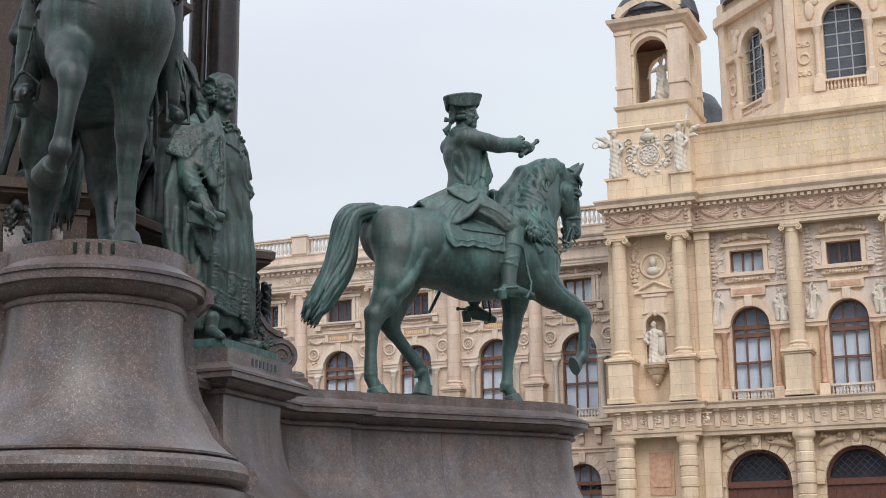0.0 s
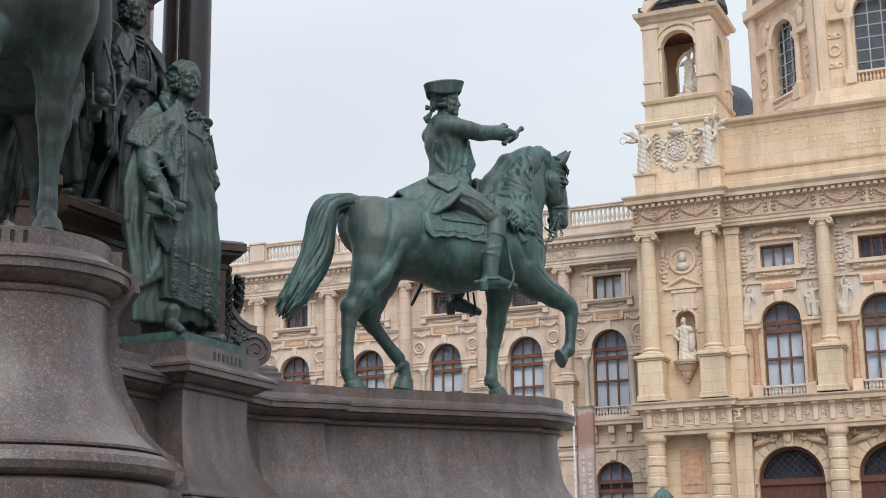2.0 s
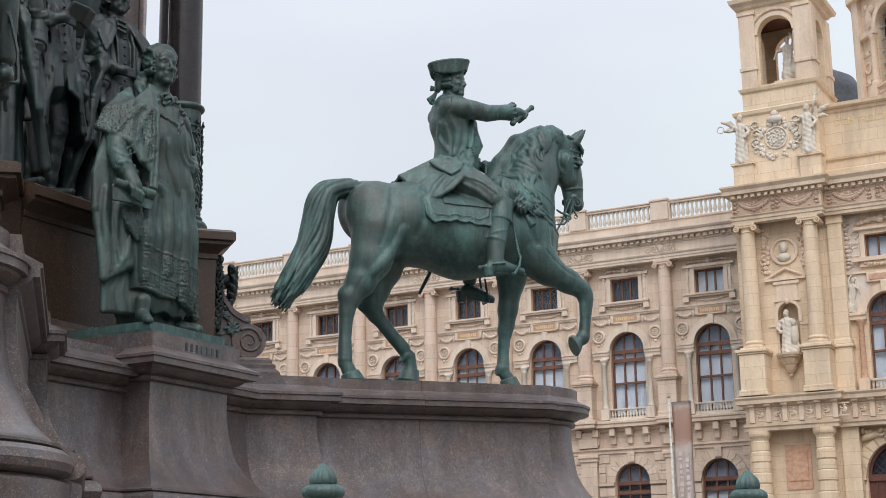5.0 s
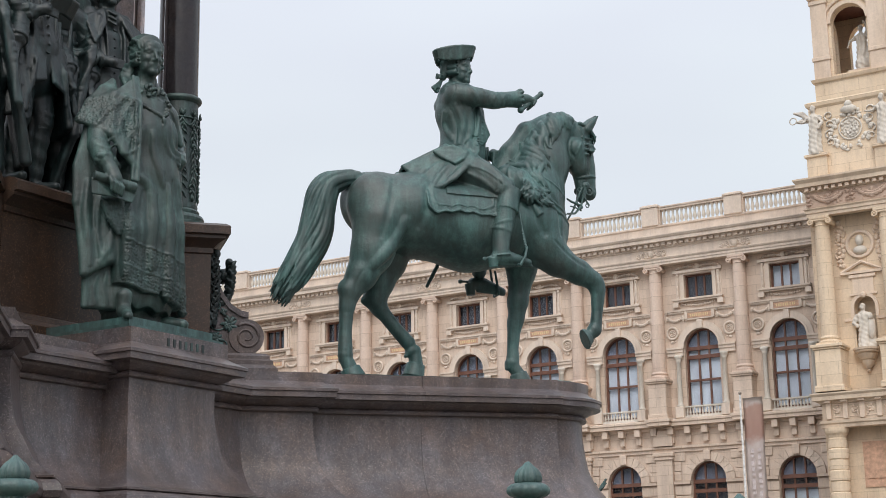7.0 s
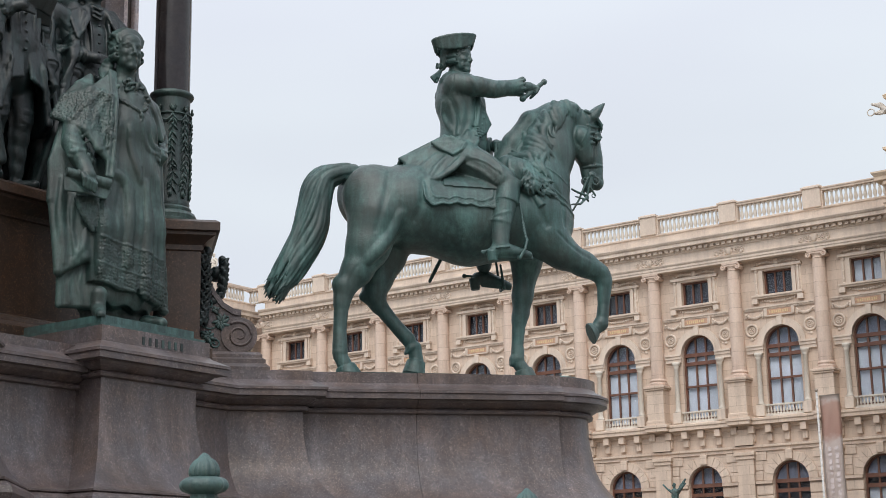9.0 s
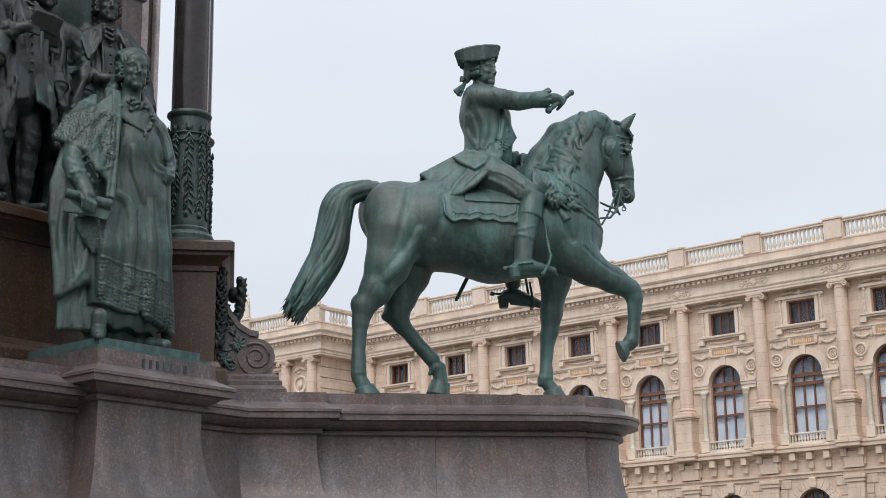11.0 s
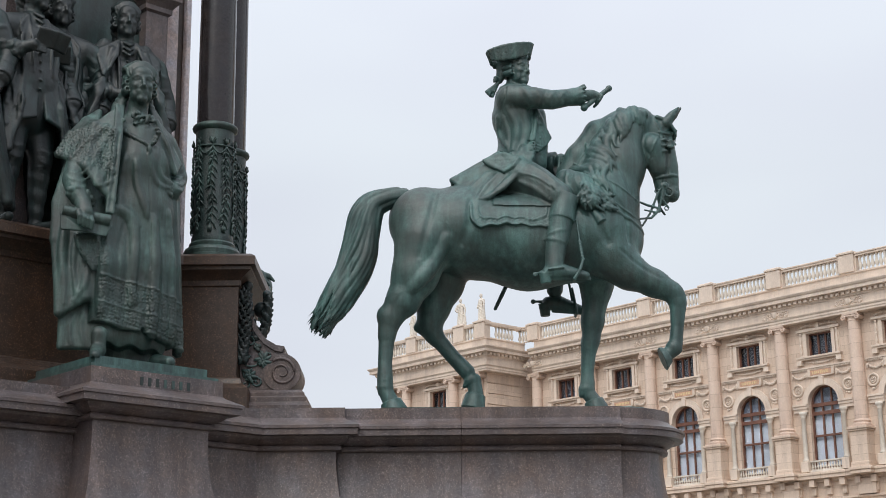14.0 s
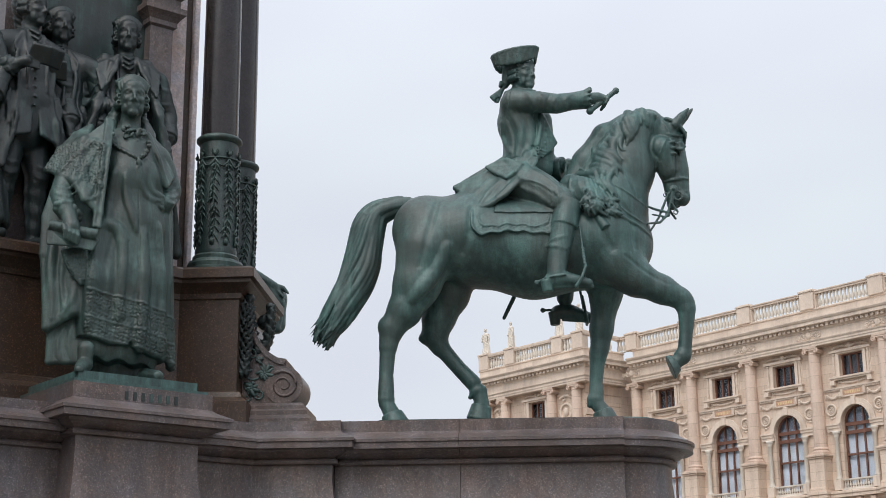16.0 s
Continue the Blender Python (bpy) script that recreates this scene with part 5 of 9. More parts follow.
for _ in range(60):
    a, r = rng.uniform(0, 6.28), rng.uniform(0.75, 1.05)
    lump(bm, xc + r * math.cos(a), -0.92, 23.25 + r * 1.0 * math.sin(a), rng.uniform(0.07, 0.15), 0.09, rng.uniform(0.07, 0.15), 6, 4)
part("arms_relief", bm, STONE_PALE, middle, "pale carved coat of arms in a wreath", smooth=True)
# turret: four piers, arches on all sides, curved gables
bm = bmesh.new()
TX0, TX1, TY0, TY1 = -10.6, -7.1, -0.7, 2.8
box(bm, TX0 - 0.1, TX1 + 0.1, TY0 - 0.1, TY1 + 0.1, 24.9, 25.9)
sweep(bm, [(TX0, TY1), (TX0, TY0), (TX1, TY0), (TX1, TY1)], [(0.1, 25.85), (0.2, 25.9), (0.26, 26.05), (0.0, 26.1)], True)
xm = (TX0 + TX1) / 2
ym = (TY0 + TY1) / 2
wall_sheet(bm, TX0, TX1, 26.05, 31.0, TY0, 0.45, [(xm, 0.87, 26.2, 28.85, True)])
wall_sheet(bm, TX0, TX1, 26.05, 31.0, TY1, -0.45, [(xm, 0.87, 26.2, 28.85, True)])
part("turret", bm, STONE_MID, middle)
for sx, xx in ((-1, TX0), (1, TX1)):
    bm = bmesh.new()
    wall_sheet(bm, -(TY1 - TY0) / 2, (TY1 - TY0) / 2, 26.05, 31.0, 0, 0.45, [(0, 0.87, 26.2, 28.85, True)])
    part("turret_side", bm, STONE_MID, middle, m=pose(xx, ym, 0, 0, 0, 90 * sx))
bm = bmesh.new()
for a, b in ((TX0, TX0 + 0.72), (TX1 - 0.72, TX1)):
    box(bm, a - 0.06, b + 0.02, TY0 - 0.14, TY0, 26.05, 30.1), box(bm, a - 0.12, b + 0.08, TY0 - 0.2, TY0 + 0.0, 27.0, 27.2, 0.02), box(bm, a - 0.12, b + 0.08, TY0 - 0.2, TY0 + 0.0, 29.95, 30.15, 0.02)
box(bm, TX1 + 0.0, TX1 + 0.14, TY0 - 0.1, TY0 + 0.7, 26.05, 30.1), box(bm, TX1, TX1 + 0.2, TY0 - 0.2, TY0 + 0.78, 27.0, 27.2, 0.02), box(bm, TX1, TX1 + 0.14, TY1 - 0.7, TY1 + 0.1, 26.05, 30.1), box(bm, TX1, TX1 + 0.2, TY1 - 0.78, TY1 + 0.15, 27.0, 27.2, 0.02)
sweep(bm, [(TX0, TY1), (TX0, TY0), (TX1, TY0), (TX1, TY1)], [(0.0, 30.3), (0.14, 30.36), (0.2, 30.5), (0.42, 30.6), (0.48, 30.8), (0.0, 30.9)], True)
arch_solid(bm, xm, 28.85, 0.87, 1.06, TY0 - 0.1, TY0)
arch_solid(bm, xm, 29.6, 1.9, 2.25, TY0 - 0.46, TY0 - 0.1, math.radians(38), math.radians(142), 16)
box(bm, xm - 1.7, xm + 1.7, TY0 - 0.06, TY0 + 0.3, 30.9, 31.6)
for k in range(30):
    a = math.pi * (0.08 + 0.84 * k / 29)
    lump(bm, xm + 1.25 * math.cos(a), TY0 - 0.05, 28.85 + 1.25 * math.sin(a), 0.09, 0.06, 0.09, 6, 4)
for k in range(12):
    lump(bm, xm + rng.uniform(-1.1, 1.1), TY0 - 0.08, 31.0 + rng.uniform(0, 0.4), 0.16, 0.08, 0.14, 6, 4)
part("turret_trim", bm, STONE_TRIM_MID, middle)
bm = bmesh.new()
box(bm, TX0 + 0.1, TX1 - 0.1, TY0 + 0.2, TY1 - 0.2, 30.2, 30.4)
part("turret_ceiling", bm, WOOD_DOOR, middle)
bm = bmesh.new()
box(bm, TX0 - 0.2, TX1 + 0.2, TY0 - 0.2, TY1 + 0.2, 31.0, 31.2)
lathe(bm, [(2.3, 31.2), (2.1, 32.0), (1.5, 32.8), (0.7, 33.3), (0.1, 33.6)], 16, xm, ym)
part("turret_roof", bm, SLATE, middle)

# inscription in faded gilt; the line with a person's name is bars
def gilt_text(body, size, x, z, owner):
    cu = bpy.data.curves.new("inscription", "FONT")
    cu.body, cu.size, cu.extrude = body, size, 0.01
    cu.space_word, cu.space_character = 1.5, 1.06
    cu.resolution_u = 2
    ob = new("inscription_text", cu)
    dg = bpy.context.evaluated_depsgraph_get()
    me = bpy.data.meshes.new_from_object(ob.evaluated_get(dg))
    bpy.data.objects.remove(ob)
    me.materials.clear()
    me.materials.append(GOLD)
    part("inscription", me, None, owner, "faded gilt capitals", m=pose(x, 0.19, z, 90, 0, 0))


gilt_text("DEM REICHE DER NATUR UND SEINER ERFORSCHUNG", 0.5, -6.5, 23.75, middle)
gilt_text("MDCCCLXXXI", 0.5, -1.3, 22.5, middle)
M_GILT = mesh_of(box(bmesh.new(), 0, 0.13, 0.184, 0.196, 23.14, 23.46), GOLD, name="letter_bar")
for k in range(21):
    if k not in (6, 12, 19):
        part("letter_bar", M_GILT, None, middle, m=pose(-2.9 + k * 0.36, 0, 0))

# --- the dome's drum behind the attic: an eight-sided stage with tall arched windows ---
drum = thing("dome_drum", "eight-sided yellow limestone drum with tall arched windows", "building", pose(0.0, 69.5, 0))
APO, HALF = 7.5, 3.1
bm = bmesh.new()
lathe(bm, [(9.4, 21.2), (9.4, 26.6), (9.0, 26.8), (8.6, 28.1)], 8, 0, 0)
bmesh.ops.rotate(bm, verts=bm.verts[:], cent=(0, 0, 0), matrix=Matrix.Rotation(radians(22.5), 3, "Z"))
part("podium", bm, STONE_MID, drum)
bm = bmesh.new()
wall_sheet(bm, -HALF, HALF, 28.0, 36.0, 0, 0.5, [(0, 1.1, 28.9, 32.4, True)])
box(bm, -HALF, HALF, 0.9, 1.1, 28.0, 36.0)
M_DRUM = mesh_of(bm, STONE_MID, name="drum_wall")
bm = bmesh.new()
arch_solid(bm, 0, 32.4, 1.1, 1.45, -0.16, 0.02)
for s in (-1, 1):
    box(bm, s * 1.75 - 0.68, s * 1.75 + 0.68, -0.3, 0, 32.1, 32.4, 0.02)
    lathe(bm, [(0.26, 29.1), (0.26, 29.25), (0.19, 29.35), (0.16, 31.7), (0.24, 31.95), (0.26, 32.1)], 12, s * 1.4, -0.12)
    box(bm, s * 1.4 - 0.3, s * 1.4 + 0.3, -0.42, 0, 28.3, 29.1)
    box(bm, s * 2.85 - 0.28, s * 2.85 + 0.28, -0.25, 0.2, 28.0, 36.0)
    hoop(bm, s * 2.2, -0.02, 30.4, 0.3, 0.08, 16, 6)
    for dz in (-0.85, 0.85):
        lump(bm, s * 2.2, -0.02, 30.4 + dz, 0.16, 0.08, 0.2)
        for q in (-1, 1):
            hoop(bm, s * 2.2 + q * 0.24, -0.02, 30.4 + dz, 0.12, 0.05, 10, 5)
    lump(bm, s * 1.75, -0.06, 33.2, 0.3, 0.14, 0.6), lump(bm, s * 1.9, -0.06, 33.9, 0.2, 0.14, 0.22), lump(bm, s * 1.5, -0.06, 33.7, 0.3, 0.12, 0.25)
box(bm, -HALF, HALF, -0.32, 0, 28.0, 28.3, 0.02)
baluster_row(bm, -1.1, 1.1, -0.2, 28.35, 28.85, 0.08, 0.2, 6)
box(bm, -1.1, 1.1, -0.32, -0.05, 28.85, 28.97)
box(bm, -HALF - 0.15, HALF + 0.15, -0.5, 0, 34.6, 35.2, 0.03)
M_DRUM_TRIM = mesh_of(bm, STONE_TRIM_MID, name="drum_trim")
STEEL = plain("grey_window_bars", (0.4, 0.42, 0.44), 0.5)
M_DRUM_BARS = [("window_bar", mesh_of(box(bmesh.new(), k - 0.03, k + 0.03, 0.2, 0.28, 28.9, 33.45), STEEL, name="window_bar")) for k in (-0.37, 0.37)]
for k in range(6):
    z = 29.6 + k * 0.7
    w = 1.1 if z < 32.4 else math.sqrt(max(0.05, 1.21 - (z - 32.4) ** 2))
    M_DRUM_BARS.append(("window_bar", mesh_of(box(bmesh.new(), -w, w, 0.21, 0.27, z - 0.025, z + 0.025), STEEL, name="window_bar")))
bm = bmesh.new()
box(bm, -1.15, 1.15, 0.3, 0.32, 28.9, 33.6)
M_DRUM_GLASS = mesh_of(bm, GLASS, name="drum_pane")
# dark board in place of the drum's unlit inside
bm = bmesh.new()
box(bm, -1.4, 1.4, 0.6, 0.7, 28.6, 33.8)
M_DRUM_SHADE = mesh_of(bm, SLATE, name="drum_shade_board")
for k in range(8):
    a = k * 45
    m = pose(0, 0, 0, 0, 0, a) @ pose(0, -APO, 0)
    for nm, me in [("drum_wall", M_DRUM), ("drum_trim", M_DRUM_TRIM), ("dark_room", M_DRUM_SHADE)] + M_DRUM_BARS:
        part(nm, me, None, drum, m=m)
    g = part("pane", M_DRUM_GLASS, None, drum, m=m)
    g.visible_shadow = False
bm = bmesh.new()
lathe(bm, [(8.2, 35.9), (8.0, 36.4), (7.6, 40), (5.5, 44), (2, 46.5), (0.3, 47)], 24, 0, 0)
part("dome", bm, SLATE, drum)
bm = bmesh.new()
lathe(bm, [(3.4, 21.0), (3.4, 30.9), (3.6, 31.1), (3.6, 31.4), (3.3, 31.6), (3.1, 33.0), (2.4, 34.3), (1.2, 35.0), (0.2, 35.2)], 20, -12.8, 78.0)
single("side_dome", bm, [SLATE], "small dark slate dome behind the roof", "dome", smooth=True)

# ground
bm = bmesh.new()
box(bm, -3000, 3000, -3000, 3000, -0.3, 0.0)
single("ground", bm, PAVING, "wide pale gravel square", "ground", kind="structure")


# the end of the wing's parapet where it meets the corner block
bm = bmesh.new()
box(bm, -58.4, -56.76, -0.46, -0.1, 22.48, 22.6, 0.02), box(bm, -58.4, -56.76, -0.5, -0.06, 22.6, 22.7, 0.02)
part("coping", bm, STONE_TRIM, wing)
for k in range(6):
    part("baluster", M_RAIL, None, wing, m=pose(-58.2 + k * 0.27, -0.28, 21.62))
# plain walls added out of view behind and beside the camera to block low sky light
bm = bmesh.new()
box(bm, -95, 95, -78, -75, 0, 22), box(bm, 92, 95, -75, 62, 0, 20), box(bm, -98, -95, -75, 90, 0, 20)
single("wall_square", bm, STONE_WING, "unseen added limestone walls that block low sky light", "wall", kind="structure")


HORSE_TURN = 48.0
HORSE_X, HORSE_Y, PLINTH_TOP = 2.1, -2.45, 3.8
AXIS_Y = -5.85


# ---- the monument's stone ----
TWIN_X, TWIN_Y, TWIN_Z, SLAB = -0.08, -0.22, 0.06, 3.64
CAP = [(0.0, 3.1), (0.0, 3.25), (0.045, 3.258), (0.052, 3.275), (0.045, 3.295), (0.025, 3.305), (0.05, 3.318), (0.085, 3.335), (0.11, 3.355), (0.118, 3.375), (0.2, 3.378), (0.2, 3.43), (0.215, 3.435), (0.215, 3.46), (0.19, 3.472), (0.1, 3.52), (0.085, 3.535), (0.08, 3.54)]
FLARE = [(0.31, 2.4), (0.275, 2.425), (0.24, 2.46), (0.18, 2.53), (0.11, 2.63), (0.065, 2.72), (0.043, 2.8), (0.017, 2.96), (0.0, 3.1)]
FOOT = [(0.75, 0.0), (0.75, 0.3), (0.5, 0.32), (0.5, 0.62), (0.38, 0.66), (0.38, 2.17), (0.34, 2.185), (0.31, 2.2), (0.35, 2.21), (0.385, 2.235), (0.4, 2.28), (0.385, 2.33), (0.35, 2.36), (0.31, 2.37), (0.33, 2.38), (0.33, 2.395)]
PLINTH = FOOT + FLARE + CAP[1:]


def turned(pts, mirror=False):
    """Plan points of the horse's frame (forward, left) in the world; mirrored for its twin."""
    a = radians(HORSE_TURN)
    out = []
    for u, v in pts:
        x, y = HORSE_X + u * math.cos(a) - v * math.sin(a), HORSE_Y + u * math.sin(a) + v * math.cos(a)
        out.append((x + TWIN_X, 2 * AXIS_Y - y + TWIN_Y) if mirror else (x, y))
    return out[::-1] if mirror else out


def rounded(u0, r, n=28):
    return [(u0 + r * math.cos(t), r * math.sin(t)) for t in (math.pi * (k / n - 0.5) for k in range(n + 1))]


def cover(bm, pts, z):
    bm.faces.new([bm.verts.new((x, y, z)) for x, y in pts])


def soften(bm, angle=24):
    """Smooth shading with the arrises kept sharp."""
    bmesh.ops.recalc_face_normals(bm, faces=bm.faces[:])
    for f in bm.faces:
        f.smooth = True
    for e in bm.edges:
        if len(e.link_faces) == 2 and e.calc_face_angle(0) > radians(angle):
            e.smooth = False
    return bm


def block(bm, path, prof, top):
    """A moulded block with its top slab."""
    sweep(bm, path, [(-0.35, 0.0)] + prof + [(prof[-1][0], top), (-0.35, top + 0.004)])
    if len(path) > 2:
        cover(bm, path, top)
    return soften(bm)


def horse_base(mirror, label):
    base = thing("horse_pedestal", label, "pedestal", group="pedestals of the monument")
    lift = TWIN_Z if mirror else 0.0
    top = SLAB + lift
    def grow(z):
        """The twin's block is stouter under its cap and flares wider at the foot."""
        return 0.0 if not mirror or z > 3.376 else 0.04 if z > 3.256 else 0.07 + 0.05 * min(1.0, max(0.0, (2.9 - z) / 0.5)) ** 1.5
    prof = [(d + grow(z), z + (lift if z > 2.6 else 0.0)) for d, z in PLINTH]
    # the body in three lengths of stone with fine joints, then the round end
    lengths = ((-1.53, -0.419), (-0.416, 1.02))
    for u0, u1 in lengths:
        bm = bmesh.new()
        block(bm, turned([(u0, -0.57), (u1, -0.57), (u1, 0.57), (u0, 0.57)][:2], mirror), prof, top)
        part("side_stone", bm, GRANITE, base)
        bm = bmesh.new()
        block(bm, turned([(u1, 0.57), (u0, 0.57)], mirror), prof, top)
        part("side_stone", bm, GRANITE, base)
    bm = bmesh.new()
    block(bm, turned([(0.8, -0.5)] + rounded(0.98, 0.5) + [(0.8, 0.5)], mirror), prof, top)
    part("round_end", bm, GRANITE, base)
    bm = bmesh.new()
    q = turned([(-1.53, -0.62), (0.9, -0.62), (0.9, 0.62), (-1.53, 0.62)], mirror)
    cover(bm, q, top + 0.003)
    part("top_slab", bm, GRANITE, base)
    bm = bmesh.new()
    rear = turned([(-2.75, -0.7), (-1.535, -0.7), (-1.535, 0.7), (-2.75, 0.7)], mirror)
    block(bm, rear, prof, top - 0.01)
    part("rear_block", bm, GRANITE, base)
    # thin bronze ground under the hooves
    bm = bmesh.new()
    ring = turned([(0.98 + 0.5 * math.cos(t), 0.5 * math.sin(t)) for t in (math.pi * (k / 10 - 0.5) for k in range(11))] + [(-1.1, 0.5), (-1.2, 0.2), (-1.15, -0.5)], mirror)
    low = [bm.verts.new((x, y, top)) for x, y in ring]
    rg = random.Random(11)
    high = [bm.verts.new((x + (HORSE_X - x) * 0.03, y, top + 0.02 + rg.uniform(0, 0.012))) for x, y in ring]
    for k in range(len(ring)):
        j = (k + 1) % len(ring)
        bm.faces.new((low[k], low[j], high[j], high[k]))
    bm.faces.new(high)
    part("bronze_ground", bm, BRONZE, base, "thin uneven bronze ground", smooth=False)
    # worn name letters as bars on the round end
    for k in range(4 if mirror else 0):
        bm = bmesh.new()
        a = radians(-2 + k * 7.5) * (1 if mirror else 1)
        p0 = turned([(0.98 + 0.586 * math.cos(a - 0.022), 0.586 * math.sin(a - 0.022))], mirror)[0]
        p1 = turned([(0.98 + 0.586 * math.cos(a + 0.022), 0.586 * math.sin(a + 0.022))], mirror)[0]
        vs = [bm.verts.new((p[0], p[1], z)) for p, z in ((p0, 3.61), (p1, 3.61), (p1, 3.68), (p0, 3.68))]
        bm.faces.new(vs)
        bmesh.ops.solidify(bm, geom=bm.faces[:], thickness=0.012)
        part("letter_bar", bm, BRONZE_MID_SHADED, base)
    return base


horse_base(False, "speckled brown granite pedestal with a rounded front")
horse_base(True, "speckled brown granite pedestal with a rounded front and torus moulding")

# pedestal of the standing figure
front = thing("figure_pedestal", "square speckled granite pedestal with heavy moulded cap", "pedestal", group="pedestals of the monument")
bm = bmesh.new()
lift = FOOT + FLARE + [(d, z + 0.09) for d, z in CAP[1:]]
path = [(0.3, -6.4), (1.42, -6.4), (1.42, -5.3), (0.3, -5.3)]
block(bm, path, lift, 3.76)
part("plinth", bm, GRANITE, front)
bm = bmesh.new()
sweep(bm, [(0.4, -6.36), (1.36, -6.36), (1.36, -5.34), (0.4, -5.34)], [(0.06, 3.76), (0.1, 3.765), (0.1, 3.79), (0.03, 3.8), (0.03, 3.87), (-0.1, 3.875)])
cover(bm, [(0.4, -6.36), (1.36, -6.36), (1.36, -5.34), (0.4, -5.34)], 3.87)
part("bronze_plate", bm, BRONZE, front, "green bronze footing plate")
for k in range(7):
    bm = bmesh.new()
    y = -6.03 + k * 0.075
    box(bm, 1.495, 1.505, y, y + 0.03, 3.645, 3.715)
    part("letter_bar", bm, BRONZE_MID_SHADED, front)

# low walls that join the pedestals, and the core behind them
core = thing("monument_podium", "brown granite podium joining the pedestals of the monument", "podium")
for m in (False, True):
    ym = lambda y: 2 * AXIS_Y - y if m else y
    p = [(1.12, -5.5), (1.12, -4.2)]
    p = [(x, ym(y)) for x, y in p][:: -1 if m else 1]
    bm = bmesh.new()
    block(bm, p, PLINTH, SLAB - 0.02)
    part("joining_wall", bm, GRANITE, core)
bm = bmesh.new()
box(bm, -5.2, 1.0, -8.6, -3.1, 0.0, SLAB - 0.06)
part("core", bm, GRANITE, core)

def spin(cu, cz, r0, r1, a0, a1, n=26):
    """A spiral line about (cu, cz)."""
    return [(cu + (r0 + (r1 - r0) * k / n) * math.cos(radians(a0 + (a1 - a0) * k / n)), cz + (r0 + (r1 - r0) * k / n) * math.sin(radians(a0 + (a1 - a0) * k / n))) for k in range(n + 1)]


def scroll_side(stage, m):
    """The bracket beside the corner pier: curved granite slab, raised border, carved volute, bronze tendrils."""

    def on_side(pts, v):
        q = turned([(u, v) for u, _ in pts], m)
        q = q[::-1] if m else q
        return [(x, y, z) for (x, y), (_, z) in zip(q, pts)]

    def slab(pts, v0, v1):
        bm = bmesh.new()
        f0, f1 = ([bm.verts.new(p) for p in on_side(pts, v)] for v in (v0, v1))
        bm.faces.new(f0), bm.faces.new(f1)
        for k in range(len(pts)):
            j = (k + 1) % len(pts)
            bm.faces.new((f0[j], f0[k], f1[k], f1[j]))
        return soften(bm, 40)

    disc = [(-2.09 + 0.18 * math.cos(t), 4.08 + 0.18 * math.sin(t)) for t in (radians(-80 + k * 8.2) for k in range(21))]
    sweep_in = [(-2.07, 4.262), (-2.07, 4.33), (-2.15, 4.345), (-2.24, 4.4), (-2.32, 4.5), (-2.37, 4.6), (-2.4, 4.69), (-2.42, 4.72), (-2.485, 4.72)]
    outline = [(-2.485, 3.9), (-2.07, 3.9)] + disc + sweep_in
    part("scroll_bracket", slab(outline, -0.06, 0.42), GRANITE, stage, "granite bracket ending in a spiral scroll")
    inner = [(-2.09, 4.275), (-2.16, 4.29), (-2.27, 4.36), (-2.36, 4.48), (-2.41, 4.58), (-2.44, 4.68)]
    part("border", slab(sweep_in[1:-2] + inner[::-1], -0.085, -0.06), GRANITE, stage)
    part("volute", slab(spin(-2.09, 4.08, 0.178, 0.178, 0, 345, 30), -0.085, -0.058), GRANITE, stage)
    bm = bmesh.new()
    line = spin(-2.09, 4.08, 0.14, 0.03, 130, -480, 60)
    tube(bm, on_side(line, -0.087), [0.017 - 0.008 * k / 60 for k in range(61)], 6)
    part("spiral", bm, GRANITE, stage, smooth=True)
    bm = bmesh.new()
    q = turned([(-2.49, -0.16), (-1.9, -0.16), (-1.9, 0.5), (-2.49, 0.5)], m)
    sweep(bm, q, [(0.1, 3.62), (0.1, 3.74), (0.06, 3.78), (0.06, 3.82), (0.03, 3.84), (0.03, 3.87), (0.0, 3.9)])
    cover(bm, q, 3.9)
    part("bracket_foot", soften(bm), GRANITE, stage)
    # bronze tendrils and acanthus sprays
    for line, r in ((spin(-2.4, 4.38, 0.075, 0.015, 250, -200), 0.012), (spin(-2.38, 4.24, 0.1, 0.1, 185, 330, 10), 0.011), (spin(-2.32, 4.0, 0.05, 0.012, 200, 640), 0.01), (spin(-2.43, 3.97, 0.045, 0.012, 90, -300), 0.01), (spin(-2.36, 4.1, 0.1, 0.1, 170, 290, 10), 0.011), (spin(-2.23, 4.2, 0.07, 0.06, 60, 200, 8), 0.01)):
        bm = bmesh.new()
        tube(bm, on_side(line, -0.07), [r * (1 - 0.4 * k / len(line)) for k in range(len(line))], 6)
        part("tendril", bm, BRONZE, stage, "green bronze tendril", smooth=True)
    rg = random.Random(5)
    for cu, cz, n, s in ((-2.27, 4.2, 10, 0.09), (-2.39, 4.06, 8, 0.085), (-2.45, 4.22, 5, 0.06), (-2.44, 4.46, 4, 0.05), (-2.33, 4.33, 4, 0.05)):
        bm = bmesh.new()
        lump(bm, *on_side([(cu, cz)], -0.078)[0], 0.02, 0.02, 0.02, 8, 5)
        for k in range(n):
            a = 2 * math.pi * k / n + rg.uniform(-0.2, 0.2)
            L = s * rg.uniform(0.7, 1.15)
            pts = [(cu + L * t * math.cos(a + 0.5 * t), cz + L * t * math.sin(a + 0.5 * t)) for t in (0, 0.35, 0.75, 1)]
            tube(bm, on_side(pts, -0.078), [0.01, 0.022, 0.016, 0.003], 6)
        part("leaf_spray", bm, BRONZE, stage, "green bronze acanthus spray", smooth=True)


# upper stage: dark red granite wall with ledge, diagonal corner piers, scroll brackets
stage = thing("monument_stage", "dark red-brown granite upper stage with moulded ledge", "monument")
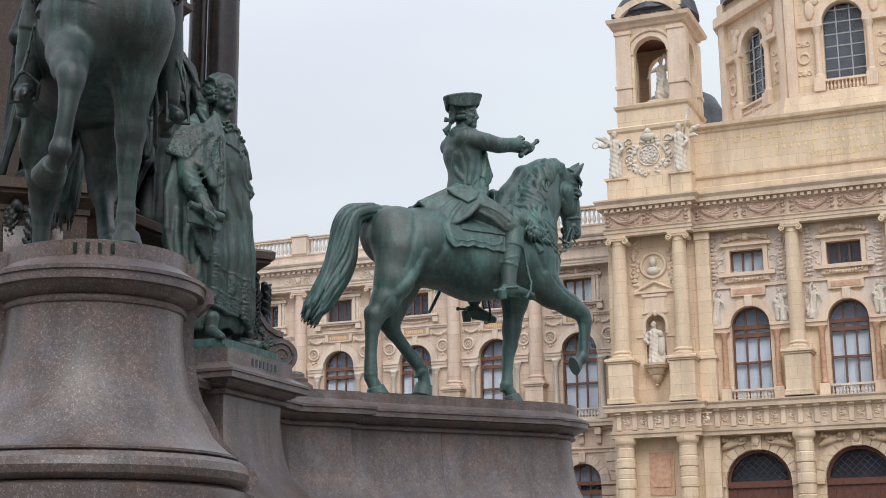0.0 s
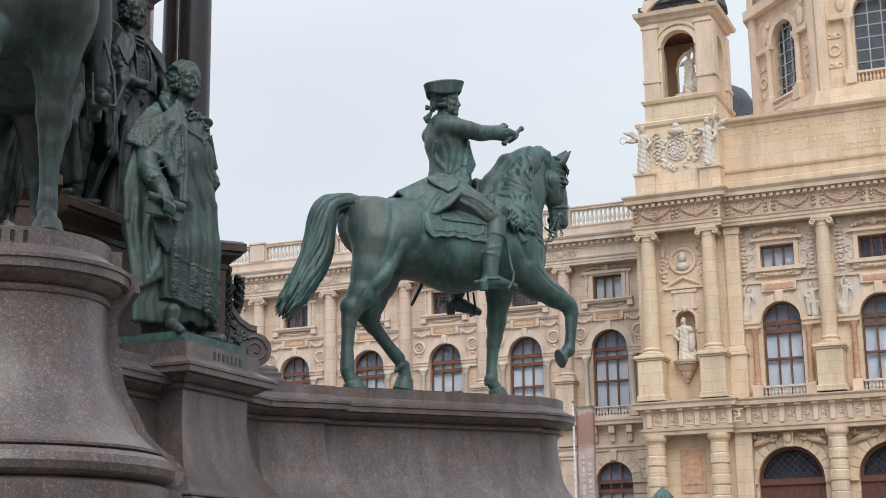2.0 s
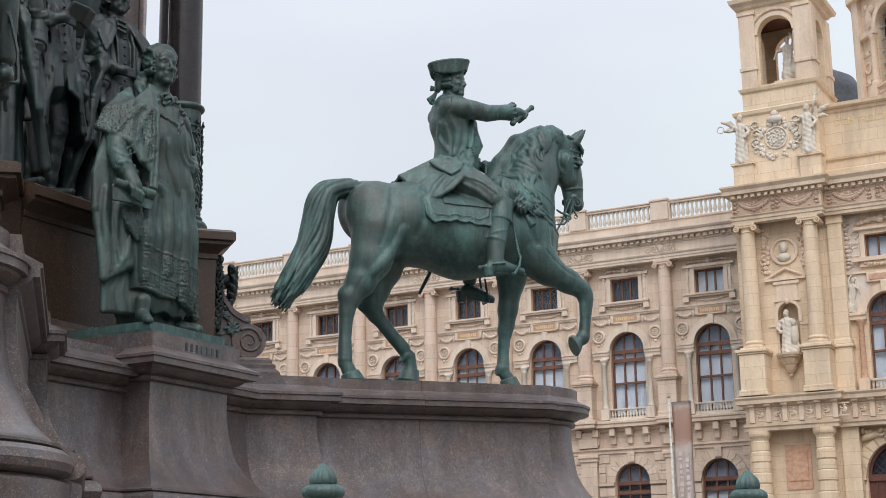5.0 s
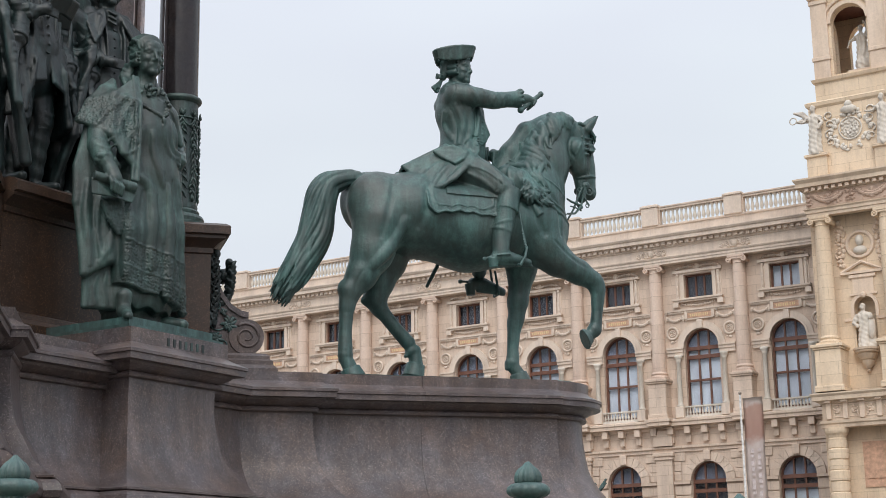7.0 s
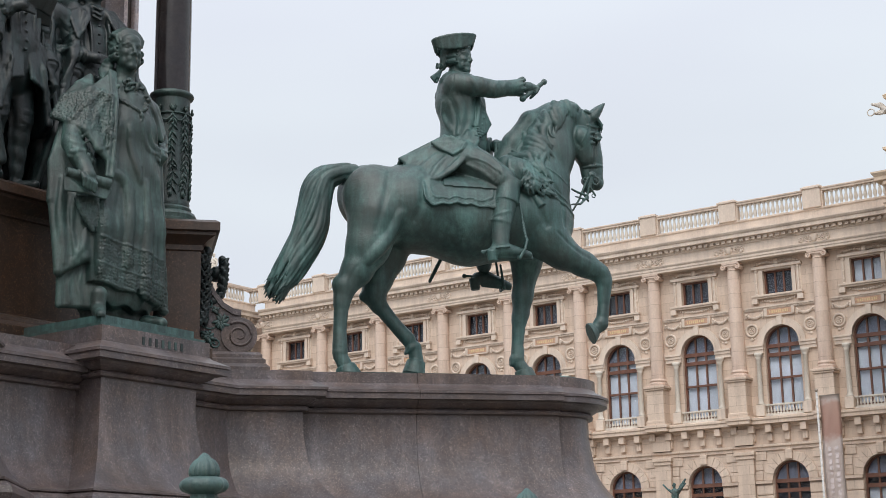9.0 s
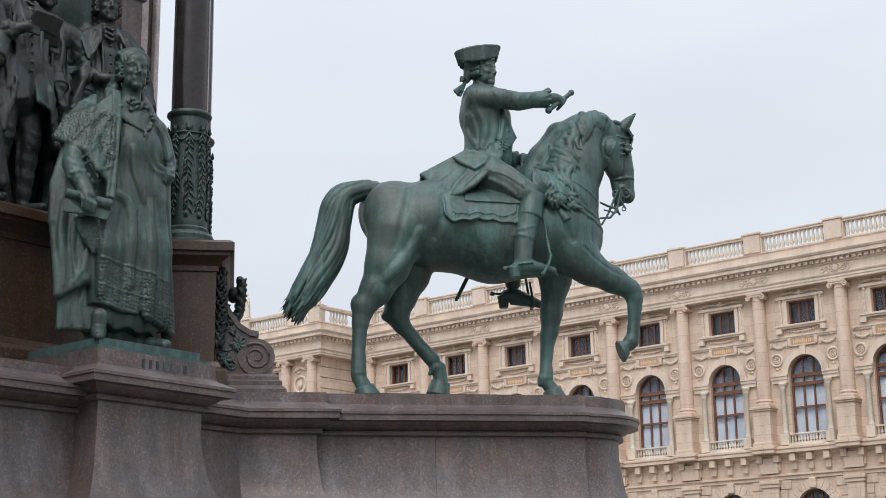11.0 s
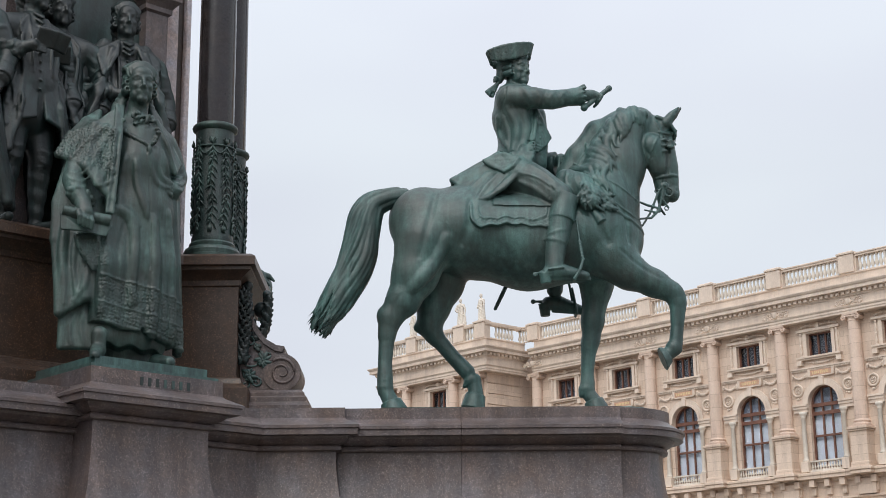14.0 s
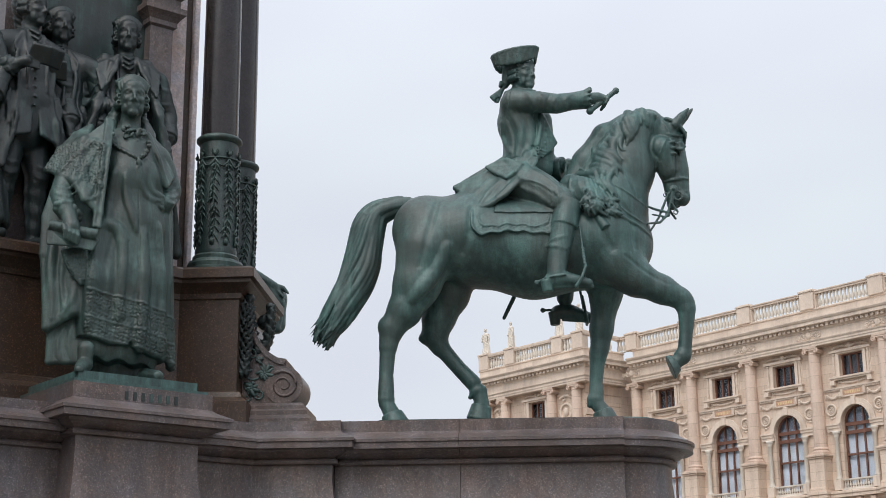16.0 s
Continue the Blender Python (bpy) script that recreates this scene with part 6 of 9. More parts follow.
LEDGE = [(0.0, 4.86), (0.02, 4.87), (0.02, 4.92), (0.06, 4.96), (0.13, 5.0), (0.13, 5.03), (0.17, 5.04), (0.17, 5.12), (0.13, 5.15), (0.05, 5.17), (-0.2, 5.18)]
SOCLE = [(0.12, 3.6), (0.12, 3.88), (0.1, 3.9), (0.06, 3.93), (0.04, 3.98), (0.0, 4.0)]
bm = bmesh.new()
path = [(0.28, -6.85), (0.28, -4.85)]
sweep(bm, path, SOCLE + LEDGE), soften(bm)
part("ledge_wall", bm, GRANITE_RED, stage)
bm = bmesh.new()
box(bm, -4.9, 0.27, -7.6, -4.1, 3.6, 5.17)
part("block", bm, GRANITE_RED, stage)
for m in (False, True):
    corner_plan = [(-3.12, 0.9), (-3.12, -0.3), (-2.49, -0.3), (-2.49, 1.2)]
    p = turned(corner_plan, m)
    bm = bmesh.new()
    sweep(bm, p, SOCLE + LEDGE)
    cover(bm, p, 5.17)
    soften(bm)
    part("corner_pier", bm, GRANITE_RED, stage)
    scroll_side(stage, m)
    # laurel festoon hung at the pier's outer corner
    cl = Clay((-0.35, -0.4, -0.85), (0.5, 0.5, 0.4), 0.013)
    rg = random.Random(8)
    for k in range(120):
        t = k / 119
        a = k * 2.4
        w = 0.035 + 0.04 * math.sin(math.pi * min(1, t * 1.1)) * (1 - 0.5 * t)
        p = (-0.02 + w * math.cos(a), -0.26 + w * math.sin(a) * 0.7, 0.02 - 0.72 * t)
        cl.limb(p, 0.02, (p[0] + 0.03 * math.cos(a), p[1] + 0.03 * math.sin(a), p[2] + 0.04), 0.008, 0.004)
    for k in range(150):
        t = k / 149
        a = math.pi * t
        b = k * 2.4
        w = 0.03 + 0.04 * math.sin(math.pi * t)
        o = (0.1 - 0.1 * math.cos(a) + w * math.cos(b) * 0.6, -0.08 + w * math.sin(b), -0.02 - 0.42 * math.sin(a) + w * math.cos(b) * 0.6)
        cl.limb(o, 0.026, (o[0] + 0.03 * math.cos(b), o[1] + 0.03 * math.sin(b), o[2] + 0.03 * math.cos(b + 1)), 0.01, 0.005)
    cl.egg((0.13, 0.02, -0.12), (0.08, 0.1, 0.08), 0.02)
    cl.limb((0.02, -0.22, 0.06), 0.05, (0.02, -0.18, 0.02), 0.03, 0.01), cl.limb((0.18, -0.05, 0.02), 0.04, (0.18, -0.02, -0.06), 0.03, 0.01)
    q = turned([(-2.44, 0.1)], m)[0]
    ob = part("festoon", cl.mesh("festoon", BRONZE_DARK_SHADED), None, stage, "dark bronze laurel festoon", m=pose(q[0], q[1], 4.85, 0, 0, HORSE_TURN * (-1 if m else 1)))

# granite columns with bronze sleeves
def column_thing(x, y, label):
    col = thing("column", label, "column", pose(x, y, 5.172), group="columns of the monument")
    bm = bmesh.new()
    lathe(bm, [(0.3, 0), (0.3, 0.05), (0.27, 0.06), (0.275, 0.1), (0.26, 0.13), (0.22, 0.15), (0.225, 0.18), (0.21, 0.2)], 32)
    part("base", soften(bm), BRONZE_ROBE, col)
    bm = bmesh.new()
    lathe(bm, [(0.2, 0.2), (0.205, 0.24), (0.195, 0.28), (0.188, 1.34)], 32)
    part("sleeve", soften(bm), BRONZE_MID_SHADED, col, "dark bronze sleeve")
    bm = bmesh.new()
    lathe(bm, [(0.187, 1.335), (0.2, 1.345), (0.22, 1.36), (0.226, 1.378), (0.22, 1.396), (0.2, 1.41), (0.184, 1.412)], 32)
    part("ring", soften(bm, 50), BRONZE_ROBE, col, "green bronze ring")
    bm = bmesh.new()
    rg = random.Random(4)
    on = lambda a, z, r=0.2: (r * math.cos(a), r * math.sin(a), z)
    for k in range(9):
        a = 2 * math.pi * k / 9
        sway = lambda z: a + 0.07 * math.sin(z * 11 + k)
        tube(bm, [on(sway(z), z, 0.198) for z in [0.3 + 0.055 * i for i in range(17)]], 0.007, 5)
        for i in range(11):
            z = 1.1 - i * 0.07
            for s in (-1, 1):
                L, w = rg.uniform(0.16, 0.3), rg.uniform(0.0, 0.05)
                tube(bm, [on(sway(z), z, 0.2), on(sway(z) + s * L * 0.5, z - 0.02 - w * 0.4, 0.211), on(sway(z) + s * L, z - 0.055 - w, 0.206)], [0.004, 0.013, 0.002], 5)
            if i % 3 == 1:
                lump(bm, *on(sway(z) + rg.uniform(-0.08, 0.08), z, 0.208), 0.016, 0.016, 0.016, 6, 4)
        for j in range(6):
            b = sway(0.3) + rg.uniform(-0.14, 0.14)
            tube(bm, [on(sway(0.36), 0.36, 0.2), on(b, 0.31, 0.21), on(b * 1.0, 0.27, 0.203)], [0.004, 0.011, 0.002], 5)
        # bow and drape at the top of each string
        lump(bm, *on(a, 1.2, 0.21), 0.02, 0.02, 0.026, 6, 4)
        for s in (-1, 1):
            tube(bm, [on(a, 1.2, 0.205), on(a + s * 0.1, 1.24, 0.213), on(a + s * 0.17, 1.215, 0.208), on(a + s * 0.08, 1.19, 0.206)], 0.008, 5)
        tube(bm, [on(a + 2 * math.pi / 9 * t, 1.15 - 0.3 * t * (1 - t), 0.205) for t in (0, 0.17, 0.33, 0.5, 0.67, 0.83, 1)], 0.009, 5)
    tube(bm, [on(2 * math.pi * k / 32, 1.16, 0.204) for k in range(33)], 0.01, 5)
    part("garlands", bm, BRONZE_ROBE, col, "green bronze leaf garlands", smooth=True)
    bm = bmesh.new()
    lathe(bm, [(0.183, 1.41), (0.183, 2.2), (0.176, 4.0), (0.16, 6.5), (0.19, 6.6), (0.2, 6.9)], 40)
    part("shaft", soften(bm), GRANITE_BLACK, col, "polished dark granite shaft")
    return col


for m in (False, True):
    for u, v in ((-2.8, 0.05), (-2.78, 0.85)):
        (x, y), = turned([(u, v)], m)
        column_thing(x, y, "polished dark granite column with a bronze leaf sleeve")

# middle block of the stage with its bronze relief and pilasters
mid = thing("monument_block", "tall granite block with bronze relief panel and capped pilasters", "monument")
bm = bmesh.new()
box(bm, -3.4, -0.32, -6.6, -5.1, 5.17, 12.0)
part("block", bm, GRANITE_RED, mid)
for y0, y1 in ((-5.15, -4.9), (-6.64, -6.28)):
    bm = bmesh.new()
    box(bm, -0.32, -0.12, y0, y1, 5.17, 7.75)
    sweep(bm, [(-0.4, y0), (-0.12, y0), (-0.12, y1), (-0.4, y1)], [(0.0, 7.75), (0.03, 7.77), (0.03, 7.82), (0.06, 7.86), (0.1, 7.9), (0.1, 7.96), (0.05, 7.98), (0.05, 8.06), (0.1, 8.1), (0.1, 8.18), (-0.1, 8.2)])
    box(bm, -0.32, -0.13, y0, y1, 8.18, 12.0)
    part("pilaster", bm, GRANITE, mid)
bm = bmesh.new()
box(bm, -0.3, -0.24, -6.28, -5.15, 5.17, 9.5)
part("relief", bm, BRONZE_MID_SHADED, mid, "dark bronze relief panel")
# polished pilasters at the block's far edge, reflected sky painted in as pale colour, with a dark strip between them
for nm, y0, y1, x1, mat, lab in (("edge_pilaster", -4.898, -4.605, -0.38, GRANITE_SKY_SHEEN, "polished granite pilaster coloured pale as reflected sky"), ("edge_strip", -4.603, -4.512, -0.43, GRANITE_RED, "dark granite strip"), ("edge_pilaster", -4.51, -4.45, -0.38, GRANITE_SKY_SHEEN, "polished granite pilaster coloured pale as reflected sky")):
    part(nm, box(bmesh.new(), -1.2, x1, y0, y1, 5.17, 12.0, 0.01), mat, mid, lab)


# ---- standing figures ----
def ridge(a):
    """Folds with rounded backs and sharp valleys."""
    return 1.3 * np.abs(np.sin(a * 0.5)) - 0.8


def robed_figure():
    """A man in a long robe and brocade cape with a chain, a scroll in his right hand: x forward, y to his left."""
    c = Clay((-0.62, -0.84, -0.02), (0.66, 0.7, 2.86), 0.0088)
    front = lambda pts, r, k=0.02, sink=0.6, cut=False: c.trace(pts, r, k, 0, 1, sink, cut)
    # robe, cut off at its slanting hem, over an under-robe
    c.chain([((0.02, 0.056, 0.345), 0.33), ((0.02, 0.054, 0.893), 0.31), ((0.04, 0.058, 1.398), 0.26), ((0.06, 0.037, 1.804), 0.235), ((0.03, 0.04, 2.034), 0.2)], 0.06, 1.16)
    c.chain([((0.12, -0.182, 1.345), 0.14), ((0.18, -0.235, 0.825), 0.15), ((0.2, -0.247, 0.332), 0.14)], 0.08)
    x, y, z = c._cut(c.low, c.low + c.step * (c.n - 1))[1]
    hem = 0.265 - 0.17 * y + 0.012 * np.sin(y * 17 + 1.0)
    c.f = np.maximum(c.f, hem - z + 0 * x)
    c.chain([((-0.02, 0.02, 0.36), 0.31), ((-0.02, 0.02, 0.28), 0.31)], 0.0, 1.15)
    c.chain([((0.12, -0.22, 0.36), 0.15), ((0.12, -0.22, 0.26), 0.16)], 0.03)
    c.f = np.maximum(c.f, 0.15 - 0.06 * y + 0.015 * np.sin(y * 30 + x * 11) - z)
    c.chain([((-0.1, 0.05, 0.3), 0.22), ((-0.12, 0.05, 0.0), 0.22)], 0.02, 1.3)
    # shoulders, neck, head with its rolled hair
    c.chain([((-0.02, -0.24, 2.06), 0.14), ((-0.01, 0.02, 2.19), 0.12), ((-0.02, 0.27, 2.06), 0.135)], 0.07)
    c.limb((0.0, 0.02, 2.2), 0.1, (0.03, 0.03, 2.44), 0.085, 0.03)
    c.head((0.05, 0.024, 2.557), 1.22, wig=True, turn=-9)
    for s in (-1, 1):
        for k in range(3):
            c.chain([((-0.07 - 0.03 * k, 0.04 + s * 0.11, 2.5), 0.04), ((-0.06 - 0.02 * k, 0.04 + s * (0.14 + 0.02 * k), 2.38), 0.038), ((-0.01, 0.03 + s * (0.15 + 0.03 * k), 2.29), 0.03), ((0.05, 0.03 + s * (0.15 + 0.03 * k), 2.22), 0.018)], 0.006)
    # lace at the throat
    for k, (px, pz) in enumerate(((-0.041, 2.219), (0.022, 2.205), (-0.027, 2.154), (0.044, 2.15), (0.086, 2.208))):
        for j in range(4):
            t = 1.6 * j + k
            c.egg((0.17 + 0.02 * (j % 2), px + 0.03 * math.cos(t), pz + 0.012 + 0.024 * math.sin(t)), (0.026, 0.03, 0.017), 0.003, (40 * j, 0, 50 * j))
    # cloak that hangs behind the right arm, in two layers
    c.sheet([(0, -0.546, 1.838), (-0.02, -0.66, 1.395), (0, -0.654, 1.065), (0.1, -0.614, 0.413), (0.2, -0.417, 0.547), (0.2, -0.306, 0.96), (0.1, -0.277, 1.389)], 0.035, 0.04)
    c.sheet([(0.06, -0.489, 0.627), (0.06, -0.578, 0.376), (0.06, -0.573, 0.137), (0.16, -0.344, 0.139), (0.16, -0.343, 0.524)], 0.03, 0.02)
    c.chain([((-0.08, -0.46, 1.6), 0.12), ((-0.05, -0.48, 1.0), 0.12), ((0.0, -0.44, 0.6), 0.1)], 0.06)
    front([(-0.594, 1.247), (-0.614, 0.947), (-0.59, 0.705), (-0.586, 0.488)], 0.03, 0.03)
    front([(-0.502, 1.097), (-0.532, 0.798), (-0.5, 0.583)], 0.028, 0.03)
    front([(-0.56, 1.147), (-0.566, 0.85), (-0.537, 0.537)], 0.016, 0.02, 0.0, True)
    front([(-0.417, 0.8), (-0.442, 0.651), (-0.515, 0.509)], 0.026, 0.03)
    front([(-0.486, 0.401), (-0.516, 0.278), (-0.499, 0.155)], 0.02, 0.02)
    front([(-0.417, 0.432), (-0.432, 0.286), (-0.406, 0.163)], 0.02, 0.02)
    c.sheet([(0.24, -0.551, 1.044), (0.27, -0.38, 1.082), (0.28, -0.374, 0.933), (0.28, -0.403, 0.773), (0.25, -0.498, 0.901)], 0.02, 0.01)
    # brocade cape over the right shoulder, with its turned edge band
    c.chain([((0.0, -0.3, 2.06), 0.13), ((0.03, -0.43, 1.86), 0.12)], 0.06)
    c.sheet([(0.16, -0.405, 2.069), (0.16, -0.188, 2.282), (0.28, -0.248, 2.005), (0.33, -0.291, 1.626), (0.35, -0.293, 1.38), (0.34, -0.422, 1.495), (0.28, -0.512, 1.659), (0.16, -0.591, 1.743), (0, -0.667, 1.82), (0, -0.58, 1.998), (0.02, -0.447, 2.159), (0, -0.323, 2.264)], 0.03, 0.03)
    c.sheet([(0.17, -0.222, 2.294), (0.17, -0.171, 2.292), (0.31, -0.225, 1.973), (0.36, -0.265, 1.622), (0.39, -0.298, 1.25), (0.37, -0.34, 1.259), (0.36, -0.309, 1.615), (0.31, -0.275, 1.981)], 0.016, 0.006)
    front([(-0.284, 2.018), (-0.383, 1.849), (-0.469, 1.669)], 0.026, 0.03)
    front([(-0.335, 2.061), (-0.483, 1.91), (-0.584, 1.773)], 0.024, 0.03)
    front([(-0.291, 1.787), (-0.347, 1.652), (-0.403, 1.518)], 0.022, 0.03)
    front([(-0.297, 1.544), (-0.367, 1.499), (-0.424, 1.472)], 0.014, 0.02)
    # right sleeve, lace cuff, hand and scroll with its loose end
    c.chain([((0.1, -0.518, 1.751), 0.1), ((0.18, -0.575, 1.553), 0.1), ((0.26, -0.558, 1.398), 0.085)], 0.015)
    front([(-0.641, 1.603), (-0.558, 1.575), (-0.489, 1.635)], 0.014, 0.014)
    front([(-0.642, 1.538), (-0.568, 1.503), (-0.489, 1.554)], 0.014, 0.014)
    front([(-0.633, 1.474), (-0.564, 1.444), (-0.48, 1.485)], 0.012, 0.012)
    for k in range(14):
        a = 2 * math.pi * k / 14
        p = (0.28, -0.543, 1.375)
        c.egg((p[0] + 0.05 * math.cos(a) * 0.6, p[1] + 0.105 * math.sin(a), p[2] + 0.05 * math.cos(a) - 0.03 * math.sin(a) + 0.012 * (k % 2)), (0.03, 0.028, 0.03), 0.006)
    c.chain([((0.3, -0.537, 1.35), 0.068), ((0.37, -0.524, 1.225), 0.066)], 0.02)
    for k in range(4):
        p = (0.4, -0.597, 1.208)
        c.chain([((p[0], p[1] + k * 0.036, p[2] + 0.01 - 0.012 * k), 0.024), ((p[0] + 0.035, p[1] + 0.005 + k * 0.036, p[2] - 0.035 - 0.012 * k), 0.022), ((p[0] + 0.02, p[1] + 0.01 + k * 0.034, p[2] - 0.095 - 0.012 * k), 0.018)], 0.004)
    c.cone((0.3, -0.696, 1.241), 0.042, (0.38, -0.31, 1.177), 0.05, 0.003)
    c.limb((0.38, -0.32, 1.18), 0.03, (0.4, -0.277, 1.166), 0.03, 0.002, cut=True)
    c.sheet([(0.29, -0.706, 1.212), (0.38, -0.328, 1.159), (0.38, -0.298, 1.134), (0.38, -0.346, 1.044), (0.37, -0.548, 1.066), (0.3, -0.7, 1.074)], 0.009, 0.003)
    # left arm with the hand on the hip, sleeve in thick wrinkles
    c.chain([((-0.02, 0.29, 2.05), 0.13), ((-0.05, 0.363, 1.991), 0.115), ((-0.05, 0.424, 1.797), 0.115)], 0.03)
    c.chain([((-0.04, 0.427, 1.758), 0.1), ((0.12, 0.334, 1.611), 0.085)], 0.015)
    front([(0.327, 1.809), (0.385, 1.791), (0.467, 1.874)], 0.018, 0.014)
    front([(0.336, 1.731), (0.388, 1.723), (0.475, 1.801)], 0.018, 0.014)
    front([(0.344, 1.67), (0.395, 1.666), (0.478, 1.738)], 0.018, 0.014)
    front([(0.346, 1.612), (0.393, 1.608), (0.465, 1.672)], 0.018, 0.014)
    for k in range(4):
        p = (0.2, 0.291, 1.655)
        c.chain([((p[0] - 0.06, p[1] + 0.02, p[2] - k * 0.034), 0.03), ((p[0] + 0.02, p[1] - 0.01, p[2] - 0.01 - k * 0.034), 0.024), ((p[0] + 0.03, p[1] - 0.07, p[2] + 0.02 - k * 0.034), 0.019)], 0.005)
    c.sheet([(0.12, 0.16, 2.23), (0.19, 0.25, 2.0), (0.18, 0.33, 1.76), (0.08, 0.41, 1.88), (0.02, 0.3, 2.18)], 0.022, 0.015)
    c.sheet([(0.03, 0.4, 1.55), (0.12, 0.36, 1.5), (0.14, 0.389, 0.904), (0.1, 0.462, 0.194), (-0.08, 0.52, 0.2), (-0.1, 0.44, 1.4)], 0.026, 0.05)
    # folds of the robe: the swing over the right knee, long fall from the hip, gathers at the hand
    front([(-0.267, 1.327), (-0.134, 1.305), (-0.066, 1.208), (-0.047, 1.007), (-0.062, 0.71), (-0.07, 0.49)], 0.04, 0.05, 0.6)
    front([(-0.014, 1.17), (-0.008, 0.865), (-0.027, 0.592)], 0.03, 0.04, 0.1, True)
    front([(-0.255, 1.289), (-0.299, 1.035), (-0.312, 0.74), (-0.32, 0.378)], 0.034, 0.05)
    front([(-0.153, 1.202), (-0.206, 0.941), (-0.22, 0.647), (-0.223, 0.357)], 0.03, 0.04, 0.1, True)
    front([(0.099, 1.285), (0.129, 0.933), (0.115, 0.535), (0.11, 0.22)], 0.03, 0.05)
    front([(0.167, 1.344), (0.204, 0.946), (0.222, 0.552), (0.227, 0.221)], 0.026, 0.04, 0.1, True)
    front([(0.252, 1.368), (0.29, 0.968), (0.317, 0.572), (0.321, 0.238)], 0.03, 0.04)
    front([(0.056, 0.732), (0.049, 0.486), (0.031, 0.242)], 0.024, 0.04, 0.1, True)
    front([(0.266, 1.641), (0.168, 1.682), (0.112, 1.802), (0.126, 1.934)], 0.02, 0.03)
    front([(0.258, 1.598), (0.141, 1.601), (0.065, 1.718), (0.049, 1.845)], 0.018, 0.03)
    front([(0.264, 1.693), (0.216, 1.788), (0.19, 1.919)], 0.018, 0.03)
    front([(-0.154, 1.814), (-0.175, 1.556), (-0.195, 1.377)], 0.02, 0.04)
    front([(-0.068, 1.776), (-0.035, 1.525), (0.046, 1.283)], 0.016, 0.04)
    front([(0.042, 1.885), (0.056, 1.589), (0.068, 1.236), (0.071, 0.832)], 0.008, 0.006, 0.0, True)
    # chain of office: heavy links in a V, with a pendant
    line = ((-0.187, 2.138), (-0.122, 2.044), (-0.039, 1.985), (0.039, 1.94), (0.097, 1.986), (0.14, 2.065), (0.146, 2.15))
    for (y0, z0), (y1, z1) in zip(line, line[1:]):
        for k in range(4):
            yy, zz = y0 + (y1 - y0) * k / 4, z0 + (z1 - z0) * k / 4
            v = c.face(0, 1, yy, zz)
            if v is not None:
                c.egg((v + 0.004, yy, zz), (0.02, 0.026 if k % 2 else 0.018, 0.022), 0.001)
    (yy, zz), v = (0.041, 1.899), 0.31
    v = c.face(0, 1, yy, zz) or v
    c.egg((v + 0.01, yy, zz), (0.018, 0.026, 0.034), 0.002), c.limb((v + 0.01, yy, zz - 0.03), 0.016, (v + 0.01, yy - 0.012, zz - 0.06), 0.012, 0.004)
    # stockinged foot and shoes under the hem
    c.chain([((0.3, -0.33, 0.219), 0.07), ((0.3, -0.334, 0.115), 0.058)], 0.01)
    c.chain([((0.3, -0.332, 0.087), 0.066), ((0.4, -0.385, 0.046), 0.055), ((0.5, -0.428, 0.002), 0.042)], 0.015)
    c.chain([((0.2, 0.22, 0.05), 0.07), ((0.36, 0.27, 0.03), 0.05)], 0.02)

    def folds(p, nn):
        x, y, z = p[:, 0], p[:, 1], p[:, 2]
        zz = z - (0.265 - 0.17 * y)
        weave = np.sin(y * 105 + 2.6 * np.sin(zz * 70)) * np.sin(zz * 110 + 2.6 * np.sin(y * 66 + x * 20))
        band = ((zz > 0.03) & (zz < 0.15)) | ((zz > 0.19) & (zz < 0.22)) | ((zz > 0.25) & (zz < 0.38))
        robe = band & (x > -0.1) & (y > -0.36) & (z < 0.85) & (z > 0.18)
        d = np.where(robe, 0.0045 * np.clip(weave * 3, -1, 1), 0)
        d = d + np.where((x > -0.1) & (y > -0.36) & (z < 0.85) & ((np.abs(zz - 0.015) < 0.012) | (np.abs(zz - 0.17) < 0.01) | (np.abs(zz - 0.4) < 0.01)), 0.006, 0)
        cape = (z > 1.44) & (y < -0.27) & (z < 2.05) & (x < 0.42) & (z > 1.6 - 0.62 * (y + 0.36)) & (nn[:, 0] - 0.6 * nn[:, 1] > 0.0)
        w2 = np.sin(y * 105 + 2.8 * np.sin(z * 76)) * np.sin(z * 98 + 2.8 * np.sin(y * 70 + x * 40))
        d = np.where(cape, 0.004 * np.clip(w2 * 3, -1, 1), d)
        tip = (y < -0.3) & (z < 1.06) & (z > 0.8) & (x > 0.2)
        d = np.where(tip, 0.003 * np.clip(w2 * 3, -1, 1), d)
        wig = (z > 2.42) & (x < 0.05)
        d = np.where(wig, 0.004 * np.sin(z * 110 + x * 60 + 2 * np.sin(y * 40)), d)
        return d

    return c.mesh("robed_figure", BRONZE_ROBE, folds)


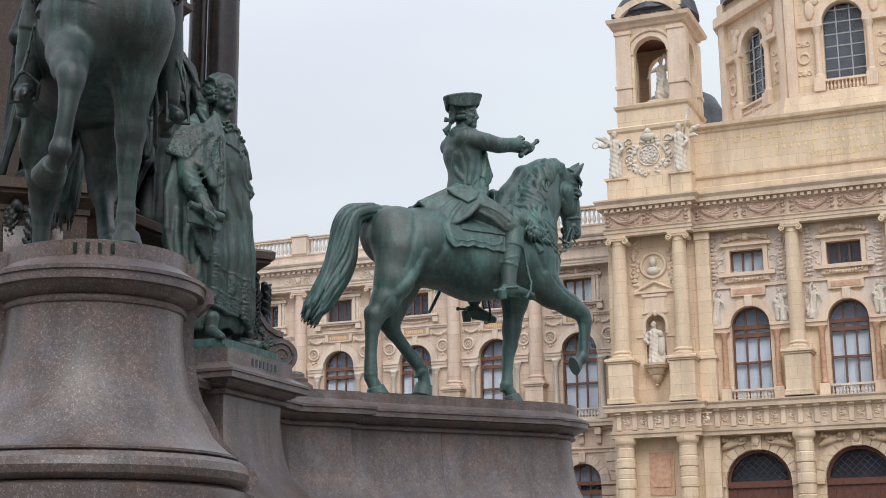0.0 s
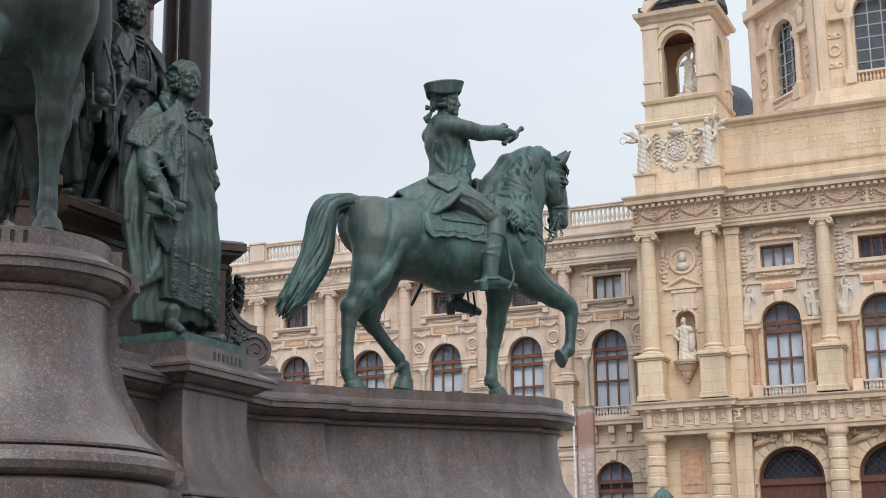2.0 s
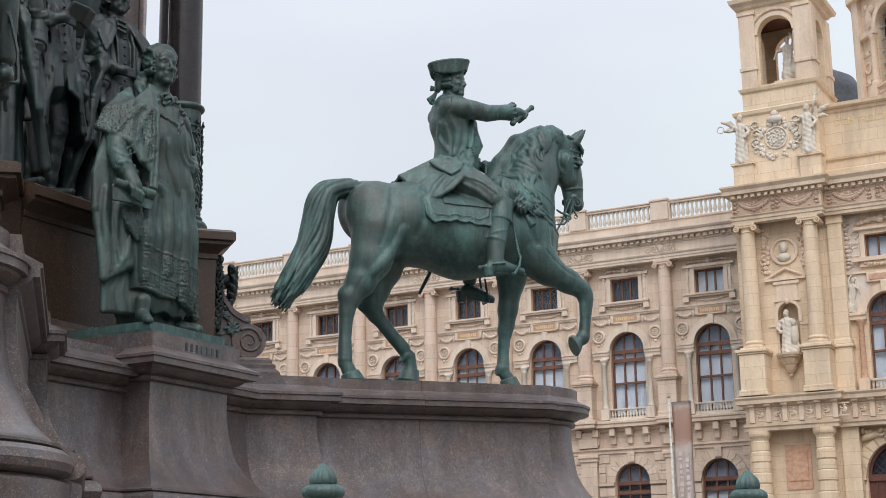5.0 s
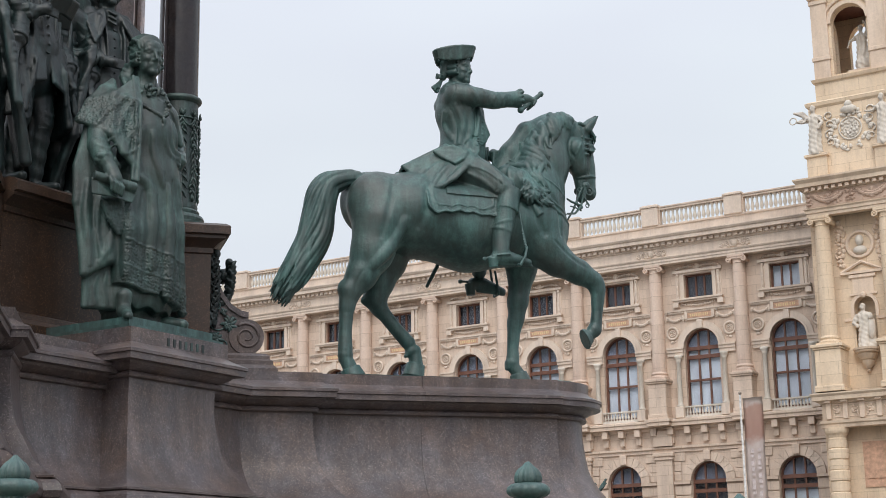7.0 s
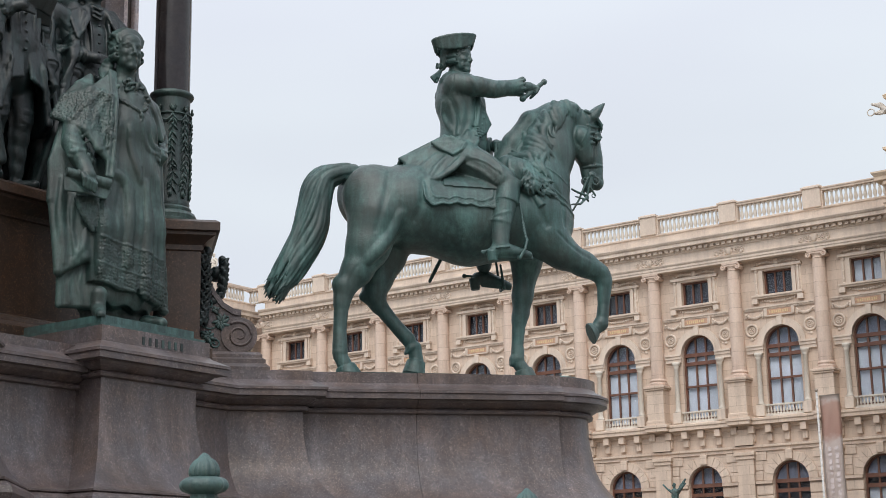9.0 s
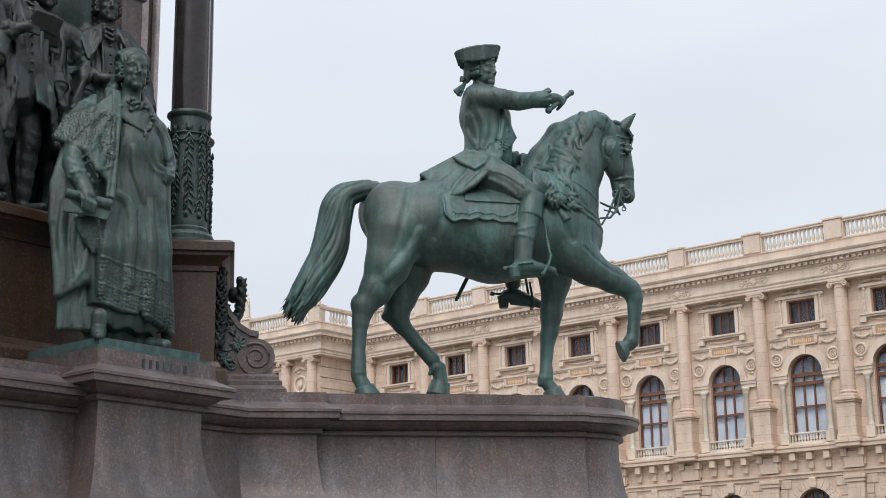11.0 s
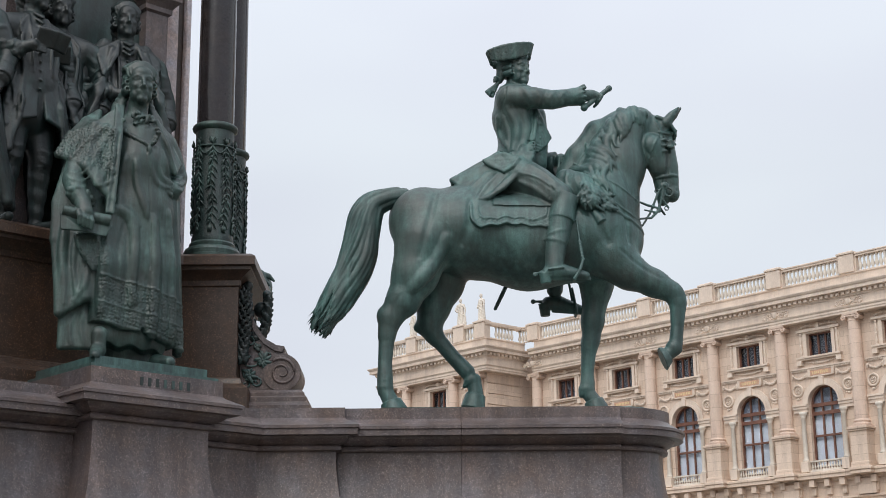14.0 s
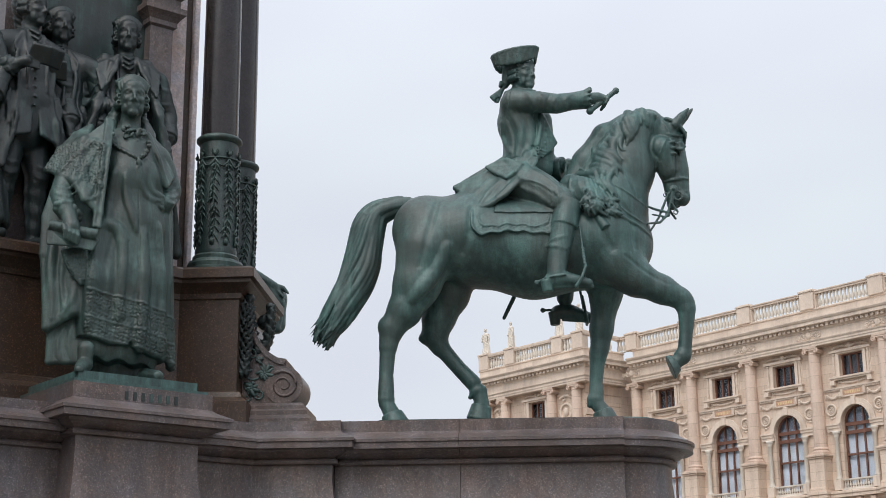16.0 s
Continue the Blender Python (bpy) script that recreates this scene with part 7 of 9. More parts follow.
def courtier(gown, arm, seed, face=0.0):
    """A man of the court in long coat or gown; arm is where his right hand rests."""
    c = Clay((-0.6, -0.72, -0.02), (0.66, 0.72, 2.52), 0.0115)
    if gown:
        c.chain([((-0.02, 0.0, 0.1), 0.3), ((0.0, 0.0, 0.9), 0.25), ((0.0, 0.0, 1.7), 0.19)], 0.06, 1.25)
        # mantle thrown open over the shoulders, with broad edges
        for s in (-1, 1):
            c.sheet([(0.02, s * 0.2, 2.0), (0.16, s * 0.16, 1.9), (0.26, s * 0.3, 1.4), (0.28, s * 0.46, 0.6), (0.1, s * 0.55, 0.12), (-0.2, s * 0.5, 0.15), (-0.12, s * 0.42, 1.7)], 0.035, 0.05)
            c.sheet([(0.1, s * 0.09, 2.02), (0.2, s * 0.12, 1.85), (0.26, s * 0.26, 1.6), (0.14, s * 0.3, 1.86)], 0.018, 0.006)
    else:
        c.chain([((0.0, 0.0, 1.05), 0.23), ((0.03, 0.0, 1.35), 0.22), ((0.02, 0.0, 1.75), 0.2)], 0.06, 1.2)
        for s in (-1, 1):
            c.chain([((0.0, s * 0.12, 1.0), 0.16), ((0.06, s * 0.15, 0.66), 0.11), ((0.02, s * 0.16, 0.45), 0.095), ((0.0, s * 0.17, 0.12), 0.06), ((0.0, s * 0.17, 0.04), 0.06), ((0.2, s * 0.22, 0.03), 0.045)], 0.02)
            # coat skirts and waistcoat skirts
            c.sheet([(0.1, s * 0.26, 1.4), (0.26, s * 0.2, 1.1), (0.26, s * 0.3, 0.62), (0.05, s * 0.42, 0.58), (-0.2, s * 0.38, 0.6), (-0.14, s * 0.28, 1.4)], 0.03, 0.02)
            c.sheet([(0.2, s * 0.03, 1.4), (0.27, s * 0.06, 0.98), (0.26, s * 0.24, 0.92), (0.18, s * 0.26, 1.35)], 0.02, 0.01)
    c.chain([((0.0, -0.24, 1.86), 0.13), ((0.0, 0.0, 1.95), 0.12), ((0.0, 0.24, 1.86), 0.13)], 0.06)
    c.limb((0.0, 0.0, 1.95), 0.085, (0.02, 0.0, 2.14), 0.075, 0.02)
    c.head((0.03, 0.0, 2.26), 1.12, wig=True, turn=face)
    c.chain([((-0.1, -0.05, 2.2), 0.06), ((-0.12, 0.0, 1.98), 0.05)], 0.02)
    for dz in (1.99, 1.94, 1.89):
        c.sheet([(0.12, 0.05, dz + 0.03), (0.2, 0.0, dz - 0.03), (0.12, -0.05, dz + 0.03)], 0.014, 0.006)
    hand = [(0.0, -0.32, 1.84), (-0.02, -0.45, 1.5)]
    c.chain([(hand[0], 0.11), (hand[1], 0.088)], 0.03)
    near = tuple(hand[1][i] + (arm[i] - hand[1][i]) * 0.7 for i in range(3))
    c.chain([(hand[1], 0.085), (near, 0.08)], 0.01), c.cone(tuple(0.4 * hand[1][i] + 0.6 * near[i] for i in range(3)), 0.09, near, 0.1, 0.006), c.chain([(near, 0.06), (arm, 0.05)], 0.005)
    for k in range(4):
        c.limb((arm[0], arm[1] - 0.02, arm[2] + 0.04 - 0.026 * k), 0.018, (arm[0] + 0.04, arm[1] + 0.1, arm[2] + 0.02 - 0.026 * k), 0.014, 0.004)
    c.chain([((0.0, 0.32, 1.84), 0.11), ((-0.02, 0.45, 1.5), 0.088)], 0.03)
    c.chain([((-0.02, 0.45, 1.5), 0.085), ((0.1, 0.42, 1.25), 0.08)], 0.01), c.cone((0.04, 0.435, 1.37), 0.092, (0.1, 0.42, 1.25), 0.1, 0.006), c.chain([((0.1, 0.42, 1.25), 0.06), ((0.14, 0.4, 1.12), 0.045)], 0.005)
    for s in (-1, 1):
        c.sheet([(0.1, s * 0.1, 2.0), (0.22, s * 0.1, 1.72), (0.245, s * 0.09, 1.4), (0.2, s * 0.17, 1.4), (0.16, s * 0.2, 1.85)], 0.014, 0.004)
    for k in range(7):
        c.egg((0.235 + 0.006 * k, -0.03, 1.78 - 0.09 * k), (0.016, 0.016, 0.016), 0.002)
    if not gown:
        c.sheet([(0.36, -0.16, 1.62), (0.42, -0.02, 1.6), (0.5, -0.02, 1.72), (0.44, -0.16, 1.74)], 0.018, 0.002)
        c.sheet([(0.42, -0.02, 1.6), (0.38, 0.12, 1.6), (0.46, 0.12, 1.73), (0.5, -0.02, 1.72)], 0.018, 0.002)

    # fingers of the lowered hand, folds of sleeves, coat and hose
    for k in range(4):
        c.chain([((0.13 + 0.012 * k, 0.37 + 0.02 * k, 1.12), 0.02), ((0.17 + 0.01 * k, 0.37 + 0.02 * k, 1.05), 0.018), ((0.16, 0.37 + 0.02 * k, 0.99), 0.013)], 0.004)
    line = lambda pts, r, cut=False: c.trace(pts, r, 0.02, 0, 1, 0.5, cut)
    for s in (-1, 1):
        for k in range(5):
            line([(s * 0.28, 1.8 - 0.07 * k), (s * 0.36, 1.74 - 0.07 * k), (s * 0.46, 1.76 - 0.075 * k)], 0.016, k % 2 == 1)
        line([(s * 0.1, 1.98), (s * 0.19, 1.7), (s * 0.17, 1.4), (s * 0.21, 1.05), (s * 0.24, 0.66)], 0.02)
        line([(s * 0.12, 1.95), (s * 0.22, 1.7), (s * 0.2, 1.4), (s * 0.24, 1.05), (s * 0.27, 0.66)], 0.018, True)
        for k in range(4):
            line([(s * (0.2 + 0.02 * k), 1.45), (s * (0.26 + 0.045 * k), 1.1), (s * (0.28 + 0.05 * k), 0.7 - 0.1 * gown)], 0.024, k % 2 == 0)
        if gown:
            for k in range(3):
                line([(s * (0.04 + 0.07 * k), 1.3), (s * (0.05 + 0.085 * k), 0.8), (s * (0.05 + 0.1 * k), 0.1)], 0.03, k == 1)
        else:
            for k in range(4):
                line([(s * 0.1, 0.72 - 0.05 * k), (s * 0.16, 0.7 - 0.05 * k), (s * 0.22, 0.73 - 0.05 * k)], 0.012, k % 2 == 1)
            line([(s * 0.15, 0.5), (s * 0.17, 0.3), (s * 0.17, 0.12)], 0.02)

    def folds(p, nn):
        x, y, z = p[:, 0], p[:, 1], p[:, 2]
        th = np.arctan2(y, x + 0.1)
        low = np.clip((1.75 - z) / 1.0, 0, 1) * (0.4 + 0.6 * np.abs(np.sin(th * 1.3 + seed)))
        d = (0.016 if gown else 0.007) * low * ridge(th * 12 + seed + 0.9 * np.sin(z * 2.5 + seed))
        sleeve = (np.abs(y) > 0.34) & (z > 1.25) & (z < 1.85)
        d = np.where(sleeve, 0.003 * ridge(z * 34 + x * 26 * np.sin(seed) + np.sin(y * 20)), d)
        leg = (z < 0.58) & (not gown)
        d = np.where(leg, 0.004 * np.sin(z * 40 + x * 20), d)
        return np.where(z > 2.04, 0.004 * np.sin(z * 90 + x * 60) * (x < 0.05), d)

    return c.mesh("courtier", BRONZE_DARK_SHADED, folds)


single("standing_statue", robed_figure(), None, "green bronze man in a long embroidered robe holding a scroll", "statue", pose(0.95, -5.87, 3.87, 0, 0, -10))
# the courtiers' bronze is darkened to stand for shade on the stage
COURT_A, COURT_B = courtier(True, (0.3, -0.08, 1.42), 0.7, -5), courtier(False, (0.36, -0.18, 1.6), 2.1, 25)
single("standing_statue", COURT_A, None, "bronze courtier in a gown, darkened as if in shade, hands folded before him", "statue", pose(0.08, -5.5, 5.178, 0, 0, -14), group="courtiers on the stage")
single("standing_statue", COURT_B, None, "bronze courtier in a knee-length coat with an open book, darkened as if in shade", "statue", pose(0.12, -6.5, 5.178, 0, 0, 5), group="courtiers on the stage")
single("standing_statue", COURT_B, None, "bronze courtier standing behind the others, darkened as if in shade", "statue", pose(-0.1, -6.1, 5.178, 0, 0, -30), group="courtiers on the stage")
single("standing_statue", COURT_A, None, "bronze courtier in a gown beside the panel, darkened as if in shade", "statue", pose(0.05, -7.15, 5.178, 0, 0, -40), group="courtiers on the stage")

# seated bronze figure at the back of the corner, only its drapery and hand show
c = Clay((-0.55, -0.55, -0.5), (0.62, 0.55, 0.95), 0.013)
c.chain([((-0.2, 0, 0.0), 0.25), ((0.08, 0, 0.06), 0.22), ((0.3, 0, -0.02), 0.16), ((0.36, 0.0, -0.3), 0.1)], 0.05), c.egg((-0.12, 0, 0.36), (0.2, 0.22, 0.33), 0.06)
c.sheet([(-0.1, -0.24, 0.4), (0.12, -0.22, 0.22), (0.36, -0.14, 0.1), (0.44, -0.1, -0.1), (0.4, -0.12, -0.38), (0.2, -0.22, -0.4), (0.0, -0.26, -0.1)], 0.03, 0.03)
c.chain([((0.36, -0.1, 0.1), 0.035), ((0.44, -0.1, 0.08), 0.028), ((0.5, -0.1, 0.02), 0.014)], 0.01), c.chain([((0.4, -0.14, 0.04), 0.02), ((0.46, -0.15, -0.04), 0.012)], 0.008)
for k in range(7):
    c.trace([(-0.1 + 0.03 * k, 0.4 - 0.06 * k), (0.14 + 0.03 * k, 0.12 - 0.05 * k), (0.24 + 0.025 * k, -0.1 - 0.02 * k), (0.2 + 0.03 * k, -0.36)], 0.026, 0.02, 1, -1, 0.5)
(x, y), = turned([(-2.85, 1.7)])
single("seated_statue", c.mesh("seated_statue", BRONZE), None, "green bronze draped seated figure behind the corner pier", "statue", pose(x, y, 5.36, 0, 0, HORSE_TURN))


# ---- the horsemen ----
def cocked_hat(c, at, turn):
    """A three-cornered hat tipped back: crown, three brims folded up against it, braid along the edges."""
    c.egg((at[0], at[1], at[2] + 0.03), (0.15, 0.15, 0.075), 0.01)
    tip = lambda x, y, z: (x, y, z + 0.1 * (x - at[0]))
    corner = [(0.245 * math.cos(radians(turn + a)), 0.245 * math.sin(radians(turn + a))) for a in (0, 120, 240)]
    for i in range(3):
        (x0, y0), (x1, y1) = corner[i], corner[(i + 1) % 3]
        low, high = [], []
        for k in range(9):
            t = k / 8
            bulge = 1 + 1.9 * t * (1 - t)
            x, y = (x0 * (1 - t) + x1 * t) * bulge, (y0 * (1 - t) + y1 * t) * bulge
            low.append(tip(at[0] + x * 0.88, at[1] + y * 0.88, at[2] - 0.035 + 0.05 * (2 * t - 1) ** 2))
            high.append(tip(at[0] + x * 1.02, at[1] + y * 1.02, at[2] + 0.075 + 0.03 * t * (1 - t) * 4 + 0.02 * (2 * t - 1) ** 4 + 0.04 * x))
        for a, b, d, e in zip(low, low[1:], high, high[1:]):
            c.sheet([a, d, e, b], 0.012, 0.01)
        c.chain([(p, 0.015) for p in high], 0.004)
        c.chain([((p[0] * 0.98 + at[0] * 0.02, p[1] * 0.98 + at[1] * 0.02, p[2] - 0.03), 0.006) for p in high], 0.004)


def horseman(twin=False):
    """A bronze rider in coat and cocked hat on a walking horse: x forward, y to its left, z up from the hooves. The twin steps lower."""
    c = Clay((-2.0, -0.72, -0.17), (1.98, 0.74, 3.78), 0.0125 if twin else 0.0092)
    near = lambda pts, r, k=0.02, sink=0.6, cut=False: c.trace(pts, r, k, 1, -1, sink, cut)
    both = lambda pts, r, k=0.02, sink=0.6, cut=False: [c.trace(pts, r, k, 1, s, sink, cut) for s in (-1, 1)]
    c.chain([((-0.66, -0.11, 1.68), 0.335), ((-0.32, -0.06, 1.65), 0.410), ((0.28, -0.04, 1.56), 0.443), ((0.82, -0.05, 1.61), 0.432)], 0.12)  # barrel, right half
    c.chain([((-0.68, 0.11, 1.75), 0.335), ((-0.32, 0.06, 1.68), 0.410), ((0.28, 0.04, 1.59), 0.443), ((0.82, 0.05, 1.64), 0.432)], 0.12)  # barrel, left half
    c.egg((-0.75, -0.13, 1.74), (0.313, 0.240, 0.335), 0.08)
    c.egg((-0.77, 0.13, 1.81), (0.313, 0.240, 0.335), 0.08)
    c.chain([((1.00, -0.12, 1.59), 0.335), ((1.00, -0.06, 1.91), 0.335), ((1.16, 0.00, 2.33), 0.281), ((1.27, 0.00, 2.67), 0.211), ((1.41, 0.00, 2.77), 0.162)], 0.1)  # neck
    c.chain([((1.05, 0.12, 1.62), 0.346), ((1.01, 0.06, 1.95), 0.335)], 0.1)
    c.egg((1.17, -0.13, 1.55), (0.216, 0.160, 0.297), 0.06)
    c.egg((1.20, 0.13, 1.62), (0.216, 0.160, 0.297), 0.06)
    c.chain([((1.56, 0.00, 2.67), 0.178), ((1.66, 0.00, 2.31), 0.124), ((1.69, 0.00, 2.06), 0.086)], 0.03, 0.72)  # head
    c.chain([((1.51, -0.07, 2.50), 0.135), ((1.58, -0.04, 2.29), 0.097)], 0.015)  # cheeks
    c.chain([((1.53, 0.07, 2.55), 0.135), ((1.59, 0.04, 2.32), 0.097)], 0.015)
    c.chain([((1.61, 0.00, 2.26), 0.097), ((1.63, 0.00, 2.03), 0.076), ((1.61, 0.00, 1.96), 0.049)], 0.03, 0.8)
    c.egg((1.71, 0.00, 2.03), (0.070, 0.075, 0.081), 0.02)
    c.egg((1.69, -0.12, 2.49), (0.049, 0.030, 0.043), 0.02)
    c.egg((1.72, 0.12, 2.58), (0.049, 0.030, 0.043), 0.02)
    c.chain([((1.67, -0.08, 2.74), 0.059), ((1.73, -0.09, 2.82), 0.043), ((1.80, -0.09, 2.90), 0.011)], 0.02)  # ears
    c.chain([((1.69, 0.08, 2.80), 0.059), ((1.78, 0.10, 2.89), 0.043), ((1.86, 0.11, 2.97), 0.011)], 0.02)
    c.chain([((-0.73, -0.19, 1.52), 0.292), ((-0.82, -0.22, 1.19), 0.216), ((-0.94, -0.23, 0.93), 0.151), ((-1.06, -0.23, 0.77), 0.108), ((-1.09, -0.23, 0.60), 0.081)], 0.06)  # right hind leg
    c.egg((-1.13, -0.23, 0.79), (0.054, 0.050, 0.076), 0.03)
    c.chain([((-1.09, -0.23, 0.65), 0.078), ((-1.11, -0.23, 0.33), 0.068), ((-1.11, -0.23, 0.16), 0.076)], 0.03)
    c.egg((-1.11, -0.23, 0.10), (0.078, 0.075, 0.065), 0.02)
    c.chain([((-1.10, -0.23, 0.05), 0.070), ((-1.06, -0.23, -0.03), 0.076)], 0.012)
    c.cone((-1.06, -0.23, -0.03), 0.097, (-1.02, -0.23, -0.14), 0.130, 0.004)
    c.chain([((-0.49, 0.19, 1.56), 0.281), ((-0.56, 0.21, 1.20), 0.205), ((-0.65, 0.21, 0.95), 0.151), ((-0.69, 0.21, 0.79), 0.113), ((-0.64, 0.21, 0.67), 0.086)], 0.06)  # left hind leg
    c.egg((-0.76, 0.21, 0.76), (0.086, 0.050, 0.059), 0.03)
    c.chain([((-0.65, 0.21, 0.69), 0.081), ((-0.46, 0.21, 0.46), 0.070), ((-0.33, 0.21, 0.32), 0.076)], 0.03)
    c.egg((-0.28, 0.21, 0.24), (0.086, 0.075, 0.070), 0.02)
    c.chain([((-0.26, 0.21, 0.19), 0.070), ((-0.25, 0.21, 0.10), 0.076)], 0.012)
    c.cone((-0.25, 0.21, 0.10), 0.097, (-0.28, 0.21, -0.04), 0.119, 0.004)
    if twin:
        c.chain([((1.04, -0.20, 1.37), 0.235), ((1.2, -0.28, 1.25), 0.155), ((1.45, -0.3, 1.06), 0.115), ((1.57, -0.295, 0.97), 0.1)], 0.06)  # right foreleg, bent
        c.egg((1.6, -0.295, 0.92), (0.09, 0.09, 0.115), 0.03)
        c.chain([((1.6, -0.3, 0.86), 0.078), ((1.62, -0.32, 0.65), 0.058), ((1.6, -0.34, 0.47), 0.06)], 0.03)
        c.egg((1.59, -0.345, 0.42), (0.078, 0.078, 0.08), 0.02)
        c.chain([((1.56, -0.35, 0.38), 0.062), ((1.5, -0.365, 0.33), 0.066)], 0.012)
        c.cone((1.5, -0.37, 0.34), 0.085, (1.36, -0.4, 0.27), 0.12, 0.004)
    else:
        c.chain([((1.04, -0.20, 1.37), 0.248), ((1.22, -0.22, 1.19), 0.162), ((1.45, -0.22, 1.08), 0.124), ((1.62, -0.22, 0.99), 0.103)], 0.06)  # right foreleg, raised
        c.egg((1.66, -0.22, 0.93), (0.092, 0.085, 0.103), 0.03)
        c.chain([((1.67, -0.22, 0.87), 0.081), ((1.65, -0.22, 0.65), 0.062), ((1.63, -0.22, 0.50), 0.065)], 0.03)
        c.egg((1.61, -0.22, 0.45), (0.081, 0.075, 0.076), 0.02)
        c.chain([((1.60, -0.22, 0.43), 0.065), ((1.54, -0.22, 0.39), 0.065)], 0.012)
        c.cone((1.54, -0.22, 0.39), 0.086, (1.46, -0.22, 0.33), 0.124, 0.004)
    c.chain([((0.97, 0.18, 1.42), 0.248), ((0.95, 0.20, 1.14), 0.146), ((0.90, 0.20, 0.81), 0.103), ((0.88, 0.20, 0.63), 0.092)], 0.06)  # left foreleg
    c.egg((0.86, 0.20, 0.57), (0.086, 0.085, 0.097), 0.03)
    c.chain([((0.85, 0.20, 0.51), 0.073), ((0.83, 0.20, 0.29), 0.062), ((0.83, 0.20, 0.20), 0.070)], 0.03)
    c.egg((0.82, 0.20, 0.14), (0.078, 0.075, 0.065), 0.02)
    c.chain([((0.83, 0.20, 0.10), 0.065), ((0.88, 0.20, 0.03), 0.070)], 0.012)
    c.cone((0.88, 0.20, 0.03), 0.092, (0.92, 0.20, -0.09), 0.119, 0.004)
    c.egg((-0.48, 0.00, 1.40), (0.162, 0.160, 0.108), 0.06)
    c.chain([((1.25, 0.00, 2.84), 0.07), ((0.98, 0.00, 2.69), 0.10), ((0.80, 0.00, 2.42), 0.125), ((0.69, 0.00, 2.20), 0.125)], 0.05)  # crest
    for u, v, w, du, dw in ((-1.13, -0.23, 0.1, -0.025, -0.05), (-0.32, 0.21, 0.22, -0.04, -0.04), (0.78, 0.2, 0.13, -0.02, -0.05)):
        for k in (-1, 0, 1):
            c.chain([((u + 0.03, v + 0.025 * k, w + 0.03), 0.03), ((u, v + 0.03 * k, w), 0.028), ((u + du, v + 0.025 * k, w + dw), 0.016)], 0.025)  # hair of the fetlocks
    # lines of muscle and bone: flank, stifle, shoulder, breast, jaw, tendons of the legs
    both([(-0.28, 1.86), (-0.3, 1.62), (-0.38, 1.42)], 0.05, 0.08, 0.2, True)
    both([(-0.62, 1.95), (-0.7, 1.6), (-0.78, 1.3)], 0.04, 0.05, 0.25, True)
    near([(-0.52, 1.5), (-0.66, 1.24), (-0.86, 1.0)], 0.05, 0.05, 0.7)
    near([(-0.96, 0.95), (-1.02, 0.84), (-1.03, 0.7)], 0.018, 0.03, 0.2, True)
    near([(0.7, 1.95), (0.86, 1.66), (1.0, 1.42)], 0.045, 0.08, 0.2, True)
    near([(1.08, 1.9), (1.2, 1.7), (1.22, 1.45)], 0.035, 0.06, 0.2, True)
    near([(1.12, 1.36), (1.3, 1.22), (1.5, 1.1)], 0.02, 0.04, 0.2, True)
    near([(1.02, 2.5), (1.2, 2.2), (1.28, 1.95)], 0.04, 0.07, 0.2, True)
    near([(1.44, 2.62), (1.42, 2.46), (1.5, 2.36)], 0.02, 0.04, 0.2, True)
    near([(1.62, 2.4), (1.66, 2.25), (1.68, 2.12)], 0.016, 0.03, 0.2, True)
    # saddle cloth: a shell over the barrel with rounded corners, a raised border, and the saddle flap on it
    s, (x, y, z) = c._cut((-0.5, -0.7, 1.4), (0.62, 0.7, 2.25))
    w = np.sqrt(np.maximum(0.207 - (z - 1.56) ** 2, 0.01)) + 0.07
    shell = np.maximum(np.abs(y) - w, w - 0.09 - np.abs(y))
    hem = 1.575 + 0.008 * np.sin(x * 40) + 0.016 * np.cos((x - 0.05) * 9)

    def plan(grow):
        qx, qz = np.abs(x - 0.1) - 0.4 - grow + 0.12, np.maximum(hem - z - grow, z - 2.02) + 0.12
        return np.sqrt(np.maximum(qx, 0) ** 2 + np.maximum(qz, 0) ** 2) + np.minimum(np.maximum(qx, qz), 0) - 0.12
    c._join(s, np.maximum(shell, plan(0.0)), 0.0)
    c._join(s, np.maximum(shell - 0.012, np.maximum(plan(0.0), -plan(-0.022))), 0.004)
    c._join(s, np.maximum(shell - 0.009, np.maximum(plan(-0.065), -plan(-0.08))), 0.004)
    c._join(s, np.maximum(shell - 0.022, np.maximum(np.maximum(-0.07 - x - 0.1 * (1.9 - z), x - 0.5), np.maximum(1.79 - z - 0.03 * x, z - 2.0))), 0.0)
    # trunk, neck, head, hat, wig tied with a ribbon
    c.chain([((0.171, 0, 2.964), 0.19), ((0.179, 0, 2.828), 0.213), ((0.224, 0, 2.64), 0.2), ((0.208, 0, 2.409), 0.22)], 0.06, 1.12)
    c.chain([((0.097, -0.19, 2.97), 0.11), ((0.145, 0, 3.059), 0.12), ((0.1, 0.2, 2.98), 0.11)], 0.07)
    c.limb((0.186, 0, 3.182), 0.09, (0.205, 0, 3.288), 0.082, 0.02)
    c.head((0.207, -0.03, 3.324), 1.08, wig=True, turn=-46)
    cocked_hat(c, (0.153, -0.01, 3.441), -38)
    c.chain([((0.08, 0, 3.394), 0.07), ((0.055, 0, 3.294), 0.05), ((0.038, 0, 3.235), 0.032)], 0.015)
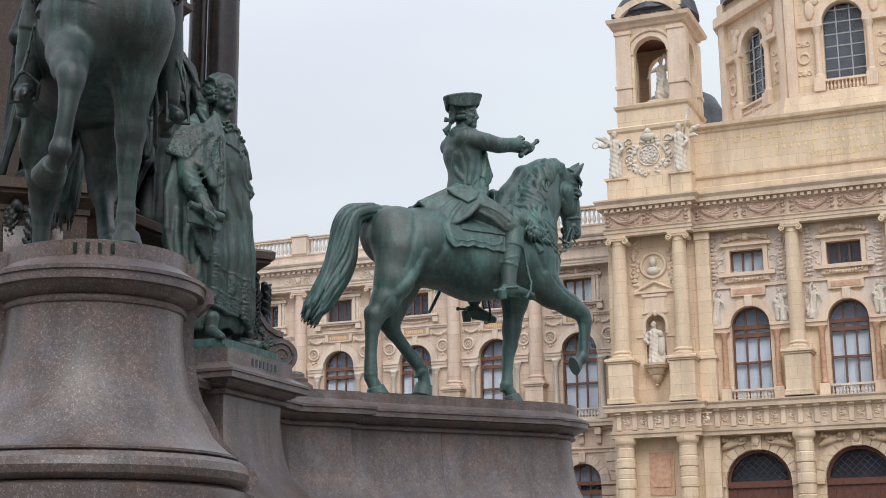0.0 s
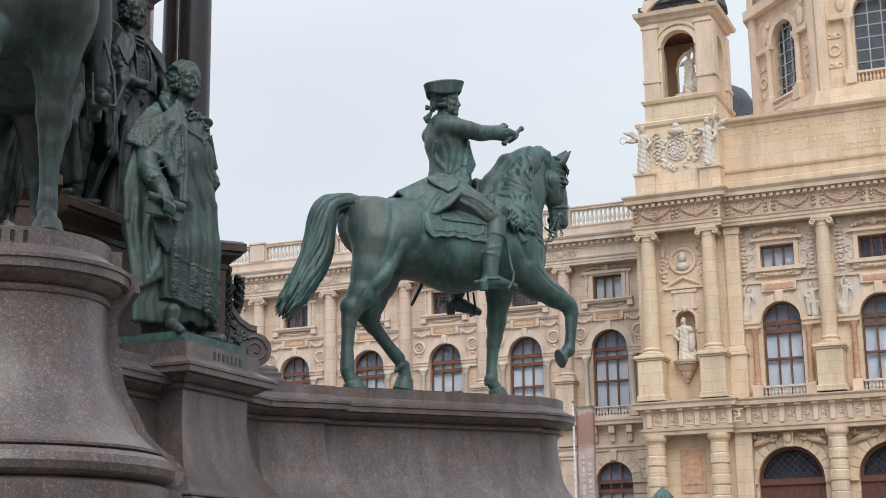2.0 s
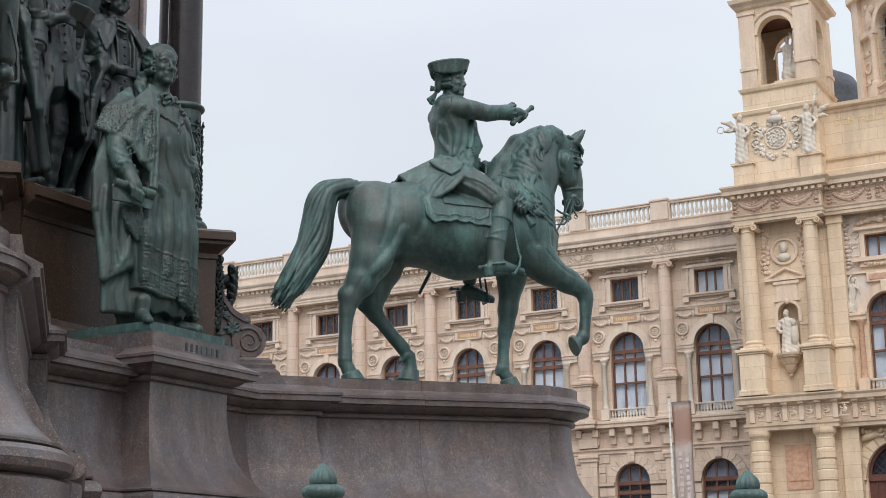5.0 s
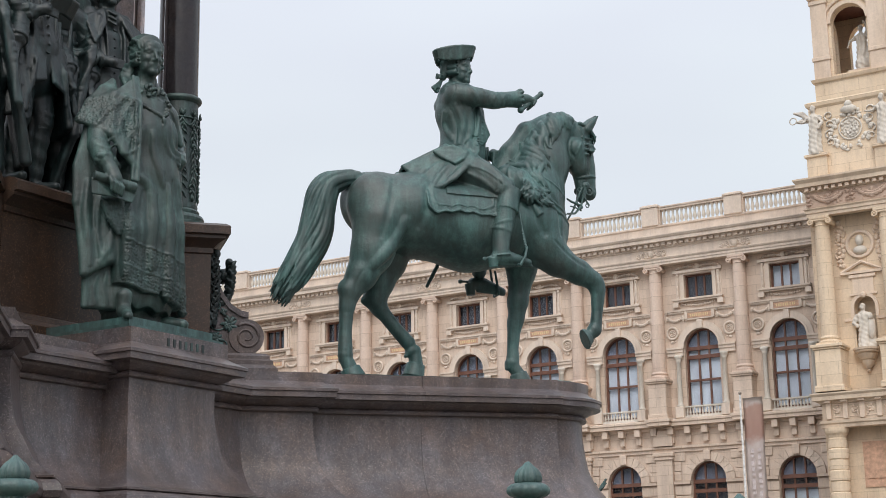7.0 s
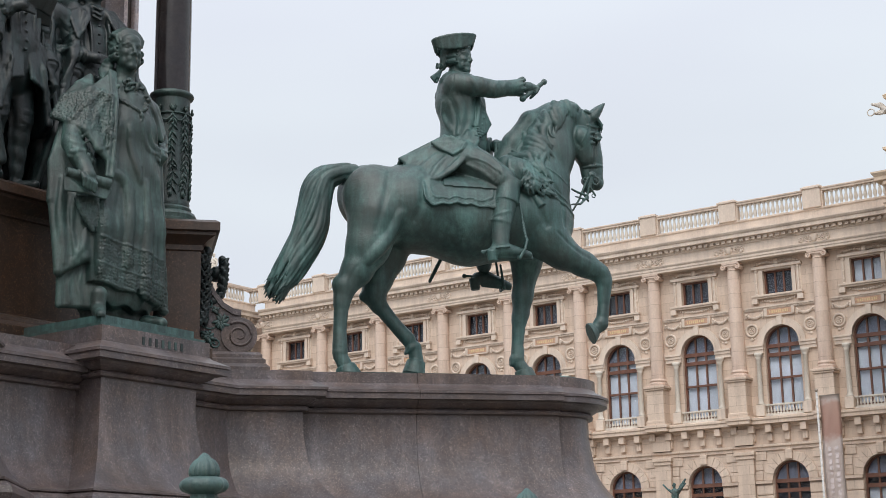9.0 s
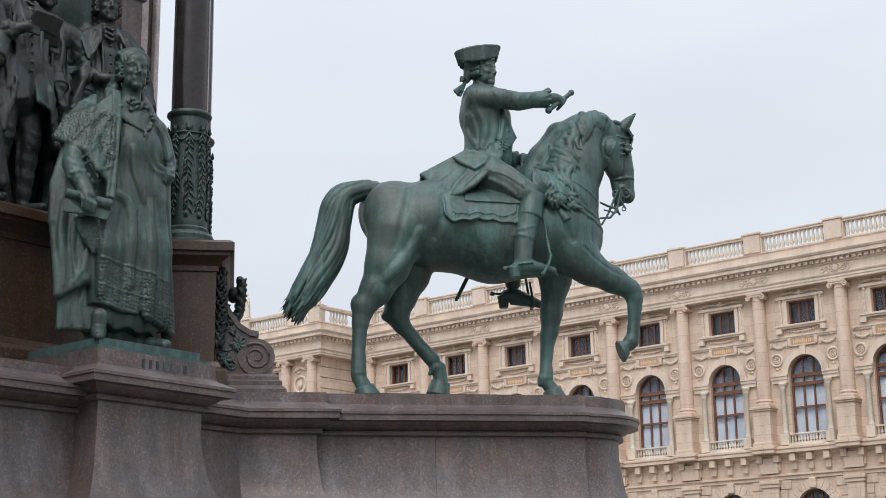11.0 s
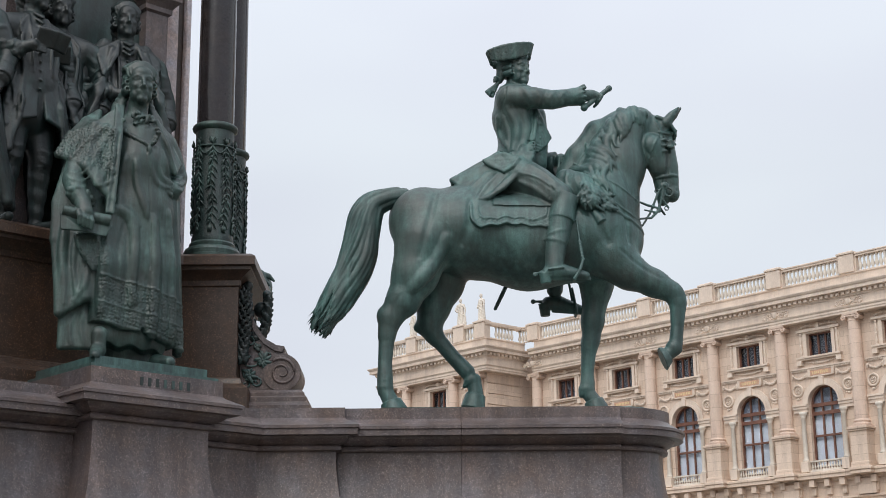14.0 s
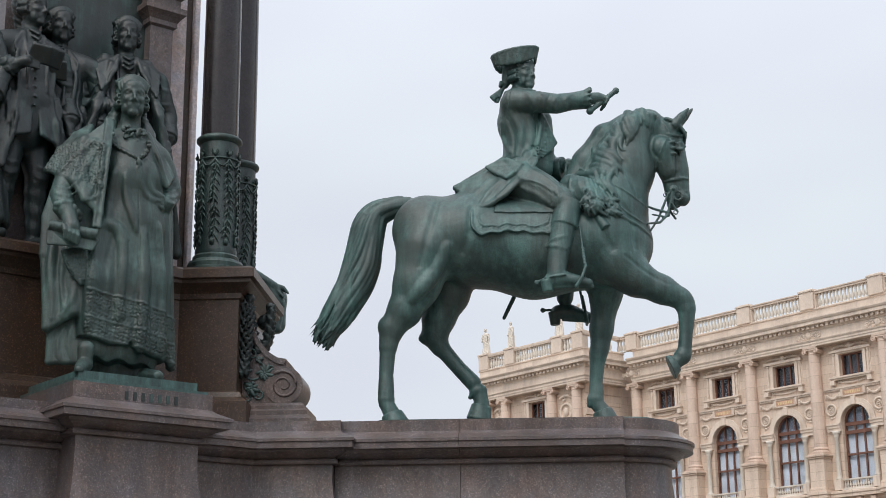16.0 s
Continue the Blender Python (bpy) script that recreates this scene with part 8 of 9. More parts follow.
    for a, b, d in (((0.033, -0.02, 3.239), (-0.005, -0.05, 3.258), (-0.017, -0.05, 3.211)), ((0.032, 0, 3.235), (-0.041, -0.03, 3.148), (-0.019, -0.04, 3.102)), ((0.027, -0.02, 3.209), (-0.107, -0.06, 3.097), (-0.075, -0.05, 3.065)), ((0.026, 0, 3.211), (-0.065, -0.03, 3.06), (-0.037, -0.03, 3.054)), ((0.032, 0.03, 3.259), (-0.008, 0.08, 3.304), (-0.014, 0.08, 3.256))):
        c.sheet([a, b, d], 0.012, 0.006)
    c.chain([((0.049, -0.12, 3.104), 0.024), ((0.138, -0.14, 3.123), 0.024), ((0.248, -0.14, 3.125), 0.022), ((0.324, -0.1, 3.12), 0.02)], 0.025)
    # right arm stretched forward, turn-back cuff with lace, hand with the baton
    c.chain([((0.136, -0.22, 2.981), 0.118), ((0.343, -0.27, 2.949), 0.106), ((0.532, -0.25, 2.933), 0.096), ((0.734, -0.22, 2.972), 0.08)], 0.03)
    c.cone((0.701, -0.22, 2.967), 0.086, (0.832, -0.21, 2.984), 0.092, 0.006)
    for k in range(12):
        a = 2 * math.pi * k / 12
        p, q = (0.81, -0.21, 2.985), (0.855, -0.2, 2.999)
        c.chain([((p[0], p[1] + 0.08 * math.cos(a), p[2] + 0.08 * math.sin(a)), 0.018), ((q[0], q[1] + 0.095 * math.cos(a), q[2] + 0.095 * math.sin(a)), 0.014 + 0.006 * (k % 2))], 0.006)
    c.chain([((0.822, -0.2, 2.988), 0.062), ((0.931, -0.19, 3), 0.056), ((0.974, -0.18, 2.991), 0.05)], 0.012)
    for k in range(4):
        p, q, e = (0.975, -0.2, 3.018), (1.026, -0.22, 2.98), (1.003, -0.22, 2.934)
        c.chain([((p[0], p[1] + 0.02 * k, p[2] - 0.014 * k), 0.022), ((q[0] - 0.012 * k, q[1] + 0.02 * k, q[2] - 0.016 * k), 0.02), ((e[0] - 0.014 * k, e[1] + 0.03 * k, e[2] - 0.01 * k), 0.016)], 0.004)
    c.cone((0.855, -0.22, 2.864), 0.026, (1.109, -0.16, 3.082), 0.026, 0.002)
    c.egg((0.849, -0.22, 2.858), (0.036, 0.034, 0.036), 0.002), c.egg((1.109, -0.16, 3.082), (0.034, 0.034, 0.034), 0.002)
    near([(0.372, 3.023), (0.407, 2.91), (0.383, 2.838)], 0.018, 0.02)
    near([(0.48, 3.013), (0.439, 2.909), (0.458, 2.829)], 0.014, 0.018, 0.1, True)
    near([(0.571, 3.004), (0.504, 2.914), (0.523, 2.822)], 0.018, 0.02)
    near([(0.668, 3.001), (0.612, 2.934), (0.631, 2.841)], 0.013, 0.02)
    near([(0.237, 3.033), (0.315, 2.896), (0.286, 2.829)], 0.02, 0.03)
    # left arm, held low with the reins
    c.chain([((0.14, 0.25, 3.0), 0.119), ((0.32, 0.34, 2.74), 0.1), ((0.504, 0.22, 2.404), 0.09)], 0.03)
    c.cone((0.465, 0.22, 2.411), 0.12, (0.592, 0.16, 2.404), 0.125, 0.006)
    c.egg((0.636, 0.12, 2.425), (0.06, 0.06, 0.075), 0.015)
    for k in range(4):
        p = (0.613, 0.06, 2.44)
        c.chain([((p[0], p[1], p[2] - 0.03 * k), 0.022), ((p[0] + 0.05, p[1] - 0.01, p[2] + 0.01 - 0.03 * k), 0.02), ((p[0] + 0.06, p[1] + 0.05, p[2] - 0.03 * k), 0.016)], 0.004)
    # coat: skirts spread over the croup, cutaway front, pocket flaps, pleats
    skirt = [(0.14, -0.27, 2.36), (-0.006, -0.23, 2.383), (-0.126, -0.22, 2.265), (-0.28, -0.2, 2.152), (-0.456, -0.14, 2.148), (-0.356, -0.22, 2.046), (-0.238, -0.4, 1.853), (-0.115, -0.42, 1.888), (0.029, -0.42, 1.983), (0.175, -0.4, 2.13), (0.316, -0.32, 2.32), (0.342, -0.26, 2.487)]
    c.sheet(skirt, 0.02, 0.02)
    c.sheet([(p[0], -p[1], p[2]) for p in skirt], 0.02, 0.02)
    c.sheet([(-0.006, -0.2, 2.393), (-0.281, -0.18, 2.158), (-0.457, -0.12, 2.154), (-0.44, 0.12, 2.14), (-0.3, 0.18, 2.19), (-0.02, 0.2, 2.35)], 0.02, 0.02)
    c.chain([((-0.238, -0.41, 1.85), 0.022), ((-0.115, -0.43, 1.885), 0.022), ((0.029, -0.43, 1.98), 0.022), ((0.175, -0.41, 2.127), 0.022), ((0.305, -0.33, 2.306), 0.02)], 0.008)
    flap = [(0.177, -0.36, 2.288), (0.044, -0.31, 2.36), (-0.07, -0.27, 2.338), (-0.146, -0.26, 2.304), (-0.081, -0.29, 2.246), (0.042, -0.38, 2.157), (0.123, -0.4, 2.204)]
    c.sheet(flap, 0.02, 0.004)
    c.sheet([(p[0], -p[1], p[2]) for p in flap], 0.02, 0.004)
    near([(-0.115, 2.171), (-0.239, 2.051), (-0.31, 1.997)], 0.02, 0.03)
    near([(-0.023, 2.13), (-0.147, 1.995), (-0.211, 1.875)], 0.022, 0.03)
    near([(0.084, 2.139), (-0.024, 2.024), (-0.126, 1.928)], 0.016, 0.03, 0.1, True)
    near([(0.192, 2.208), (0.083, 2.077), (-0.051, 1.959)], 0.016, 0.025)
    # folds of the coat's back and side, running down from the shoulder into the waist
    near([(0.001, 2.79), (0.026, 2.644), (0.077, 2.482)], 0.03, 0.03, 0.8)
    near([(0.056, 2.798), (0.108, 2.628), (0.104, 2.445)], 0.02, 0.03, 0.1, True)
    near([(0.096, 2.858), (0.184, 2.667), (0.147, 2.423)], 0.03, 0.03, 0.75)
    near([(0.151, 2.868), (0.239, 2.706), (0.212, 2.446)], 0.02, 0.03, 0.1, True)
    near([(0.258, 2.818), (0.291, 2.618), (0.21, 2.378)], 0.03, 0.03, 0.75)
    near([(0.338, 2.788), (0.333, 2.575), (0.253, 2.359)], 0.018, 0.03, 0.1, True)
    near([(0.008, 2.576), (0.094, 2.491), (0.213, 2.498)], 0.02, 0.03, 0.75)
    near([(0.089, 3.107), (0.071, 2.971), (0.03, 2.839)], 0.01, 0.006, 0.0, True)
    # front edge with its broad facing, buttons, ribbed waistcoat, neckcloth
    c.sheet([(0.383, -0.16, 2.856), (0.435, -0.15, 2.753), (0.465, -0.13, 2.644), (0.512, -0.1, 2.59), (0.461, -0.14, 2.503), (0.372, -0.2, 2.416), (0.295, -0.25, 2.356), (0.343, -0.23, 2.538), (0.369, -0.21, 2.699)], 0.016, 0.012)
    for px, py in ((0.403, 2.78), (0.423, 2.708), (0.426, 2.637), (0.408, 2.559), (0.368, 2.478), (0.318, 2.403)):
        v = c.face(1, -1, px, py)
        if v is not None:
            c.egg((px, v, py), (0.016, 0.012, 0.016), 0.002)
    c.chain([((0.366, -0.03, 2.84), 0.12), ((0.377, -0.03, 2.607), 0.125), ((0.364, -0.03, 2.348), 0.12)], 0.03)
    for k in range(5):
        near([(0.27, 2.52 - 0.032 * k), (0.36, 2.5 - 0.032 * k), (0.44, 2.49 - 0.032 * k)], 0.008, 0.006, 0.0, True)
    for k in range(4):
        c.chain([((0.319, -0.04, 3.144), 0.02), ((0.36 + 0.012 * k, -0.06 + 0.04 * k, 2.98 - 0.03 * k), 0.022), ((0.38, -0.06 + 0.04 * k, 2.9 - 0.02 * k), 0.012)], 0.008)
    # right leg: breeches, stiff knee of the boot, wrinkled shaft, foot, spur, stirrup
    c.chain([((0.188, -0.2, 2.155), 0.2), ((0.373, -0.34, 2.037), 0.158), ((0.558, -0.44, 1.884), 0.125)], 0.03)
    near([(0.174, 2.136), (0.321, 2.07), (0.501, 1.939)], 0.018, 0.03)
    near([(0.188, 2.041), (0.319, 1.96), (0.462, 1.836)], 0.02, 0.03)
    near([(0.242, 2.09), (0.373, 2.013), (0.5, 1.9)], 0.013, 0.025, 0.1, True)
    near([(0.298, 2.21), (0.427, 2.094), (0.539, 1.971)], 0.018, 0.03)
    near([(0.503, 1.984), (0.526, 1.893), (0.498, 1.824)], 0.014, 0.02)
    near([(0.446, 2.018), (0.474, 1.917), (0.441, 1.836)], 0.012, 0.02, 0.1, True)
    c.cone((0.62, -0.45, 1.88), 0.118, (0.56, -0.48, 1.632), 0.128, 0.012)
    c.cone((0.556, -0.48, 1.654), 0.116, (0.512, -0.5, 1.422), 0.104, 0.004)
    c.chain([((0.513, -0.5, 1.444), 0.103), ((0.487, -0.51, 1.259), 0.092), ((0.479, -0.52, 1.172), 0.086)], 0.01)
    for k, (z, r) in enumerate(((432, 0.014), (447, 0.018), (460, 0.018), (472, 0.017), (483, 0.015))):
        z = 1.66 - (z - 402) * 0.0054
        xx = 0.525 - 0.08 * (1.66 - z) / 0.5
        near([(xx - 0.085, z + 0.03 * (1 if k % 2 else -1)), (xx, z), (xx + 0.085, z + 0.02 * (-1 if k % 2 else 1))], r, 0.016)
    c.chain([((0.426, -0.52, 1.12), 0.066), ((0.555, -0.52, 1.127), 0.07), ((0.768, -0.54, 1.08), 0.04)], 0.02)
    c.cone((0.39, -0.52, 1.115), 0.062, (0.398, -0.52, 1.009), 0.05, 0.006)
    c.chain([((0.476, -0.52, 1.06), 0.02), ((0.798, -0.54, 1.047), 0.02)], 0.004)
    c.chain([((0.391, -0.56, 1.132), 0.014), ((0.329, -0.53, 1.114), 0.013), ((0.303, -0.53, 1.099), 0.012)], 0.004)
    c.egg((0.297, -0.53, 1.099), (0.028, 0.01, 0.028), 0.003)
    c.chain([((0.421, -0.6, 1.131), 0.011), ((0.555, -0.6, 1.149), 0.012)], 0.004)
    strap = [(0.705, -0.5, 1.633), (0.723, -0.53, 1.408), (0.742, -0.56, 1.229)]
    c.chain([(p, 0.01) for p in strap], 0.003)
    for k in range(7):
        c.egg((strap[1][0] + (strap[2][0] - strap[1][0]) * k / 6, strap[1][1] - 0.04 * k / 6, strap[1][2] + (strap[2][2] - strap[1][2]) * k / 6), (0.02, 0.014, 0.017), 0.002)
    c.chain([((0.747, -0.58, 1.234), 0.014), ((0.706, -0.63, 1.117), 0.014), ((0.652, -0.63, 1.029), 0.016), ((0.667, -0.45, 1.062), 0.016), ((0.733, -0.44, 1.164), 0.013), ((0.748, -0.55, 1.242), 0.013)], 0.003)
    # left leg
    c.chain([((0.16, 0.18, 2.24), 0.194), ((0.44, 0.34, 2.15), 0.162), ((0.64, 0.44, 2.09), 0.124)], 0.04)
    c.chain([((0.63, 0.45, 2.06), 0.14), ((0.6, 0.5, 1.6), 0.11), ((0.57, 0.52, 1.2), 0.08)], 0.02)
    c.chain([((0.5, 0.52, 1.06), 0.068), ((0.62, 0.53, 1.06), 0.072), ((0.84, 0.55, 0.99), 0.045)], 0.02)
    c.cone((0.46, 0.52, 1.06), 0.06, (0.47, 0.52, 0.93), 0.048, 0.006)
    c.chain([((0.55, 0.52, 0.985), 0.02), ((0.86, 0.55, 0.965), 0.02)], 0.004)
    c.chain([((0.45, 0.52, 1.08), 0.016), ((0.37, 0.52, 1.08), 0.014), ((0.35, 0.52, 1.08), 0.026)], 0.004)
    c.chain([((0.68, 0.55, 1.5), 0.014), ((0.74, 0.62, 1.2), 0.014), ((0.78, 0.64, 0.95), 0.014), ((0.78, 0.48, 0.95), 0.016), ((0.74, 0.47, 1.2), 0.012)], 0.003)
    # holsters under fluted covers and shaggy fur, barrel end
    rg = random.Random(21)
    c.chain([((0.651, -0.26, 2.094), 0.12), ((0.753, -0.34, 2.01), 0.13), ((0.841, -0.4, 1.867), 0.11)], 0.04)
    for k in range(7):
        near([(0.653, 2.182), (0.627, 2.051), (0.665, 1.927)] if k == 0 else [(0.68 + 0.035 * k, 2.17 - 0.012 * k), (0.67 + 0.045 * k, 2.06 - 0.014 * k), (0.7 + 0.05 * k, 1.96 - 0.016 * k)], 0.014, 0.014)
    c.cone((0.877, -0.44, 1.733), 0.043, (0.949, -0.47, 1.613), 0.047, 0.004)
    c.chain([((0.72, 0.3, 2.24), 0.119), ((0.92, 0.42, 2.08), 0.108)], 0.04)
    c.chain([((0.9, 0.42, 2.03), 0.043), ((1.0, 0.45, 1.9), 0.043)], 0.004)
    bare = c.f.copy()
    for side in (-1, 1):
        for k in range(50 if twin else 120):
            u, w = rg.uniform(0, 1), rg.uniform(0, 1)
            x0, z0 = 0.75 + 0.3 * u + 0.02 * w, 2.02 - 0.06 * u - 0.2 * w + (0.04 if side > 0 else 0)
            v = c.face(1, side, x0, z0, bare)
            y0 = min(abs(v), 0.56) if v is not None else 0.45
            a = -1.57 + 0.9 * (u - 0.45) + rg.uniform(-0.45, 0.45)
            ln = rg.uniform(0.07, 0.12)
            c.chain([((x0, side * (y0 - 0.005), z0), 0.016), ((x0 + ln * 0.5 * math.cos(a), side * (y0 + 0.028), z0 + ln * 0.5 * math.sin(a)), 0.014), ((x0 + ln * math.cos(a + 0.35), side * (y0 + 0.016), z0 + ln * math.sin(a + 0.35)), 0.004)], 0.004)
    c.chain([((0.23, 0.45, 1.68), 0.022), ((0.08, 0.50, 1.23), 0.022), ((-0.03, 0.52, 1.01), 0.018)], 0.004)  # sword
    # tail: a full plume of wavy locks
    tail = [((-0.897, 0, 2.057), 0.05), ((-1.002, 0, 2.043), 0.08), ((-1.111, 0, 2.011), 0.105), ((-1.237, 0, 1.952), 0.135), ((-1.308, 0, 1.823), 0.158), ((-1.345, 0, 1.632), 0.162), ((-1.372, 0, 1.453), 0.172), ((-1.43, 0, 1.276), 0.165), ((-1.521, 0, 1.1), 0.155), ((-1.595, 0, 0.964), 0.148), ((-1.67, 0, 0.851), 0.118), ((-1.712, 0, 0.775), 0.07)]
    line = []
    for a, b, d, e in zip([tail[0]] + tail, tail, tail[1:], tail[2:] + [tail[-1]]):
        for k in range(4):
            t = k / 4
            q = [0.5 * (2 * b4 + (d4 - a4) * t + (2 * a4 - 5 * b4 + 4 * d4 - e4) * t * t + (3 * b4 - a4 - 3 * d4 + e4) * t ** 3) for a4, b4, d4, e4 in zip((*a[0], a[1]), (*b[0], b[1]), (*d[0], d[1]), (*e[0], e[1]))]
            line.append((q[0], q[2], q[3]))
    line.append((tail[-1][0][0], tail[-1][0][2], 0.07))
    c.chain([((u, 0.0, w), r * 0.85) for u, w, r in line], 0.03, 0.7)
    last = len(line) - 1
    for k in range(44 if twin else 84):
        ph, tw, cut = (2 * math.pi * k * 0.618) % (2 * math.pi), rg.uniform(0.1, 0.5), rg.choice((28, 33, 36, 38, 40, 42, 43, 44))
        thick, start, wave, pts = rg.uniform(0.7, 1.3), rg.choice((0, 0, 3, 8, 12, 16, 20)), rg.uniform(0.1, 0.26), []
        cut = min(cut, last)
        for i in range(start, cut):
            u, w, rad = line[i]
            a = ph + tw * i / last + wave * math.sin(i * 0.24 + 1.5 * ph)
            (e0, e1, _), (g0, g1, _) = line[min(i + 1, last)], line[max(i - 1, 0)]
            n = math.hypot(e0 - g0, e1 - g1)
            dx, dz = (e1 - g1) / n, -(e0 - g0) / n
            q = (i - start) / (cut - start)
            lift = rad * (0.84 + 0.08 * math.sin(k * 2.3 + i * 0.22)) + 0.02 * q ** 4
            pts.append(((u + lift * math.cos(a) * dx, lift * 0.72 * math.sin(a), w + lift * math.cos(a) * dz), thick * (0.01 + 0.018 * math.sin(math.pi * min(1, 0.1 + q)) + 0.004 * q)))
        (u, v, w), r = pts[-1]
        (e0, e1, _), (g0, g1, _) = line[min(cut, last)], line[cut - 2]
        n = math.hypot(e0 - g0, e1 - g1)
        ex, ez = (e0 - g0) / n, (e1 - g1) / n
        pts.append(((u + 0.07 * ex, v * 1.04, w + 0.07 * ez), r * 0.8))
        pts.append(((u + 0.15 * ex + rg.uniform(-0.02, 0.02), v * 1.06, w + 0.15 * ez), 0.004))
        c.chain(pts, 0.008)
    # mane: locks that start on the crest, sweep back along it and fall in waves over the neck
    crest = [(1.449, 2.915), (1.307, 2.92), (1.169, 2.878), (1.028, 2.772), (0.903, 2.642), (0.822, 2.505), (0.768, 2.369), (0.737, 2.255)]
    def on_crest(t):
        t = max(0.0, min(6.999, t))
        i, f = int(t), t - int(t)
        return tuple(crest[i][m] + (crest[i + 1][m] - crest[i][m]) * f for m in (0, 1))
    bare = c.f.copy()
    for side, hang, count in ((-1, 1.0, 34), (1, 0.9, 18)):
        for k in range(count):
            t0 = 0.1 + 6.3 * k / (count - 1)
            run = rg.uniform(0.9, 1.9) if t0 > 1.4 else rg.uniform(-0.1, 0.5)
            drop = hang * rg.uniform(0.14, 0.3) * (0.6 if t0 < 1.6 else 1.0) * (1.25 if t0 > 4.5 else 1.0)
            wv, ph, rad, pts = rg.uniform(0.022, 0.036), 0.35 * k + rg.uniform(0, 0.8), rg.uniform(0.028, 0.042), []
            for j in range(11):
                q = j / 10
                t = t0 + run * q
                (u, w), (u2, w2) = on_crest(t), on_crest(t + 0.2)
                n = math.hypot(u2 - u, w2 - w) or 1.0
                nx, nz = -(w2 - w) / n, (u2 - u) / n
                if nx < 0 and t > 1.5:
                    nx, nz = -nx, -nz
                if t <= 1.5:
                    nx, nz = 0.25, -0.97
                off = 0.045 + drop * q ** 0.9 + wv * math.sin(ph + 6.5 * q) * min(1, 3 * q)
                x, z = u + nx * off, w + nz * off - 0.05 * q * q
                v = c.face(1, side, x, z, bare)
                y = side * min(abs(v), 0.4) if v is not None else side * 0.06
                y *= min(1.0, 0.35 + 2.6 * q)
                pts.append(((x, y + side * 0.006, z), rad * (0.75 + 0.5 * math.sin(math.pi * q)) * (1 - 0.8 * q ** 3)))
            c.chain(pts, 0.007)
    # long twisted locks in front of the holsters
    for k in range(5):
        pts = []
        for j in range(9):
            q = j / 8
            x, z = 0.84 + 0.05 * k + 0.05 * math.sin(1.0 + 5.2 * q + 0.5 * k) - 0.02 * q, 2.5 - 0.07 * k - 0.36 * q
            v = c.face(1, -1, x, z, bare)
            pts.append(((x, max(v if v is not None else -0.35, -0.5) - 0.008, z), 0.03 * (1 - 0.75 * q ** 3)))
        c.chain(pts, 0.008)
    for k in range(7):
        c.chain([((1.58, -0.1 + 0.035 * k, 2.8), 0.022), ((1.68, -0.11 + 0.036 * k, 2.76), 0.022), ((1.75 + 0.012 * (k % 2), -0.1 + 0.034 * k, 2.66), 0.016), ((1.765, -0.1 + 0.034 * k, 2.6 - 0.02 * (k % 3)), 0.005)], 0.006)
    # eyes, nostrils, mouth
    for side in (-1, 1):
        c.carve((1.7, side * 0.15, 2.5), (0.045, 0.026, 0.026)), c.egg((1.695, side * 0.12, 2.5), (0.032, 0.022, 0.02), 0.003)
        c.chain([((1.65, side * 0.125, 2.53), 0.014), ((1.7, side * 0.13, 2.545), 0.016), ((1.75, side * 0.1, 2.51), 0.012)], 0.012)
        c.chain([((1.66, side * 0.128, 2.475), 0.01), ((1.71, side * 0.124, 2.47), 0.01)], 0.01)
        c.carve((1.755, side * 0.075, 2.06), (0.025, 0.03, 0.035))
        c.carve((1.7, side * 0.09, 1.985), (0.06, 0.03, 0.01))
    # bridle: headpiece, cheek straps with buckles, brow and nose bands, bit with bosses, reins and breast strap
    near([(1.541, 2.787), (1.58, 2.705), (1.608, 2.623), (1.626, 2.44), (1.625, 2.276), (1.62, 2.117)], 0.017, 0.004, 0.2)
    near([(1.593, 2.635), (1.684, 2.625), (1.766, 2.655)], 0.019, 0.004, 0.2)
    near([(1.514, 2.176), (1.621, 2.189), (1.72, 2.204), (1.8, 2.199)], 0.019, 0.004, 0.2)
    near([(1.609, 2.635), (1.526, 2.485), (1.454, 2.29)], 0.012, 0.004, 0.2)
    near([(1.698, 2.559), (1.689, 2.363), (1.677, 2.205)], 0.013, 0.004, 0.2)
    for px, py in ((1.626, 2.543), (1.628, 2.485), (1.631, 2.428), (1.694, 2.473)):
        v = c.face(1, -1, px, py)
        if v is not None:
            c.slab((px, v, py), (0.03, 0.016, 0.016), 0.003)
    for side in (-1, 1):
        p = (1.615, -0.13, 2.079)
        c.egg((p[0], side * 0.125, p[2]), (0.045, 0.016, 0.045), 0.003), c.egg((p[0], side * 0.142, p[2]), (0.016, 0.014, 0.016), 0.003)
        q = (1.655, -0.13, 2.016)
        c.chain([((q[0] + 0.04 * math.cos(t), side * 0.12, q[2] + 0.045 * math.sin(t)), 0.011) for t in (0, 0.8, 1.6, 2.4, 3.2, 4.0, 4.8, 5.6, 6.28)], 0.002)
        c.chain([((p[0], side * 0.12, p[2] - 0.03), 0.013), ((p[0] - 0.02, side * 0.12, p[2] - 0.14), 0.012), ((p[0] + 0.03, side * 0.12, p[2] - 0.22), 0.011)], 0.003)
    ring = lambda px: c.chain([((px[0] + 0.022 * math.cos(t), px[1], px[2] + 0.022 * math.sin(t)), 0.007) for t in (0, 1.05, 2.1, 3.14, 4.2, 5.24, 6.28)], 0.001)
    ring((1.551, -0.12, 1.832)), ring((1.626, -0.12, 1.852)), ring((1.539, -0.12, 2.028))
    near([(0.967, 2.1), (1.112, 2.013), (1.269, 1.919), (1.368, 1.891)], 0.011, 0.003, 0.0)
    c.chain([((1.362, -0.2, 1.891), 0.011), ((1.434, -0.15, 1.876), 0.013), ((1.541, -0.12, 1.855), 0.013)], 0.002)
